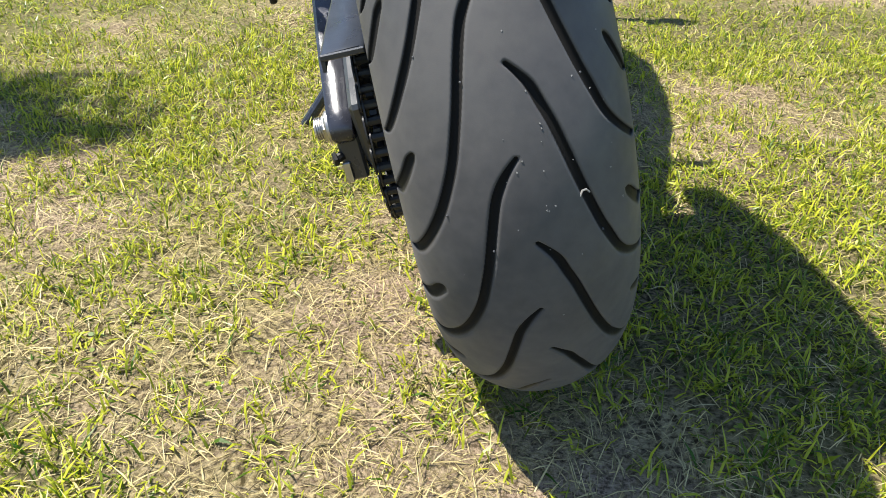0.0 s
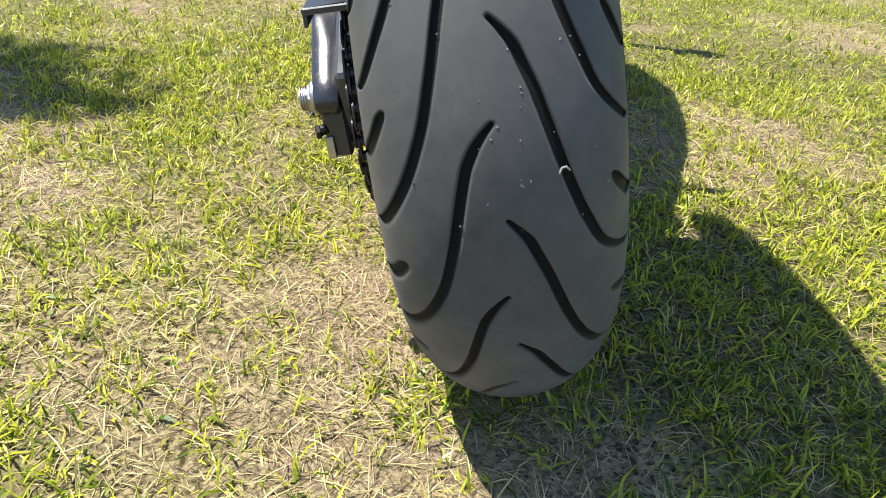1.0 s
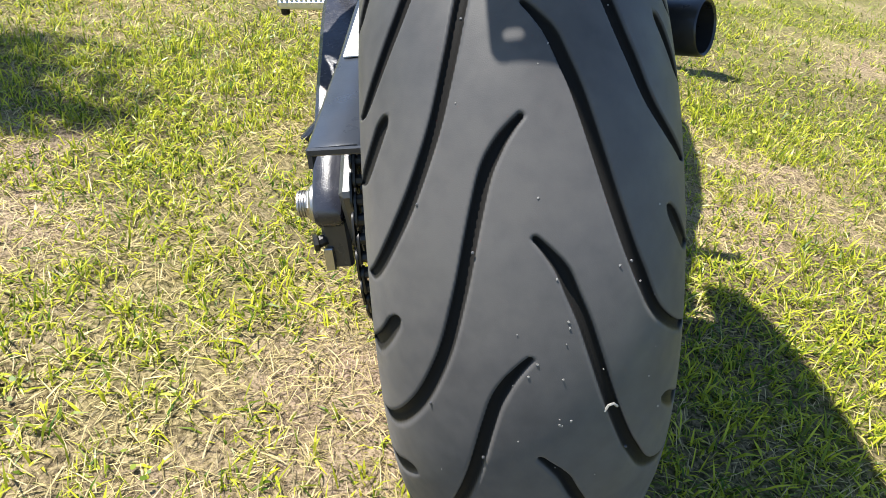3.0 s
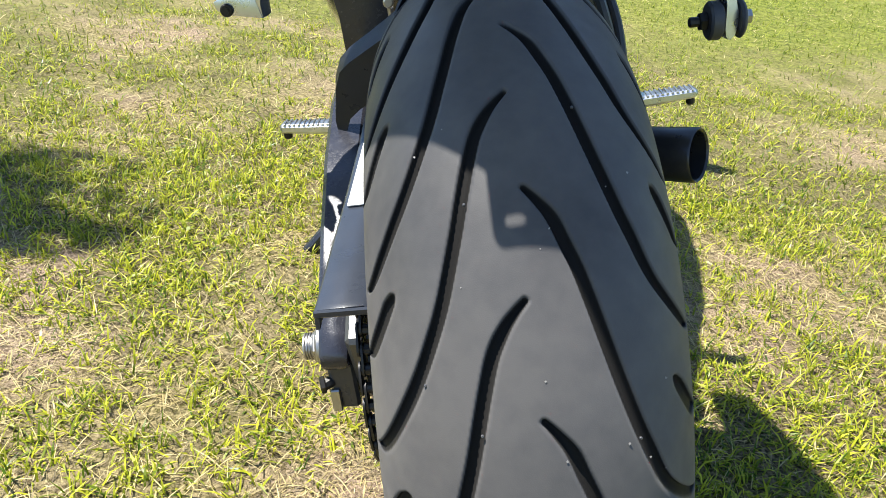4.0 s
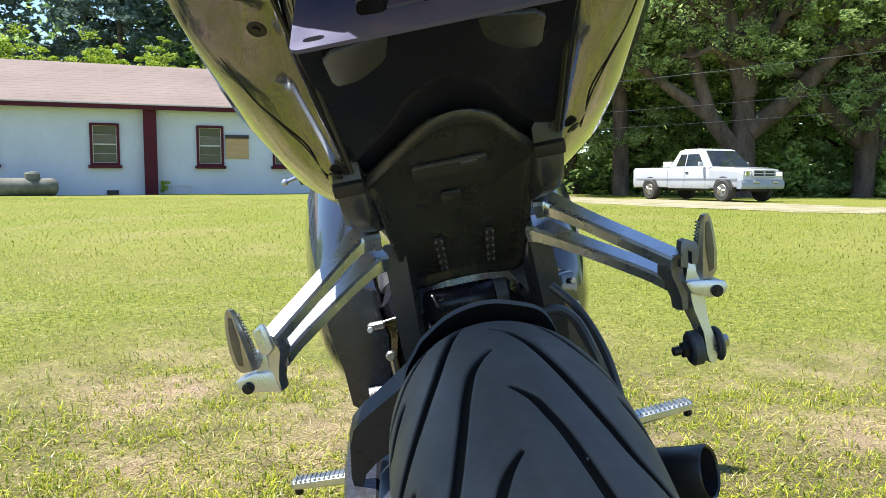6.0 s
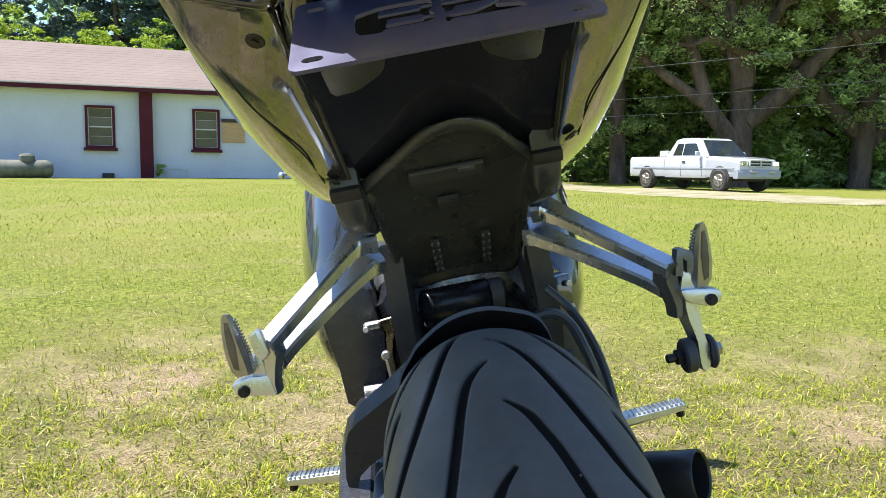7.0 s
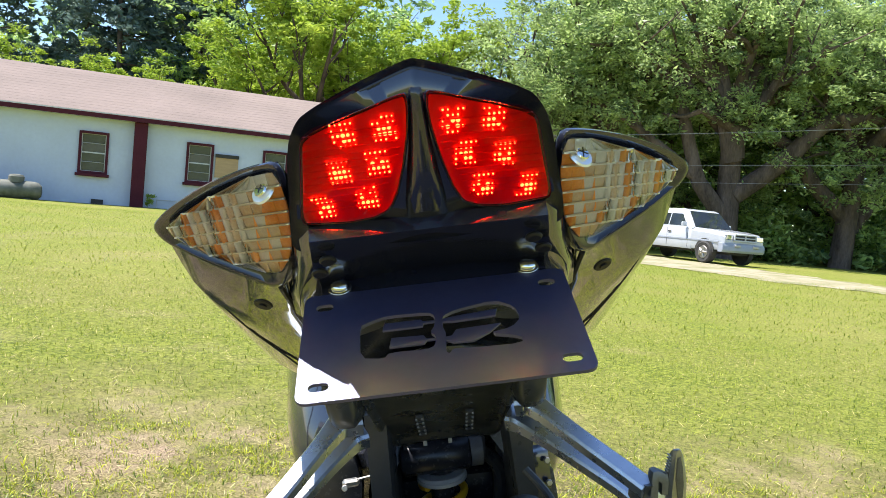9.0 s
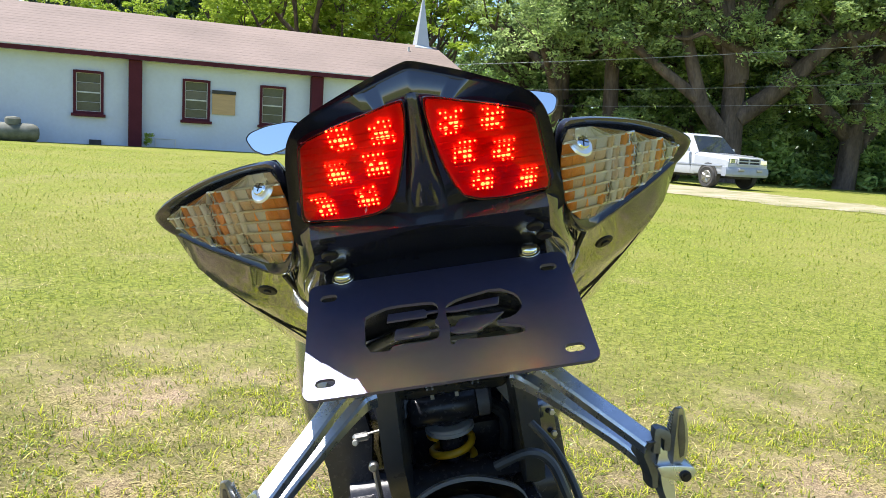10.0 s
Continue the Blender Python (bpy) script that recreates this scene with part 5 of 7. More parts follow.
        part("bezel", bm, M_UNDER, fair, "black signal bezel", 60)
        rings = [[(x * 0.99, pod_y(x, z) + 0.010, z) for x, z in pod], [(x, pod_y(x, z) + 0.016, z) for x, z in pod]]
        st = [
            (-0.10, [(0.075, 0.985), (0.10, 0.982), (0.135, 0.974), (0.168, 0.958), (0.182, 0.938), (0.180, 0.922), (0.167, 0.895), (0.143, 0.878), (0.112, 0.871), (0.100, 0.872), (0.094, 0.885), (0.085, 0.92)]),
            (-0.04, [(0.075, 0.99), (0.11, 0.985), (0.145, 0.972), (0.176, 0.95), (0.188, 0.92), (0.184, 0.90), (0.169, 0.870), (0.142, 0.852), (0.110, 0.843), (0.099, 0.845), (0.094, 0.86), (0.085, 0.90)]),
            (0.05, [(0.08, 0.99), (0.12, 0.98), (0.155, 0.96), (0.182, 0.93), (0.192, 0.89), (0.186, 0.862), (0.165, 0.828), (0.139, 0.803), (0.108, 0.788), (0.094, 0.788), (0.090, 0.80), (0.085, 0.86)]),
            (0.15, [(0.08, 0.98), (0.12, 0.97), (0.155, 0.94), (0.180, 0.90), (0.188, 0.86), (0.180, 0.830), (0.159, 0.792), (0.137, 0.771), (0.112, 0.758), (0.100, 0.758), (0.095, 0.775), (0.09, 0.84)]),
            (0.25, [(0.08, 0.96), (0.12, 0.94), (0.15, 0.91), (0.168, 0.87), (0.172, 0.83), (0.165, 0.80), (0.150, 0.774), (0.134, 0.756), (0.118, 0.742), (0.108, 0.742), (0.10, 0.76), (0.09, 0.83)]),
            (0.34, [(0.08, 0.92), (0.11, 0.90), (0.13, 0.87), (0.145, 0.83), (0.148, 0.80), (0.145, 0.775), (0.138, 0.755), (0.128, 0.74), (0.118, 0.73), (0.11, 0.73), (0.10, 0.75), (0.09, 0.80)]),
        ]
        for y, sec in st:
            (bx, bz), (cx, cz) = sec[8], sec[9]
            sec = sec[:8] + [(cx + (bx - cx) * 0.55, cz + (bz - cz) * 0.55), (cx, cz), (cx - 0.0015, cz + 0.006), (cx - 0.004, cz + 0.05)]
            rings.append([(x, y, min(z, 0.946 - 0.10 * (y + 0.10))) for x, z in sec])
        rings = [rounded(r, 0.3, 1) for r in rings]
        rings = [[(s * p[0], p[1], p[2]) for p in r] for r in rings]
        bm = bmesh.new()
        vs = loft(bm, rings)
        part("panel", bm, M_FAIRING, fair, "gloss black painted panel", 40)
        for x, y, z, nx, ny, nz in ((0.117, -0.128, 0.8835, 0.25, -0.55, -0.8), (0.108, 0.055, 0.7865, 0.45, -0.2, -0.87)):
            bm = bmesh.new()
            disc(bm, (s * x, y, z), (s * nx, ny, nz), 0.0068, 0.0022, 16, 0.0008)
            disc(bm, (s * (x + nx * 0.0022), y + ny * 0.0022, z + nz * 0.0022), (s * nx, ny, nz), 0.003, 0.0012, 6)
            part("fastener", bm, M_CHAIN, fair, "dark screw head")
        # lower seam strip
        bm = bmesh.new()
        tube(bm, [(s * x, y, z) for x, y, z in ((0.1, -0.150, 0.8945), (0.099, -0.10, 0.8695), (0.096, -0.04, 0.843), (0.093, 0.05, 0.785))], 0.002, 6)
        part("seam", bm, M_BLACKOUT, fair)

        bm = bmesh.new()
        tube(bm, smooth_path([(s * x, y, z) for x, y, z in ((0.1580, -0.1000, 0.8915), (0.1536, -0.073, 0.8740), (0.1486, -0.0358, 0.8543), (0.1362, -0.0077, 0.8331), (0.1228, 0.0242, 0.8092), (0.1187, 0.074, 0.7856))], 4), 0.0008, 6)
        part("panel_gap", bm, M_BLACKOUT, fair, "thin dark gap between panels")
        sig = new("turn_signal")
        sig.parent = bike
        tagged(sig, "clear turn signal with an amber bulb")
        lens = [(0.0845, 0.9625), (0.100, 0.9615), (0.122, 0.9560), (0.142, 0.9485), (0.1555, 0.9420), (0.1535, 0.9350), (0.140, 0.9230), (0.122, 0.9130), (0.104, 0.9065), (0.0965, 0.9075), (0.0880, 0.9180), (0.0835, 0.9400)]
        lens = [(0.117 + (x - 0.117) * (1.23 if x < 0.117 else 1.45), 0.936 + (z - 0.936) * 1.07) for x, z in lens]
        o3 = rounded([Vector((x, 0, z)) for x, z in lens], 0.25, 2)
        cx = sum(p.x for p in o3) / len(o3)
        cz = sum(p.z for p in o3) / len(o3)
        def sig_ring(k, lift):
            return [(s * (cx + (p.x - cx) * k), pod_y(cx + (p.x - cx) * k, cz + (p.z - cz) * k) + lift, cz + (p.z - cz) * k) for p in o3]
        bm = bmesh.new()
        vs = loft(bm, [sig_ring(*q) for q in ((1.0, 0.0), (1.0, -0.004), (0.97, -0.0062), (0.7, -0.0090), (0.2, -0.0102))], True, False)
        bm.faces.new(vs[-1])
        lens = part("lens", bm, M_CLEAR, sig, "clear plastic lens", 60)
        lens.visible_shadow = False
        bm = bmesh.new()
        slab(bm, sig_ring(0.98, -0.0030), (0, 0.002, 0))
        part("reflector", bm, M_CHROME, sig, "silver faceted reflector")
        bm = bmesh.new()
        slab(bm, [(s * x, pod_y(x, z) - 0.0042, z) for x, z in ((0.088, 0.944), (0.098, 0.946), (0.103, 0.940), (0.105, 0.926), (0.103, 0.914), (0.098, 0.912), (0.091, 0.920), (0.0875, 0.93))], (0, 0.0008, 0))
        part("bulb_window", bm, M_AMBER, sig, "amber bulb behind the lens")
        # moulded rows: amber bulb behind the inner end, a plain stretch, then beads towards the tip
        # amber, pale and chrome cells paint the bulb's reflections and glints
        zlo, zhi = min(p.z for p in o3) + 0.0012, max(p.z for p in o3) - 0.0012
        rows = 8

        def ends(zc):
            e = [p.x + (q.x - p.x) * (zc - p.z) / (q.z - p.z) for p, q in zip(o3, o3[1:] + o3[:1]) if (p.z - zc) * (q.z - zc) < 0]
            return min(e) + 0.0012, max(e) - 0.0014
        for k in range(rows):
            za, zb = zlo + (zhi - zlo) * k / rows, zlo + (zhi - zlo) * (k + 1) / rows
            (xa, xb), (xc, xd) = ends(za), ends(zb)
            x, wide = min(xa, xc), max(xb, xd)
            j = 0
            while x < wide:
                bead = x > 0.106
                x1 = min(x + (0.0052 if bead else 0.0080), wide)
                bm = bmesh.new()
                row = []
                for g in (0, 0.2, 0.5, 0.8, 1):
                    xx = x + (x1 - x) * g
                    xl, xh = min(max(xx, xa), xb), min(max(xx, xc), xd)
                    lift = -0.0036 - (0.0034 if bead else 0.0012) * math.sin(math.pi * g)
                    row.append([(s * xl, pod_y(xl, za) + lift, za), (s * xh, pod_y(xh, zb) + lift - 0.0006, zb), (s * xh, pod_y(xh, zb) + lift + 0.0012, zb), (s * xl, pod_y(xl, za) + lift + 0.0012, za)])
                loft(bm, row)
                h = (j * 7 + k * 5) % 6
                if k == rows - 1:
                    mat = M_REFLECT if h < 4 else M_PALE
                elif x < 0.086:
                    mat = M_AMBER
                elif not bead:
                    mat = M_PALE if (j + k) % 3 else M_REFLECT
                else:
                    mat = (M_REFLECT, M_PALE, M_REFLECT, M_AMBER, M_CHROME)[(j + k // 3) % 5] if k > 0 else M_REFLECT
                part("cell", bm, mat, sig, "", 60)
                x, j = x1, j + 1
            if k:
                bm = bmesh.new()
                tube(bm, [(s * (xa + (xb - xa) * f), pod_y(xa + (xb - xa) * f, za) - 0.0058, za) for f in (0, 0.5, 1)], 0.0008, 5)
                part("rib", bm, M_REFLECT, sig)
        bm = bmesh.new()
        c0, ax = Vector((s * 0.0885, pod_y(0.0885, 0.9535) - 0.006, 0.9535)), Vector((s * 0.5, -0.72, 0.48))
        disc(bm, c0, ax, 0.0084, 0.0022, 24, 0.001)
        part("screw_collar", bm, M_REFLECT, sig)
        bm = bmesh.new()
        disc(bm, c0 + ax.normalized() * 0.0022, ax, 0.0046, 0.002, 16, 0.0007)
        part("screw", bm, M_CHROME, sig, "small bright cross-head screw")
        bm = bmesh.new()
        for t in (0, 1):
            w = ax.normalized().orthogonal()
            w.rotate(Matrix.Rotation(0.5 + math.pi / 2 * t, 3, ax))
            tube(bm, [c0 + ax.normalized() * 0.0043 - w * 0.0024, c0 + ax.normalized() * 0.0043 + w * 0.0024], 0.00035, 4)
        part("screw_slot", bm, M_CHAIN, sig)


def build_under():
    # gloss panel beneath the tail
    bm = bmesh.new()
    rings = []
    for y, z, w, sag in ((-0.236, 0.923, 0.066, 0.0), (-0.205, 0.908, 0.070, 0.004), (-0.165, 0.889, 0.086, 0.010), (-0.10, 0.864, 0.098, 0.016), (-0.03, 0.838, 0.098, 0.014), (0.03, 0.808, 0.094, 0.010), (0.09, 0.782, 0.09, 0.010)):
        top = [(u * w, y, z + sag * (1 - u * u)) for u in (-1, -0.8, -0.4, 0, 0.4, 0.8, 1)]
        rings.append(top + [(p[0], p[1] + 0.004, p[2] + 0.008) for p in top[::-1]])
    loft(bm, rings)
    under = part("tail_underside", bm, M_UNDER, bike, "gloss black inner tail panel", 50)
    for s in (1, -1):
        bm = bmesh.new()
        slab(bm, rounded([(s * x - 0.004, y, 0.880 - 0.39 * (y + 0.165)) for x, y in ((0.030, -0.122), (0.078, -0.112), (0.077, -0.072), (0.058, -0.074), (0.036, -0.093))], 0.2, 1), (0, 0.001, 0.004), 0.001)
        part("mount_tab", bm, M_PLASTIC, under)
        bm = bmesh.new()
        for x, y, z in ((0.059, -0.219, 0.9125), (0.066, -0.205, 0.905)):
            disc(bm, (s * x, y, z), (0, -0.5, -0.85), 0.005, 0.003, 12, 0.001)
        part("clip", bm, M_CHAIN, under)

    for s in (1, -1):
        bm = bmesh.new()
        loft(bm, [[(s * x0, y0, z0), (s * (x0 + x1) / 2, (y0 + y1) / 2 - 0.003, (z0 + z1) / 2 - 0.003), (s * x1, y1, z1), (s * x1, y1 + 0.006, z1 + 0.003), (s * x0, y0 + 0.006, z0 + 0.006)] for x0, y0, z0, x1, y1, z1 in ((0.066, -0.232, 0.930, 0.080, -0.205, 0.926), (0.066, -0.212, 0.914, 0.086, -0.178, 0.908), (0.072, -0.182, 0.897, 0.094, -0.150, 0.889), (0.084, -0.130, 0.873, 0.098, -0.115, 0.872))])
        part("inner_strip", bm, M_PAINT, under, "gloss black inner strip", 50)

    # undertray
    tray = new("undertray")
    tray.parent = bike
    tagged(tray, "matt black moulded undertray")

    def uz(y):
        return 0.8147 - 0.5034 * (y - 0.0076)
    rim = [(0.0, 0.001), (0.020, 0.006), (0.033, 0.0155), (0.047, 0.033), (0.068, 0.060), (0.084, 0.078), (0.0885, 0.087), (0.0835, 0.100), (0.0818, 0.12), (0.0803, 0.18), (0.079, 0.25), (0.0735, 0.361), (0.05, 0.362), (0.03, 0.352), (0.0, 0.350)]
    full = rim + [(-x, y) for x, y in rim[-2:0:-1]]
    full = [(p.x, p.y) for p in rounded([Vector((a, b, 0)) for a, b in full], 0.25, 2)]
    mid = -0.005
    bm = bmesh.new()
    cy = 0.19
    rings = []
    for k, drop in ((0.97, 0.004), (1.0, -0.001), (1.0, -0.004), (0.985, -0.0065), (0.93, -0.0065), (0.90, -0.001), (0.86, 0.001), (0.5, 0.003), (0.05, 0.004)):
        rings.append([(mid + x * k + 0.010 * step(0.09, 0.0, y), cy + (y - cy) * k, uz(cy + (y - cy) * k) + drop) for x, y in full])
    loft(bm, rings)
    part("tray", bm, M_TRAY, tray, "", 66)
    for s in (1, -1):
        for k in range(5):
            y = 0.241 + 0.0195 * k
            bm = bmesh.new()
            box(bm, (-0.002 + s * 0.0295, y, uz(y) - 0.0015), (0.010, 0.016, 0.006), (-26.6, 0, 0), 0.0015)
            part("slot_rib", bm, M_PLASTIC, tray)
            bm = bmesh.new()
            for t in (-1, 1):
                box(bm, (-0.002 + s * 0.0295 + t * 0.0035, y - 0.006, uz(y - 0.006) - 0.0052), (0.0024, 0.0045, 0.002), (-26.6, 0, 0))
            part("pin", bm, M_STEEL, tray)
    bm = bmesh.new()
    box(bm, (-0.0065, 0.086, uz(0.086) - 0.0012), (0.072, 0.024, 0.005), (-26.6, 0, 0), 0.0015)
    part("label_recess", bm, M_PLASTIC, tray, "moulded unreadable marking")
    bm = bmesh.new()
    box(bm, (0.012, 0.079, uz(0.079) - 0.0045), (0.016, 0.005, 0.002), (-26.6, 0, 0))
    part("marking_bar", bm, M_STEEL, tray)
    bm = bmesh.new()
    box(bm, (-0.009, 0.144, uz(0.144) - 0.0012), (0.022, 0.024, 0.004), (-26.6, 0, 0), 0.003, 2)
    part("emblem_pad", bm, M_PLASTIC, tray)
    # white colour stands for the light along the tray's edge
    bm = bmesh.new()
    tube(bm, smooth_path([(mid + x, y, uz(y) - 0.001) for x, y in ((-0.074, 0.362), (-0.050, 0.362), (-0.036, 0.356), (-0.020, 0.352), (0.016, 0.352), (0.032, 0.357), (0.050, 0.363), (0.071, 0.363))], 4), 0.0024, 8)
    part("tray_lip", bm, M_STICKER, tray, "lower lip with its bright edge light in the colour")
    for x in (-0.0310, 0.0020):
        bm = bmesh.new()
        box(bm, (x, 0.354, 0.6350), (0.005, 0.003, 0.012))
        part("lip_tab", bm, M_STEEL, tray)
    # subframe covers on both sides
    for s in (1, -1):
        bm = bmesh.new()
        loft(bm, [[(s * p[0] - 0.0075, y, p[2]) for p in rounded([(x0, 0, z1), (x1, 0, z1 - 0.006), (x1, 0, z0 + 0.008), (x1 - 0.008, 0, z0), (x0, 0, z0)], 0.25, 1)] for y, x0, x1, z0, z1 in ((0.062, 0.0800, 0.1060, 0.762, 0.800), (0.070, 0.0790, 0.1060, 0.748, 0.800), (0.085, 0.0785, 0.1060, 0.734, 0.796), (0.12, 0.0785, 0.1040, 0.729, 0.786), (0.165, 0.0775, 0.1015, 0.724, 0.764), (0.19, 0.0765, 0.0995, 0.724, 0.752))])
        cover = part("subframe_cover", bm, M_TRAY, bike, "matt black subframe cover", 62)
        bm = bmesh.new()
        box(bm, (s * 0.0930 - 0.0075, 0.064, 0.7725), (0.0290, 0.012, 0.013), (28, 0, 0), 0.003, 2)
        part("clip_band", bm, M_BLACKOUT, cover, "black clip where the fairing ends")
        bm = bmesh.new()
        loft(bm, [[(s * 0.072, y, z1), (s * 0.098, y, z1), (s * 0.100, y, z0), (s * 0.076, y, z0)] for y, z0, z1 in ((0.265, 0.58, 0.70), (0.30, 0.52, 0.70), (0.42, 0.46, 0.68), (0.52, 0.44, 0.64))])
        part("inner_guard", bm, M_PLASTIC, bike, "", 40)


def build_plate():
    """Plate holder: a bent sheet with slots and a pierced emblem, bolted under the tail."""
    low, high = Vector((0, -0.259, 0.8345)), Vector((0, -0.166, 0.8935))
    v = (high - low).normalized()
    nrm = Vector((1, 0, 0)).cross(v)       # faces up and back
    holder = new("plate_holder")
    holder.parent = bike
    tagged(holder, "satin black number plate holder without a plate")

    def at(x, h, lift=0.0):
        return Vector((x, 0, 0)) + low + v * h + nrm * lift

    def slot(cx, ch, w, h, n=6):
        r = h / 2
        pts = []
        for e in (1, -1):
            for k in range(n + 1):
                a = -math.pi / 2 + math.pi * k / n
                pts.append((cx + e * (w / 2 - r) + e * r * math.cos(a), ch + e * r * math.sin(a)))
        return pts
    outer = []
    for cx, ch, a0 in ((-0.0755, 0.0115, 180), (0.0755, 0.0115, 270), (0.0745, 0.0910, 0), (-0.0745, 0.0910, 90)):
        for k in range(5):
            a = radians(a0 + 22.5 * k)
            outer.append((cx + 0.006 * math.cos(a), ch + 0.006 * math.sin(a)))
    first = [(-0.0465, 0.0355), (-0.0468, 0.0625), (-0.0420, 0.0655), (-0.0310, 0.0697), (-0.0060, 0.0685), (-0.0025, 0.0650), (-0.0030, 0.0560), (-0.0060, 0.0510), (-0.0030, 0.0470), (-0.0040, 0.0390), (-0.0090, 0.0365), (-0.0300, 0.0375), (-0.0330, 0.0330)]
    second = [(0.0020, 0.0635), (0.0100, 0.0680), (0.0340, 0.0728), (0.0450, 0.0650), (0.0470, 0.0540), (0.0410, 0.0470), (0.0270, 0.0440), (0.0455, 0.0385), (0.0445, 0.0325), (0.0170, 0.0335), (0.0060, 0.0350), (0.0035, 0.0310), (0.0015, 0.0330), (0.0030, 0.0480), (0.0015, 0.0540)]
    first, second = ([(p.x, p.y) for p in rounded([Vector((a, b, 0)) for a, b in lp], 0.25, 1)] for lp in (first, second))
    loops = [outer, first, second, slot(-0.0692, 0.0165, 0.0115, 0.0062), slot(0.0692, 0.0165, 0.0115, 0.0062), slot(-0.0680, 0.084, 0.0105, 0.0060), slot(0.0680, 0.084, 0.0105, 0.0060)]
    bm = bmesh.new()
    edges = []
    for lp in loops:
        vs = [bm.verts.new(at(x, h)) for x, h in lp]
        edges += [bm.edges.new((vs[i], vs[(i + 1) % len(vs)])) for i in range(len(vs))]
    bmesh.ops.triangle_fill(bm, use_beauty=True, use_dissolve=False, edges=edges, normal=nrm)
    fs = list(bm.faces)
    ext = bmesh.ops.extrude_face_region(bm, geom=fs)
    for e in ext["geom"]:
        if isinstance(e, bmesh.types.BMVert):
            e.co += nrm * 0.0022
    part("sheet", bm, M_PLATE, holder, "pierced satin black sheet")
    # raised bars left standing in the emblem
    for pts in ([(-0.0335, 0.0570), (-0.0100, 0.0570), (-0.0095, 0.0595), (-0.0010, 0.0600), (-0.0010, 0.0612), (-0.0095, 0.0615), (-0.0110, 0.0632), (-0.0325, 0.0632)], [(-0.0300, 0.0420), (-0.0100, 0.0420), (-0.0085, 0.0445), (-0.0010, 0.0445), (-0.0010, 0.0457), (-0.0085, 0.0460), (-0.0100, 0.0490), (-0.0285, 0.0500)], [(0.0010, 0.0590), (0.0080, 0.0580), (0.0330, 0.0590), (0.0345, 0.0650), (0.0120, 0.0632), (0.0010, 0.0615)], [(0.0010, 0.0430), (0.0070, 0.0400), (0.0180, 0.0395), (0.0280, 0.0455), (0.0350, 0.0520), (0.0090, 0.0510), (0.0060, 0.0460), (0.0010, 0.0455)]):
        bm = bmesh.new()
        slab(bm, [at(x, h, 0.0004) for x, h in pts], nrm * 0.0016, 0.0003)
        part("emblem_bar", bm, M_PLATE, holder)
    for s in (1, -1):
        bm = bmesh.new()
        c0 = at(s * 0.059, 0.1015, 0.0022)
        disc(bm, c0, nrm, 0.0074, 0.0012, 18, 0.0003)
        rr = [(0.0058, 0.0012), (0.0058, 0.0025), (0.0049, 0.0044), (0.0029, 0.0055), (0.0008, 0.0058)]
        s1 = nrm.orthogonal().normalized()
        s2 = nrm.cross(s1)
        loft(bm, [[c0 + nrm * h + (s1 * math.cos(a) + s2 * math.sin(a)) * r for a in (2 * math.pi * k / 16 for k in range(16))] for r, h in rr])
        part("bolt", bm, M_CHROME, holder, "chrome dome bolt", 60)
    bm = bmesh.new()
    slab(bm, [at(-0.070, 0.090, -0.0024), at(0.070, 0.090, -0.0024), at(0.072, 0.116, -0.0024), at(0.060, 0.124, -0.0024), at(-0.060, 0.124, -0.0024), at(-0.072, 0.116, -0.0024)], nrm * 0.0022, 0.0005)
    part("back_tab", bm, M_UNDER, holder)


def bar(bm, pts, ws, hs, up=(0, 0, 1), b=0.25):
    """Rounded rectangular bar along pts, with widths and heights."""
    rings = []
    pts = [Vector(p) for p in pts]
    for i, p in enumerate(pts):
        d = (pts[min(i + 1, len(pts) - 1)] - pts[max(i - 1, 0)]).normalized()
        side = d.cross(Vector(up)).normalized()
        u = side.cross(d)
        w, h = ws[i] / 2, hs[i] / 2
        k = min(w, h) * 2 * b
        rings.append([p + side * a + u * c for a, c in ((-w + k, -h), (w - k, -h), (w, -h + k), (w, h - k), (w - k, h), (-w + k, h), (-w, h - k), (-w, -h + k))])
    loft(bm, rings)


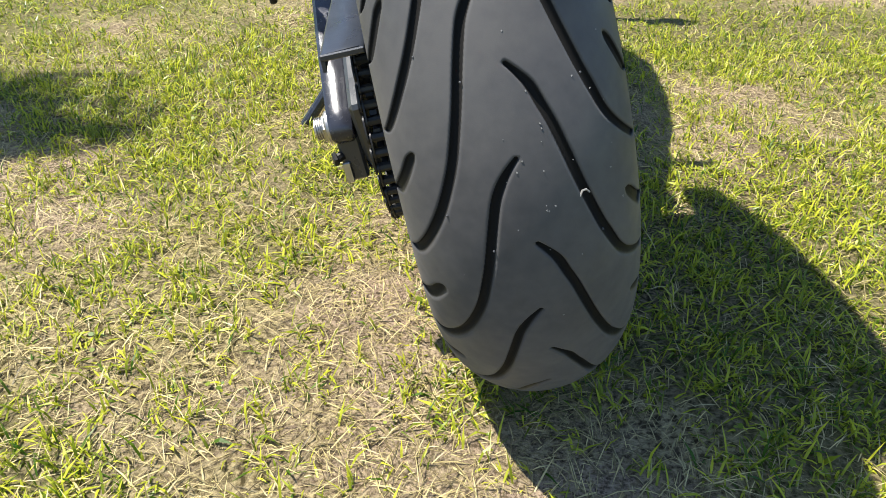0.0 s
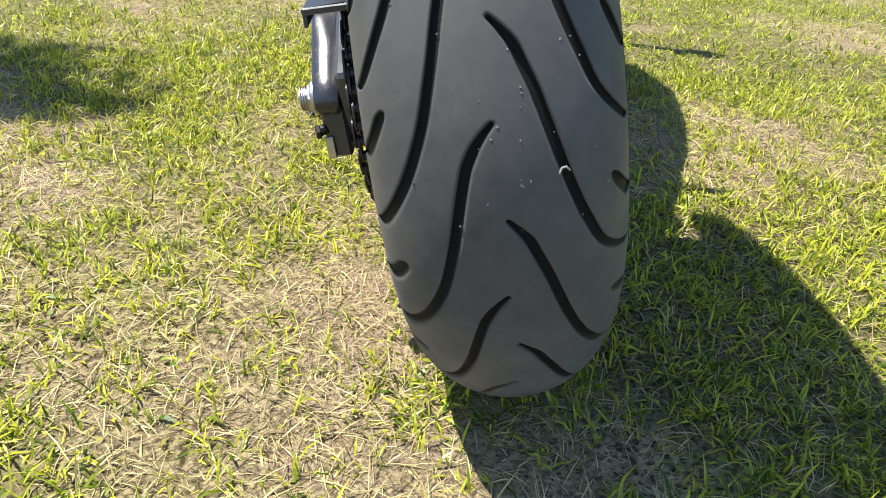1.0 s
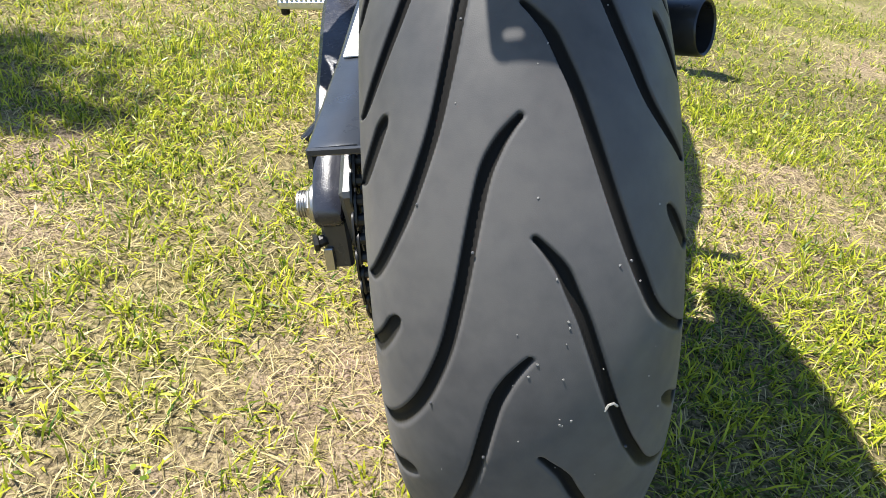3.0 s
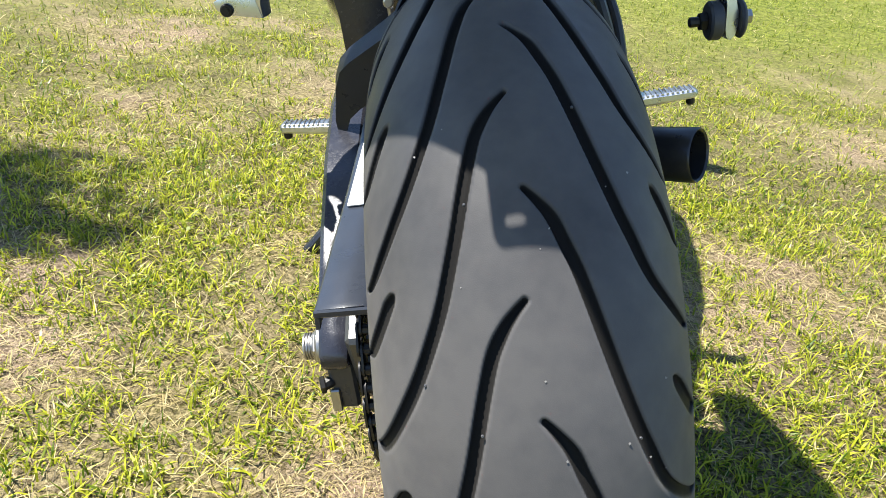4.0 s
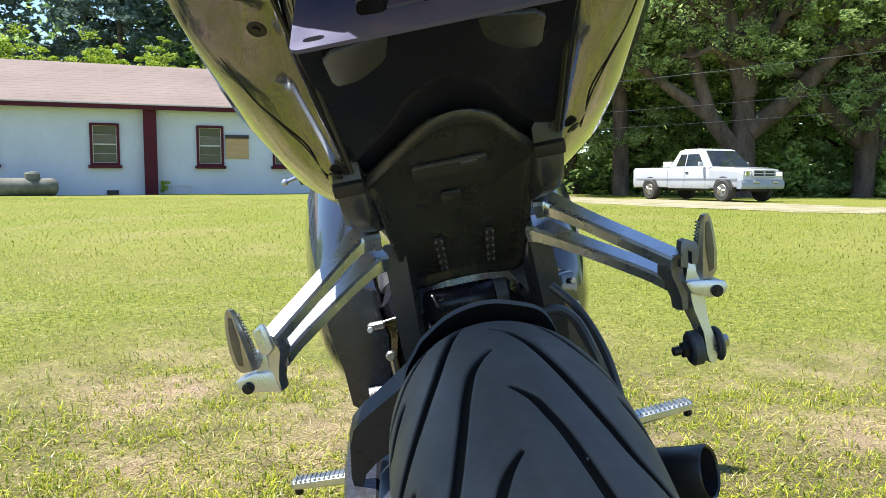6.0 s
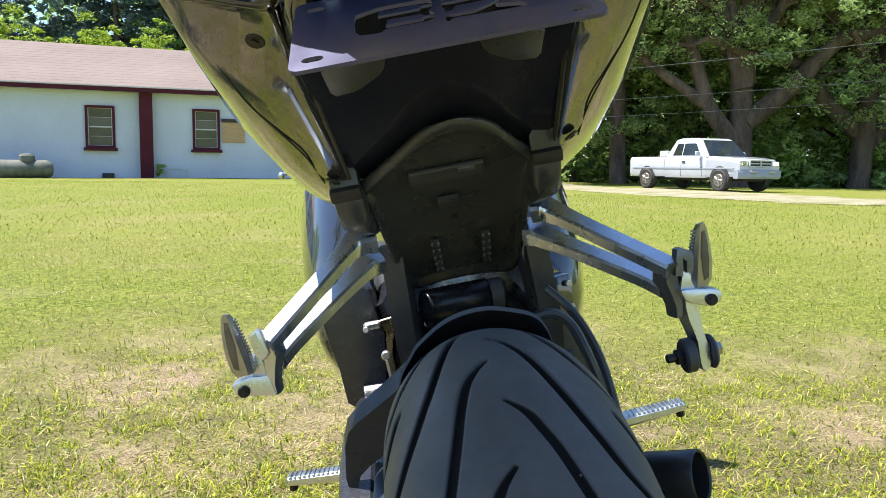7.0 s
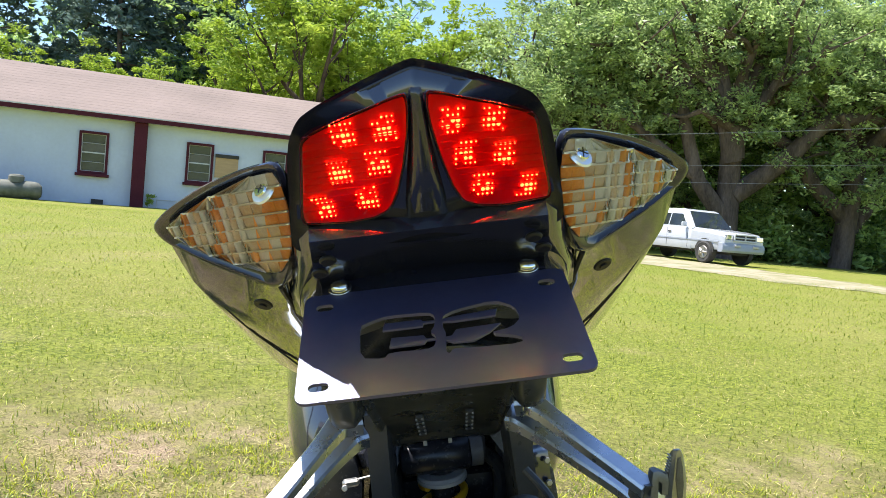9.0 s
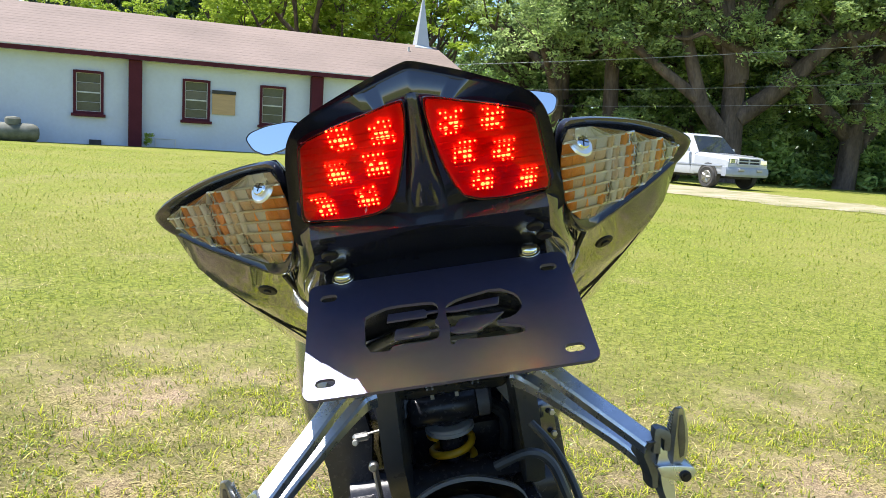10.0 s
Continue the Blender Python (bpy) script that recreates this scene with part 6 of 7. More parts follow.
def build_pegs():
    for s in (1, -1):
        br = new("passenger_peg_bracket")
        br.parent = bike
        tagged(br, "cast aluminium passenger footrest bracket" + (" with exhaust hanger" if s > 0 else ""))
        face = (0, -0.45, 0.89)
        up = smooth_path([(s * (0.0925 if s > 0 else 0.083), 0.220, 0.7005), (s * 0.102, 0.216, 0.7000), (s * 0.1135, 0.206, 0.6945), (s * 0.150, 0.158, 0.6665), (s * 0.182, 0.116, 0.6425), (s * 0.197, 0.096, 0.6310)], 4)
        lo = smooth_path([(s * (0.0885 if s > 0 else 0.084), 0.261, 0.6722), (s * 0.0985, 0.254, 0.6700), (s * 0.111, 0.238, 0.6620), (s * 0.150, 0.186, 0.6385), (s * 0.182, 0.143, 0.6190), (s * 0.196, 0.120, 0.6080)], 4)
        for name, way in (("upper_arm", up), ("lower_arm", lo)):
            bm = bmesh.new()
            n = len(way)
            bar(bm, way, [0.031 - 0.011 * step(4, 11, k) for k in range(n)], [0.0215 - 0.0060 * step(4, 11, k) for k in range(n)], face, 0.16)
            part(name, bm, M_ALU, br, "", 40)
            # dark strip along the arm's lower flank, its shade put into the colour
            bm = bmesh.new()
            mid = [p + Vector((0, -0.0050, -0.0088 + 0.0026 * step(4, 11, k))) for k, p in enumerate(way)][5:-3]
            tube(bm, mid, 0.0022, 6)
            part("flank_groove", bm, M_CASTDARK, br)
        # the arms meet in a rib that drops to the clevis
        bm = bmesh.new()
        loft(bm, [[(s * (x + dx), y + dy, z) for dx, dy in ((-w, 0.010), (-w, -0.004), (-w * 0.4, -0.012), (w * 0.6, -0.012), (w, -0.004), (w, 0.010))] for x, y, z, w in ((0.1960, 0.098, 0.6375, 0.006), (0.1940, 0.106, 0.6280, 0.0105), (0.1945, 0.110, 0.6180, 0.0115), (0.1975, 0.112, 0.6050, 0.0085), (0.1995, 0.113, 0.5920, 0.0065), (0.1985, 0.114, 0.5810, 0.0050))])
        # the right web and hook take the casting with painted shade
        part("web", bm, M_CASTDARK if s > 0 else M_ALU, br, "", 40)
        # clevis that holds the peg
        bm = bmesh.new()
        if s > 0:
            slab(bm, rounded([(x, 0.088, z) for x, z in ((0.1989, 0.6095), (0.2040, 0.6105), (0.2170, 0.6090), (0.2357, 0.6050), (0.2390, 0.5996), (0.2351, 0.5922), (0.2228, 0.5901), (0.2030, 0.5985))], 0.2, 1), (0, 0.026, 0), 0.0016)
            slab(bm, [(x, 0.094, z) for x, z in ((0.2005, 0.6080), (0.2170, 0.6080), (0.2135, 0.6270), (0.2060, 0.6275))], (0, 0.012, 0), 0.0012)
        else:
            slab(bm, [(-x, 0.100, z) for x, z in ((0.2372, 0.5979), (0.2322, 0.6000), (0.2175, 0.6032), (0.2012, 0.6005), (0.1965, 0.5805), (0.2291, 0.5865), (0.2356, 0.5908))], (0, 0.026, 0), 0.0014)
            slab(bm, [(-x, 0.104, z) for x, z in ((0.2177, 0.6225), (0.1998, 0.6225), (0.2010, 0.6000), (0.2165, 0.6010))], (0, 0.012, 0), 0.0014)
        part("clevis", bm, M_ALU, br, "", 40)
        bm = bmesh.new()
        pv, zv, yv = (0.2265, 0.5905, 0.100) if s < 0 else (0.2270, 0.5965, 0.088)
        disc(bm, (s * pv, yv, zv), (0, -1, 0), 0.0058, 0.003, 16, 0.001)
        disc(bm, (s * pv, yv - 0.003, zv), (0, -1, 0), 0.0030, 0.0012, 6)
        part("pivot_bolt", bm, M_CHAIN, br, "dark pivot bolt")
        # heel hook
        bm = bmesh.new()
        if s > 0:
            hook = [(0.1965, 0.6250), (0.1990, 0.6400), (0.2013, 0.6496), (0.2062, 0.6507), (0.2157, 0.6455), (0.2167, 0.6392), (0.2140, 0.6250), (0.2075, 0.6262), (0.2092, 0.6370), (0.2062, 0.6400), (0.2040, 0.6230)]
            slab(bm, [(x, 0.088, z) for x, z in hook], (0, 0.014, 0), 0.0012)
        else:
            slab(bm, [(-x, 0.080, z) for x, z in ((0.2078, 0.6450), (0.1989, 0.6512), (0.1960, 0.6500), (0.1915, 0.6270), (0.1980, 0.6210), (0.2045, 0.6250))], (0, 0.012, -0.002), 0.0014)
            slab(bm, [(-x, 0.0792, z) for x, z in ((0.2050, 0.6440), (0.2000, 0.6475), (0.1960, 0.6300), (0.2010, 0.6280))], (0, 0.0006, 0))
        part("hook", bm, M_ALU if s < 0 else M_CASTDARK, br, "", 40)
        # folded peg: a tapering blade, toothed on its inner edge; a dark sheet paints its hollow's shade
        peg = new("passenger_peg")
        peg.parent = bike
        tagged(peg, "folded-up aluminium passenger peg with toothed edge")
        base, tip = (Vector((0.2225, 0.088, 0.6080)), Vector((0.2215, 0.066, 0.6715))) if s < 0 else (Vector((0.2230, 0.092, 0.6090)), Vector((0.2255, 0.078, 0.6720)))
        rings = []
        for f, wi, wo, dep in ((0.0, 0.0105, 0.0050, 0.018), (0.10, 0.0110, 0.0090, 0.019), (0.35, 0.0095, 0.0100, 0.018), (0.65, 0.0070, 0.0082, 0.015), (0.90, 0.0050, 0.0050, 0.011), (0.98, 0.0034, 0.0030, 0.008), (1.0, 0.0012, 0.0010, 0.005)):
            c = base.lerp(tip, f)
            rings.append([(s * (c.x - wi), c.y + 0.004, c.z), (s * (c.x - wi * 0.55), c.y, c.z), (s * (c.x + wo * 0.6), c.y, c.z), (s * (c.x + wo), c.y + 0.003, c.z), (s * (c.x + wo), c.y + dep, c.z), (s * (c.x - wi), c.y + dep, c.z)])
        bm = bmesh.new()
        loft(bm, rings)
        part("blade", bm, M_PEG, peg, "", 30)
        bm = bmesh.new()
        for k in range(17):
            f = 0.08 + 0.80 * k / 16
            c = base.lerp(tip, f)
            w = 0.0112 - 0.0052 * step(0.3, 0.95, f)
            box(bm, (s * (c.x - w), c.y + 0.009, c.z), (0.0018, 0.008, 0.0016), (0, s * 24, 0), 0.0004)
        part("teeth", bm, M_PEG, peg)
        bm = bmesh.new()
        slab(bm, [(s * (base.lerp(tip, f).x + o), base.lerp(tip, f).y - 0.0004, base.lerp(tip, f).z) for f, o in ((0.10, 0.0005), (0.14, 0.0048), (0.40, 0.0056), (0.70, 0.0040), (0.88, 0.0016), (0.86, -0.0014), (0.50, -0.0024))], (0, -0.0006, 0), 0.0002)
        part("pad", bm, M_PEGFACE, peg, "grey sheet with the recess's shade in its colour")
    # exhaust hanger below the right bracket
    bm = bmesh.new()
    rows = ((0.6000, 0.1990, 0.2050, 0.2200), (0.5894, 0.2000, 0.2050, 0.2193), (0.5795, 0.2015, 0.2060, 0.2190), (0.5650, 0.2060, 0.2095, 0.2195), (0.5552, 0.2085, 0.2115, 0.2215), (0.5485, 0.2090, 0.2115, 0.2235), (0.5350, 0.2090, 0.2115, 0.2235), (0.5284, 0.2105, 0.2125, 0.2215), (0.5252, 0.2130, 0.2145, 0.2185))
    loft(bm, [[(xl, 0.116, z), (xl, 0.112, z), (xm, 0.097, z), (xr - 0.001, 0.0985, z), (xr, 0.101, z), (xr, 0.114, z)] for z, xl, xm, xr in rows])
    hang = part("exhaust_hanger", bm, M_ALU, bike, "cast exhaust hanger with rubber bush", 40)
    bm = bmesh.new()
    disc(bm, (0.1970, 0.106, 0.5415), (1, 0, 0), 0.0172, 0.012, 22, 0.002)
    disc(bm, (0.2235, 0.106, 0.5415), (1, 0, 0), 0.0172, 0.005, 22, 0.002)
    part("bush", bm, M_RUBBER, hang, "black rubber bush")
    bm = bmesh.new()
    disc(bm, (0.2285, 0.106, 0.5425), (1, 0, 0), 0.010, 0.0025, 18, 0.001)
    disc(bm, (0.2305, 0.106, 0.5425), (1, 0, 0), 0.007, 0.0055, 6, 0.001)
    part("bush_bolt", bm, M_STEEL, hang)
    bm = bmesh.new()
    disc(bm, (0.1810, 0.106, 0.5415), (1, 0, 0), 0.0046, 0.016, 10, 0.001)
    disc(bm, (0.1900, 0.106, 0.5415), (1, 0, 0), 0.0085, 0.007, 6, 0.001)
    part("bush_nut", bm, M_CHAIN, hang)
    # rider pegs
    for s, x1 in ((-1, 0.303), (1, 0.269)):
        peg = new("rider_peg")
        peg.parent = bike
        tagged(peg, "ridged aluminium rider footpeg")
        bm = bmesh.new()
        bar(bm, [(s * (x1 - 0.10), 0.42, 0.382), (s * (x1 - 0.07), 0.42, 0.384), (s * (x1 - 0.004), 0.42, 0.389), (s * x1, 0.42, 0.390)], [0.026, 0.026, 0.024, 0.014], [0.018, 0.016, 0.012, 0.006])
        part("bar", bm, M_ALU, peg, "", 40)
        for k in range(12):
            bm = bmesh.new()
            box(bm, (s * (x1 - 0.008 - 0.0066 * k), 0.42, 0.3945 - 0.0004 * k), (0.0036, 0.024, 0.004), (0, 0, 0), 0.0008)
            part("ridge", bm, M_ALU, peg)
        bm = bmesh.new()
        disc(bm, (s * (x1 - 0.008), 0.42, 0.372), (0, 0, 1), 0.006, 0.012, 10, 0.002)
        part("feeler", bm, M_CHAIN, peg)


def rounded2(sec):
    return [(p.x, p.y) for p in rounded([Vector((a, b, 0)) for a, b in sec], 0.28, 1)]


def build_drive():
    """Exhaust, shock, frame and the front of the cycle."""
    ex = new("exhaust")
    ex.parent = bike
    tagged(ex, "short black exhaust outlet")
    a, d = Vector((0.070, 0.215, 0.400)), Vector((0.80, -0.56, 0.10)).normalized()
    bm = bmesh.new()
    s1 = d.orthogonal().normalized()
    s2 = d.cross(s1)
    ln = 0.152

    def circ(r, h):
        return [a + d * (ln - h) + (s1 * math.cos(t) + s2 * math.sin(t)) * r for t in (2 * math.pi * k / 28 for k in range(28))]
    loft(bm, [circ(0.028, ln), circ(0.028, 0.02), circ(0.0285, 0.0), circ(0.027, -0.002), circ(0.0250, 0.0), circ(0.0245, 0.06)], True, False)
    part("outlet", bm, M_EXH, ex, "black outlet pipe", 40)
    bm = bmesh.new()
    disc(bm, a + d * (ln - 0.06), d, 0.0246, 0.001, 24)
    part("bore", bm, M_BLACKOUT, ex, "sooty bore")
    bm = bmesh.new()
    tube(bm, smooth_path([(0.07, 0.215, 0.40), (0.08, 0.30, 0.36), (0.06, 0.45, 0.28), (0.0, 0.62, 0.20)], 5), 0.032, 14)
    part("pipe", bm, M_EXH, ex)

    shock = new("rear_shock")
    shock.parent = bike
    tagged(shock, "rear shock with a yellow spring")
    tilt = Vector((0, 0.10, -1)).normalized()
    top = Vector((-0.0150, 0.432, 0.5660))
    bm = bmesh.new()
    q1 = tilt.orthogonal().normalized()
    q2 = tilt.cross(q1)
    pts = []
    for k in range(121):
        t = k / 120
        ang = 2 * math.pi * 5.5 * t
        pts.append(top + tilt * (0.012 + 0.15 * t) + (q1 * math.cos(ang) + q2 * math.sin(ang)) * 0.030)
    tube(bm, pts, 0.0058, 8)
    part("spring", bm, M_YELLOW, shock, "yellow coil spring", 60)
    bm = bmesh.new()
    for k, (r, h) in enumerate(((0.036, 0.004), (0.034, -0.001))):
        disc(bm, top + tilt * h, tilt, r, 0.006, 24, 0.001)
    part("preload_collar", bm, M_SASH, shock, "notched aluminium collar", 30)
    bm = bmesh.new()
    tube(bm, [top - tilt * 0.004, top - tilt * 0.012], 0.022, 18)
    tube(bm, [top + tilt * 0.01, top + tilt * 0.2], 0.018, 14)
    part("damper", bm, M_POWDER, shock)
    bm = bmesh.new()
    tube(bm, [(-0.068, 0.412, 0.5960), (-0.064, 0.412, 0.5960), (0.024, 0.418, 0.5955), (0.028, 0.418, 0.5955)], [0.020, 0.024, 0.024, 0.022], 28)
    part("reservoir", bm, M_POWDER, shock, "black remote reservoir", 40)
    bm = bmesh.new()
    tube(bm, [(0.028, 0.418, 0.5955), (0.045, 0.419, 0.5955), (0.049, 0.419, 0.5950)], [0.0215, 0.0215, 0.017], 24)
    part("reservoir_cap", bm, M_CAPGREY, shock, "dull grey end cap", 40)
    bm = bmesh.new()
    tube(bm, smooth_path([(0.044, 0.425, 0.590), (0.060, 0.430, 0.575), (0.068, 0.44, 0.55), (0.064, 0.45, 0.51)], 4), 0.010, 10)
    part("hose", bm, M_PLASTIC, shock, "black rubber hose")
    bm = bmesh.new()
    tube(bm, smooth_path([(0.035, 0.21, 0.585), (0.075, 0.20, 0.60), (0.098, 0.20, 0.585), (0.110, 0.19, 0.55), (0.122, 0.19, 0.50)], 5), 0.006, 8)
    part("hose", bm, M_PLASTIC, shock, "black rubber hose")
    bm = bmesh.new()
    tube(bm, smooth_path([(0.085, 0.24, 0.62), (0.108, 0.22, 0.59), (0.125, 0.20, 0.54), (0.13, 0.18, 0.48)], 5), 0.005, 8)
    part("hose", bm, M_PLASTIC, shock, "black rubber hose")

    frame_top = bmesh.new()
    for s in (1, -1):
        bar(frame_top, smooth_path([(s * 0.085, 0.40, 0.62), (s * 0.125, 0.52, 0.58), (s * 0.135, 0.62, 0.50), (s * 0.12, 0.66, 0.38)], 3), [0.05] * 10, [0.07] * 10, (0, 1, 0.2))
    part("main_frame", frame_top, M_POWDER, bike, "black main frame", 40)
    for s in (1, -1):
        if s < 0:
            bm = bmesh.new()
            box(bm, (-0.131, 0.33, 0.600), (0.022, 0.012, 0.010), (0, 0, 12), 0.003)
            disc(bm, (-0.138, 0.322, 0.597), (0, -1, 0.2), 0.0042, 0.006, 10, 0.001)
            tube(bm, [(-0.13, 0.33, 0.602), (-0.104, 0.335, 0.604)], 0.0018, 6)
            part("shift_linkage", bm, M_STEEL, bike, "small bright shift linkage")
            bm = bmesh.new()
            disc(bm, (-0.120, 0.33, 0.560), (0, -1, 0), 0.0065, 0.012, 12, 0.002)
            tube(bm, [(-0.120, 0.335, 0.552), (-0.119, 0.345, 0.500)], 0.004, 8)
            part("linkage_rod", bm, M_STEEL, bike)
        else:
            bm = bmesh.new()
            box(bm, (0.102, 0.30, 0.600), (0.034, 0.03, 0.050), (0, 0, 10), 0.004, 2)
            part("master_cylinder", bm, M_PAINT, bike, "dark brake master cylinder")
            for z in (0.586, 0.614):
                bm = bmesh.new()
                disc(bm, (0.116, 0.284, z), (0.2, -1, 0), 0.0042, 0.005, 6, 0.0008)
                part("cylinder_bolt", bm, M_STEEL, bike)
        bm = bmesh.new()
        if s < 0:
            slab(bm, [(-0.1750, 0.40, 0.6600), (-0.2050, 0.40, 0.6040), (-0.2020, 0.40, 0.5710), (-0.1950, 0.40, 0.5340), (-0.1930, 0.40, 0.4860), (-0.1430, 0.40, 0.4460), (-0.1240, 0.40, 0.5710), (-0.1340, 0.40, 0.6360)], (0, 0.03, 0), 0.004)
        else:
            slab(bm, [(0.100, 0.40, 0.60), (0.140, 0.40, 0.56), (0.146, 0.40, 0.46), (0.142, 0.40, 0.38), (0.12, 0.40, 0.33), (0.095, 0.40, 0.36)], (0, 0.03, 0), 0.004)
        part("heel_plate", bm, M_POWDER, bike, "black heel plate", 40)
        # side fairing of the engine bay, seen beyond the rear
        bm = bmesh.new()
        loft(bm, [[(s * x - (0.017 if s < 0 else 0.046), y, z) for x, z in rounded2(sec)] for y, sec in (
            (0.436, [(0.112, 0.60), (0.124, 0.60), (0.138, 0.595), (0.150, 0.585), (0.158, 0.57), (0.156, 0.555), (0.146, 0.54), (0.122, 0.53), (0.110, 0.56)]),
            (0.468, [(0.116, 0.69), (0.140, 0.685), (0.165, 0.665), (0.190, 0.635), (0.203, 0.60), (0.202, 0.55), (0.180, 0.52), (0.135, 0.50), (0.112, 0.60)]),
            (0.53, [(0.118, 0.77), (0.148, 0.76), (0.182, 0.725), (0.210, 0.675), (0.224, 0.62), (0.220, 0.54), (0.192, 0.49), (0.135, 0.47), (0.114, 0.65)]),
            (0.60, [(0.120, 0.83), (0.160, 0.82), (0.196, 0.775), (0.228, 0.70), (0.240, 0.61), (0.232, 0.52), (0.200, 0.46), (0.135, 0.43), (0.116, 0.70)]),
            (0.75, [(0.13, 0.88), (0.18, 0.86), (0.225, 0.80), (0.255, 0.71), (0.262, 0.60), (0.245, 0.46), (0.20, 0.36), (0.13, 0.32), (0.12, 0.75)]),
            (0.95, [(0.13, 0.93), (0.18, 0.91), (0.235, 0.84), (0.268, 0.73), (0.268, 0.58), (0.235, 0.40), (0.17, 0.26), (0.12, 0.26), (0.11, 0.8)]),
            (1.15, [(0.09, 0.98), (0.13, 0.96), (0.17, 0.89), (0.205, 0.77), (0.205, 0.60), (0.18, 0.42), (0.13, 0.30), (0.09, 0.32), (0.08, 0.85)]))])
        part("engine_fairing", bm, M_PAINT, bike, "gloss black side fairing", 45)
        # mirrors
        mir = new("mirror")
        mir.parent = bike
        tagged(mir, "black fairing mirror reflecting the sky")
        if s < 0:
            face = [(-0.419, 1.041), (-0.407, 1.055), (-0.363, 1.067), (-0.307, 1.07), (-0.279, 1.063), (-0.293, 1.028), (-0.322, 1.003), (-0.372, 0.993), (-0.404, 1.01)]
        else:
            face = [(0.353, 1.031), (0.343, 1.047), (0.304, 1.059), (0.248, 1.068), (0.215, 1.066), (0.229, 1.023), (0.258, 0.998), (0.308, 0.989), (0.341, 1.002)]
        face = rounded([Vector((x, 1.28, z)) for x, z in face], 0.22, 2)
        cx = sum(p.x for p in face) / len(face)
        cz = sum(p.z for p in face) / len(face)
        bm = bmesh.new()
        slab(bm, [(cx + (p.x - cx) * 0.955, 1.28 + 0.16 * (p.z - cz), cz + (p.z - cz) * 0.93) for p in face], (0, 0.002, 0))
        part("glass", bm, M_MIRROR, mir, "mirror glass")
        bm = bmesh.new()
        loft(bm, [[(cx + (p.x - cx) * k, 1.28 + 0.16 * (p.z - cz) + dy, cz + (p.z - cz) * k) for p in face] for k, dy in ((0.95, 0.0025), (1.0, -0.002), (1.03, 0.006), (0.95, 0.03), (0.6, 0.05), (0.2, 0.058))])
        part("shell", bm, M_PLASTIC, mir, "black mirror shell", 50)
        bm = bmesh.new()
        tube(bm, [(s * 0.29 - 0.02, 1.31, 1.02), (s * 0.23 - 0.02, 1.33, 0.985), (s * 0.15, 1.34, 0.95)], [0.014, 0.014, 0.02], 10)
        part("stalk", bm, M_PLASTIC, mir)
    bm = bmesh.new()
    rings = []
    for y, w, z0, z1 in ((0.34, 0.07, 0.70, 0.93), (0.45, 0.11, 0.66, 0.93), (0.60, 0.135, 0.66, 0.96), (0.80, 0.14, 0.66, 0.98), (0.95, 0.10, 0.68, 0.96)):
        rings.append([(w * math.cos(t), y, (z0 + z1) / 2 + (z1 - z0) / 2 * math.sin(t)) for t in (2 * math.pi * k / 20 for k in range(20))])
    loft(bm, rings)
    part("fuel_tank", bm, M_PAINT, bike, "gloss black fuel tank", 60)
    bm = bmesh.new()
    box(bm, (0, 0.68, 0.42), (0.26, 0.36, 0.30), (8, 0, 0), 0.03, 2)
    part("engine_block", bm, M_POWDER, bike, "dark engine block")
    # front wheel
    fw = new("front_wheel")
    fw.parent = bike
    bm = bmesh.new()
    rings = []
    for k in range(48):
        t = 2 * math.pi * k / 48
        rings.append([(0.060 * math.cos(p), 1.425 + (0.255 + 0.05 * math.sin(p)) * math.sin(t), 0.285 + (0.255 + 0.05 * math.sin(p)) * math.cos(t)) for p in (2 * math.pi * j / 12 for j in range(12))])
    loft(bm, rings + [rings[0]], True, False)
    bmesh.ops.remove_doubles(bm, verts=bm.verts, dist=1e-6)
    part("tyre", bm, M_RUBBER, fw, "", 60)
    bm = bmesh.new()
    for s in (1, -1):
        tube(bm, [(s * 0.10, 1.41, 0.29), (s * 0.10, 1.18, 0.88)], 0.026, 12)
    part("fork", bm, M_POWDER, bike, "black front fork legs")
    # left handlebar end with its lever
    bar_end = new("handlebar")
    bar_end.parent = bike
    tagged(bar_end, "left handlebar with black grip")
    bm = bmesh.new()
    tube(bm, [(-0.300, 1.0, 0.826), (-0.290, 1.002, 0.829), (-0.20, 1.03, 0.86), (-0.10, 1.08, 0.88)], [0.013, 0.0165, 0.0165, 0.014], 14)
    part("grip", bm, M_RUBBER, bar_end, "black rubber grip")
    bm = bmesh.new()
    tube(bm, [(-0.334, 1.03, 0.826), (-0.30, 1.04, 0.834), (-0.20, 1.06, 0.862), (-0.14, 1.07, 0.875)], [0.0045, 0.0045, 0.006, 0.008], 8)
    loft(bm, [[(-0.334 + 0.0075 * math.cos(q), 1.03 + 0.0075 * math.sin(q) * math.cos(a), 0.826 + 0.0075 * math.sin(q) * math.sin(a)) for a in (2 * math.pi * k / 10 for k in range(10))] for q in (math.pi * (j + 0.5) / 8 for j in range(8))])
    part("clutch_lever", bm, M_ALU, bar_end, "bright ball-ended lever")
    # side stand
    bm = bmesh.new()
    tube(bm, smooth_path([(-0.13, 0.64, 0.30), (-0.25, 0.625, 0.19), (-0.352, 0.608, 0.096)], 4), [0.013] * 5 + [0.011] * 4, 10)
    st = part("side_stand", bm, M_POWDER, bike, "black side stand, folded down")
    bm = bmesh.new()
    box(bm, (-0.356, 0.605, 0.083), (0.034, 0.026, 0.008), (0, 24, 0), 0.003)
    part("stand_foot", bm, M_RUBBER, st)


build_wheel()
build_chain()
build_swingarm()
build_tail()
build_under()
build_plate()
build_pegs()
build_drive()

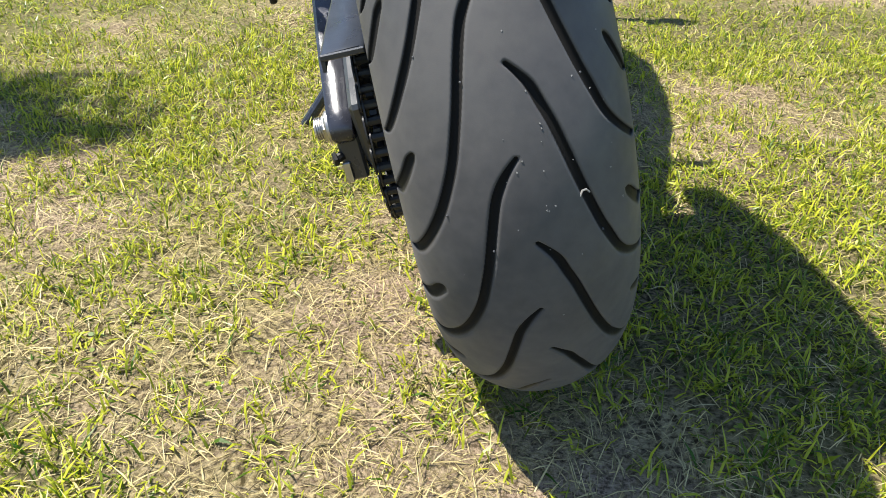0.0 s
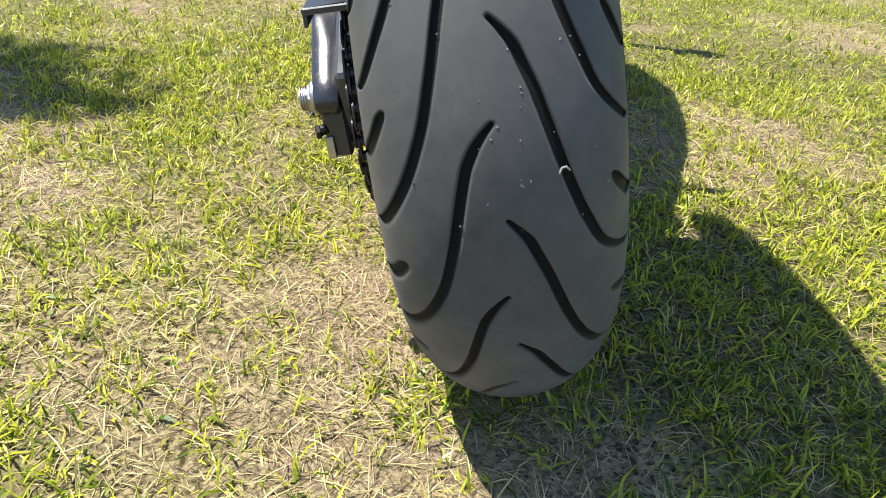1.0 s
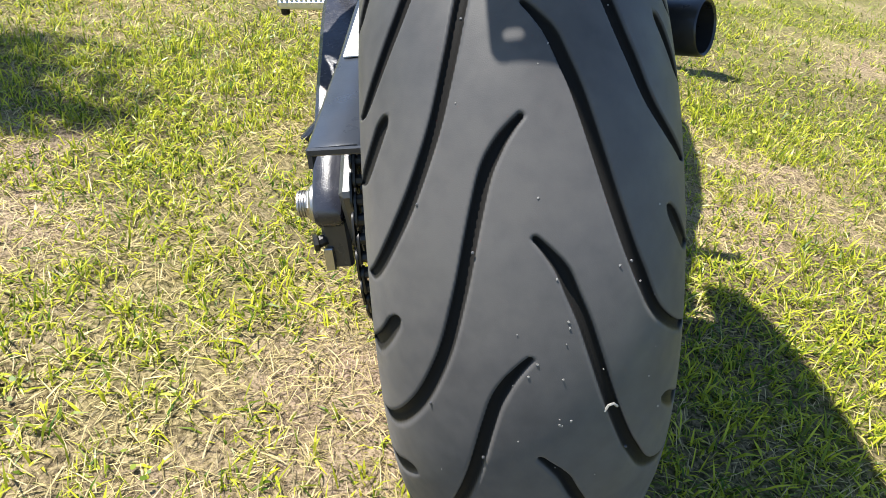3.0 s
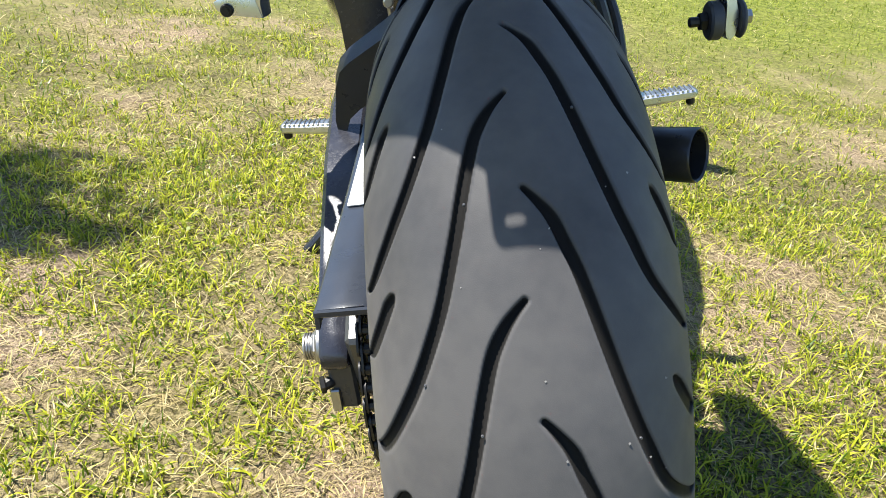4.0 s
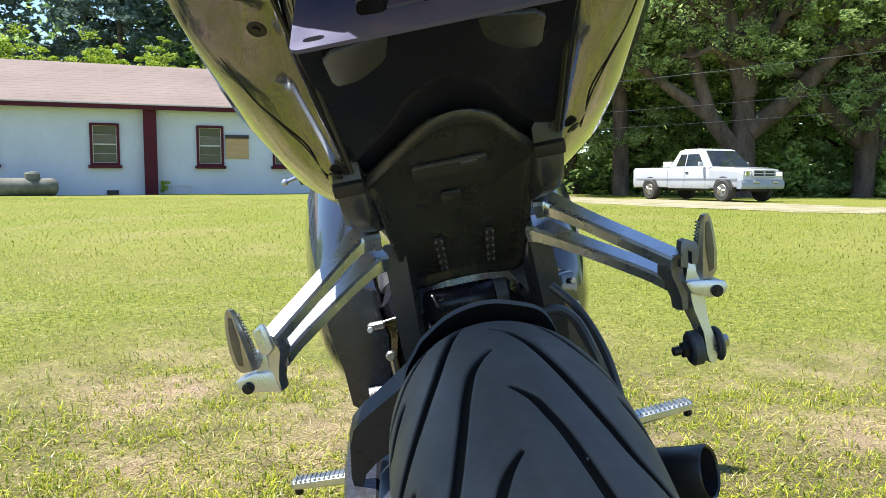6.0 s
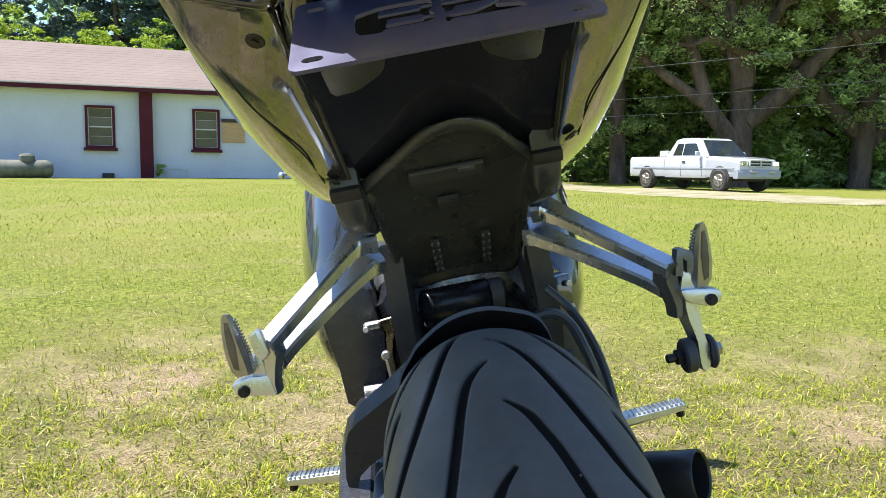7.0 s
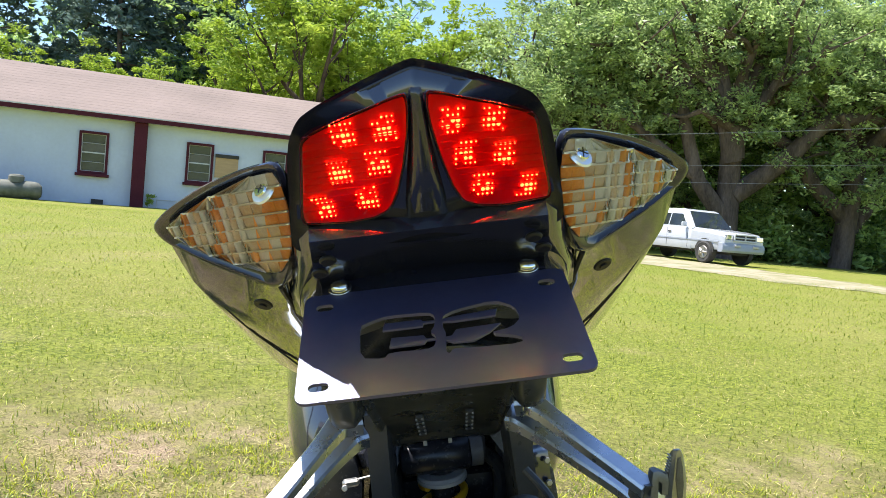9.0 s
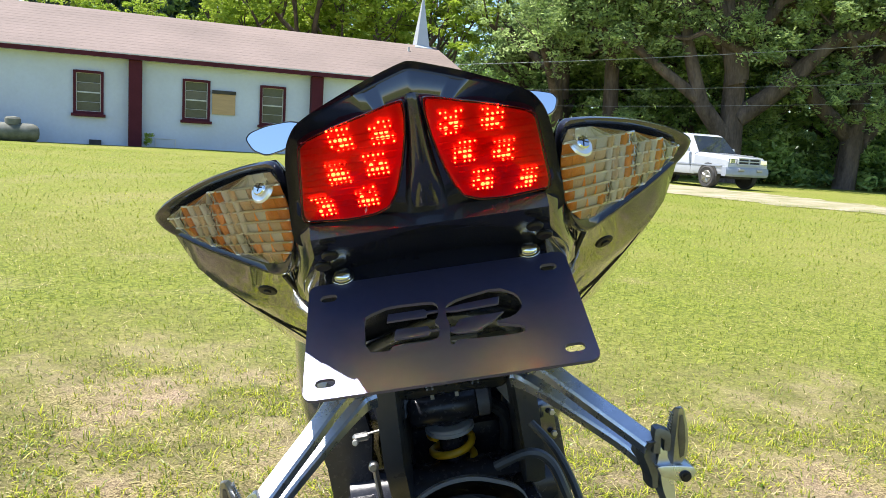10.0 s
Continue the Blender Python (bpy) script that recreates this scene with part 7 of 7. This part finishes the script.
# ---- grass ----
def blades(rng, base, length, width, lean, curl):
    """Tapered bent blades. base (n, 3); returns verts, faces, counts."""
    n = len(base)
    yaw = rng.random(n) * 2 * math.pi
    d = np.stack([np.cos(yaw), np.sin(yaw), np.zeros(n)], axis=1)
    s = np.stack([-np.sin(yaw), np.cos(yaw), np.zeros(n)], axis=1)
    z = np.array([0, 0, 1.0])
    p1 = base + (d * np.sin(lean)[:, None] + z * np.cos(lean)[:, None]) * (length * 0.5)[:, None]
    l2 = np.minimum(lean + curl, 2.0)
    p2 = p1 + (d * np.sin(l2)[:, None] + z * np.cos(l2)[:, None]) * (length * 0.5)[:, None]
    p2[:, 2] = np.maximum(p2[:, 2], base[:, 2] + 0.002)
    w = width[:, None]
    tw = s + z * rng.normal(size=(n, 1)) * 0.35
    v = np.stack([base - s * w * 0.4, base + s * w * 0.4, p1 - tw * w * 0.5, p1 + tw * w * 0.5, p2], axis=1).reshape(-1, 3)
    i = np.arange(n)[:, None] * 5
    f = np.concatenate([i, i + 1, i + 3, i + 2, i + 2, i + 3, i + 4], axis=1).ravel()
    return v, f, np.tile([4, 3], n)


def scatter(rng, n, x0, x1, y0, y1, keep):
    """Points on the lawn, thinned by the cover there."""
    pts = []
    xs, ys, ks = rng.uniform(x0, x1, n), rng.uniform(y0, y1, n), rng.random(n)
    for x, y, k in zip(xs, ys, ks):
        if k < keep(x, y):
            pts.append((x, y, gz(x, y) - 0.002))
    return np.array(pts)


def turf(name, label, mat, rng, pts, lo, hi, w0, w1, lean0, lean1, curl):
    n = len(pts)
    ln = lo + (hi - lo) * rng.random(n) ** 1.4
    v, f, c = blades(rng, pts, ln, rng.uniform(w0, w1, n), rng.uniform(lean0, lean1, n), rng.uniform(0.1, curl, n))
    tagged(new(name, raw_mesh(name, v, f, c, [mat])), label, "grass", kind="stuff")


def tuft(pts, rng, k, r):
    q = np.repeat(pts, k, axis=0)
    q[:, :2] += rng.normal(size=(len(q), 2)) * r
    return q


def build_grass():
    rng = np.random.default_rng(8)

    def inside(x, y, x0, x1, y0, y1, soft):
        return step(0, soft, x - x0) * step(0, soft, x1 - x) * step(0, soft, y - y0) * step(0, soft, y1 - y)

    def cover(zone, soft, dry, k=1.0, hole=None, thin=0.9):
        def keep(x, y):
            v = (0.35 + 0.55 * bare(x, y)) if dry else (1 - thin * bare(x, y))
            v *= k * inside(x, y, *zone, soft)
            if hole:
                v *= 1 - inside(x, y, *hole, soft)
            return v
        return keep

    def patch(n, zone, soft, dry, each, spread, *shape, k=1.0, hole=None, thin=0.9, green=M_GRASS):
        pts = tuft(scatter(rng, n, *zone, cover(zone, soft, dry, k, hole, thin)), rng, each, spread)
        if dry:
            turf("dry_thatch", "dry straw-coloured grass lying on the soil", M_STRAW, rng, pts, *shape)
        else:
            turf("green_grass", "short green lawn blades", green, rng, pts, *shape)
    near = (-1.7, 1.9, -0.1, 3.4)
    close = (-1.2, 1.4, 0.1, 2.1)
    patch(12500, close, 0.25, False, 9, 0.009, 0.008, 0.040, 0.0013, 0.0034, 0.2, 1.4, 0.9)
    patch(12000, near, 0.5, False, 8, 0.011, 0.012, 0.044, 0.0014, 0.0034, 0.3, 1.4, 0.9, thin=0.85)
    patch(25000, close, 0.25, True, 6, 0.018, 0.010, 0.050, 0.0006, 0.0013, 0.95, 1.57, 0.35)
    patch(18000, near, 0.5, True, 4, 0.018, 0.012, 0.06, 0.0009, 0.0020, 1.05, 1.56, 0.4)
    mid = (-6.0, 5.3, 1.5, 8.0)
    patch(56000, mid, 0.6, False, 2, 0.03, 0.014, 0.042, 0.0020, 0.0046, 0.25, 1.3, 0.8, thin=0.45, green=M_TURF)
    patch(26000, mid, 0.6, True, 2, 0.03, 0.02, 0.06, 0.0014, 0.0030, 1.0, 1.5, 0.3)
    around = (-5.0, 5.0, -4.5, 3.2)
    patch(7000, around, 1.2, False, 3, 0.02, 0.02, 0.055, 0.003, 0.006, 0.3, 1.3, 0.8, hole=near)
    far = (-16, 12, 7.2, 22)
    patch(56000, far, 1.0, False, 1, 0.04, 0.022, 0.055, 0.007, 0.013, 0.25, 1.1, 0.7, thin=0.4, green=M_TURF)
    # broad weed leaves
    pts = tuft(scatter(rng, 300, *near, lambda x, y: 0.7), rng, 4, 0.012)
    pts[:, 2] += rng.uniform(0.008, 0.03, len(pts))
    n = len(pts)
    nrm = rng.normal(size=(n, 3)) * 0.35 + np.array([0, 0, 1])
    nrm /= np.linalg.norm(nrm, axis=1)[:, None]
    a = np.cross(nrm, rng.normal(size=(n, 3)))
    a /= np.linalg.norm(a, axis=1)[:, None]
    b = np.cross(nrm, a)
    s = rng.uniform(0.0018, 0.0042, (n, 1))
    ang = [2 * math.pi * k / 6 for k in range(6)]
    v = np.stack([pts + (a * math.cos(t) * 1.25 + b * math.sin(t)) * s for t in ang], axis=1).reshape(-1, 3)
    f = (np.arange(n)[:, None] * 6 + np.arange(6)).ravel()
    tagged(new("lawn_weeds", raw_mesh("lawn_weeds", v, f, [6] * n, [M_CLOVER])), "small round yellow-green weed leaves", "weeds", kind="stuff")


build_grass()
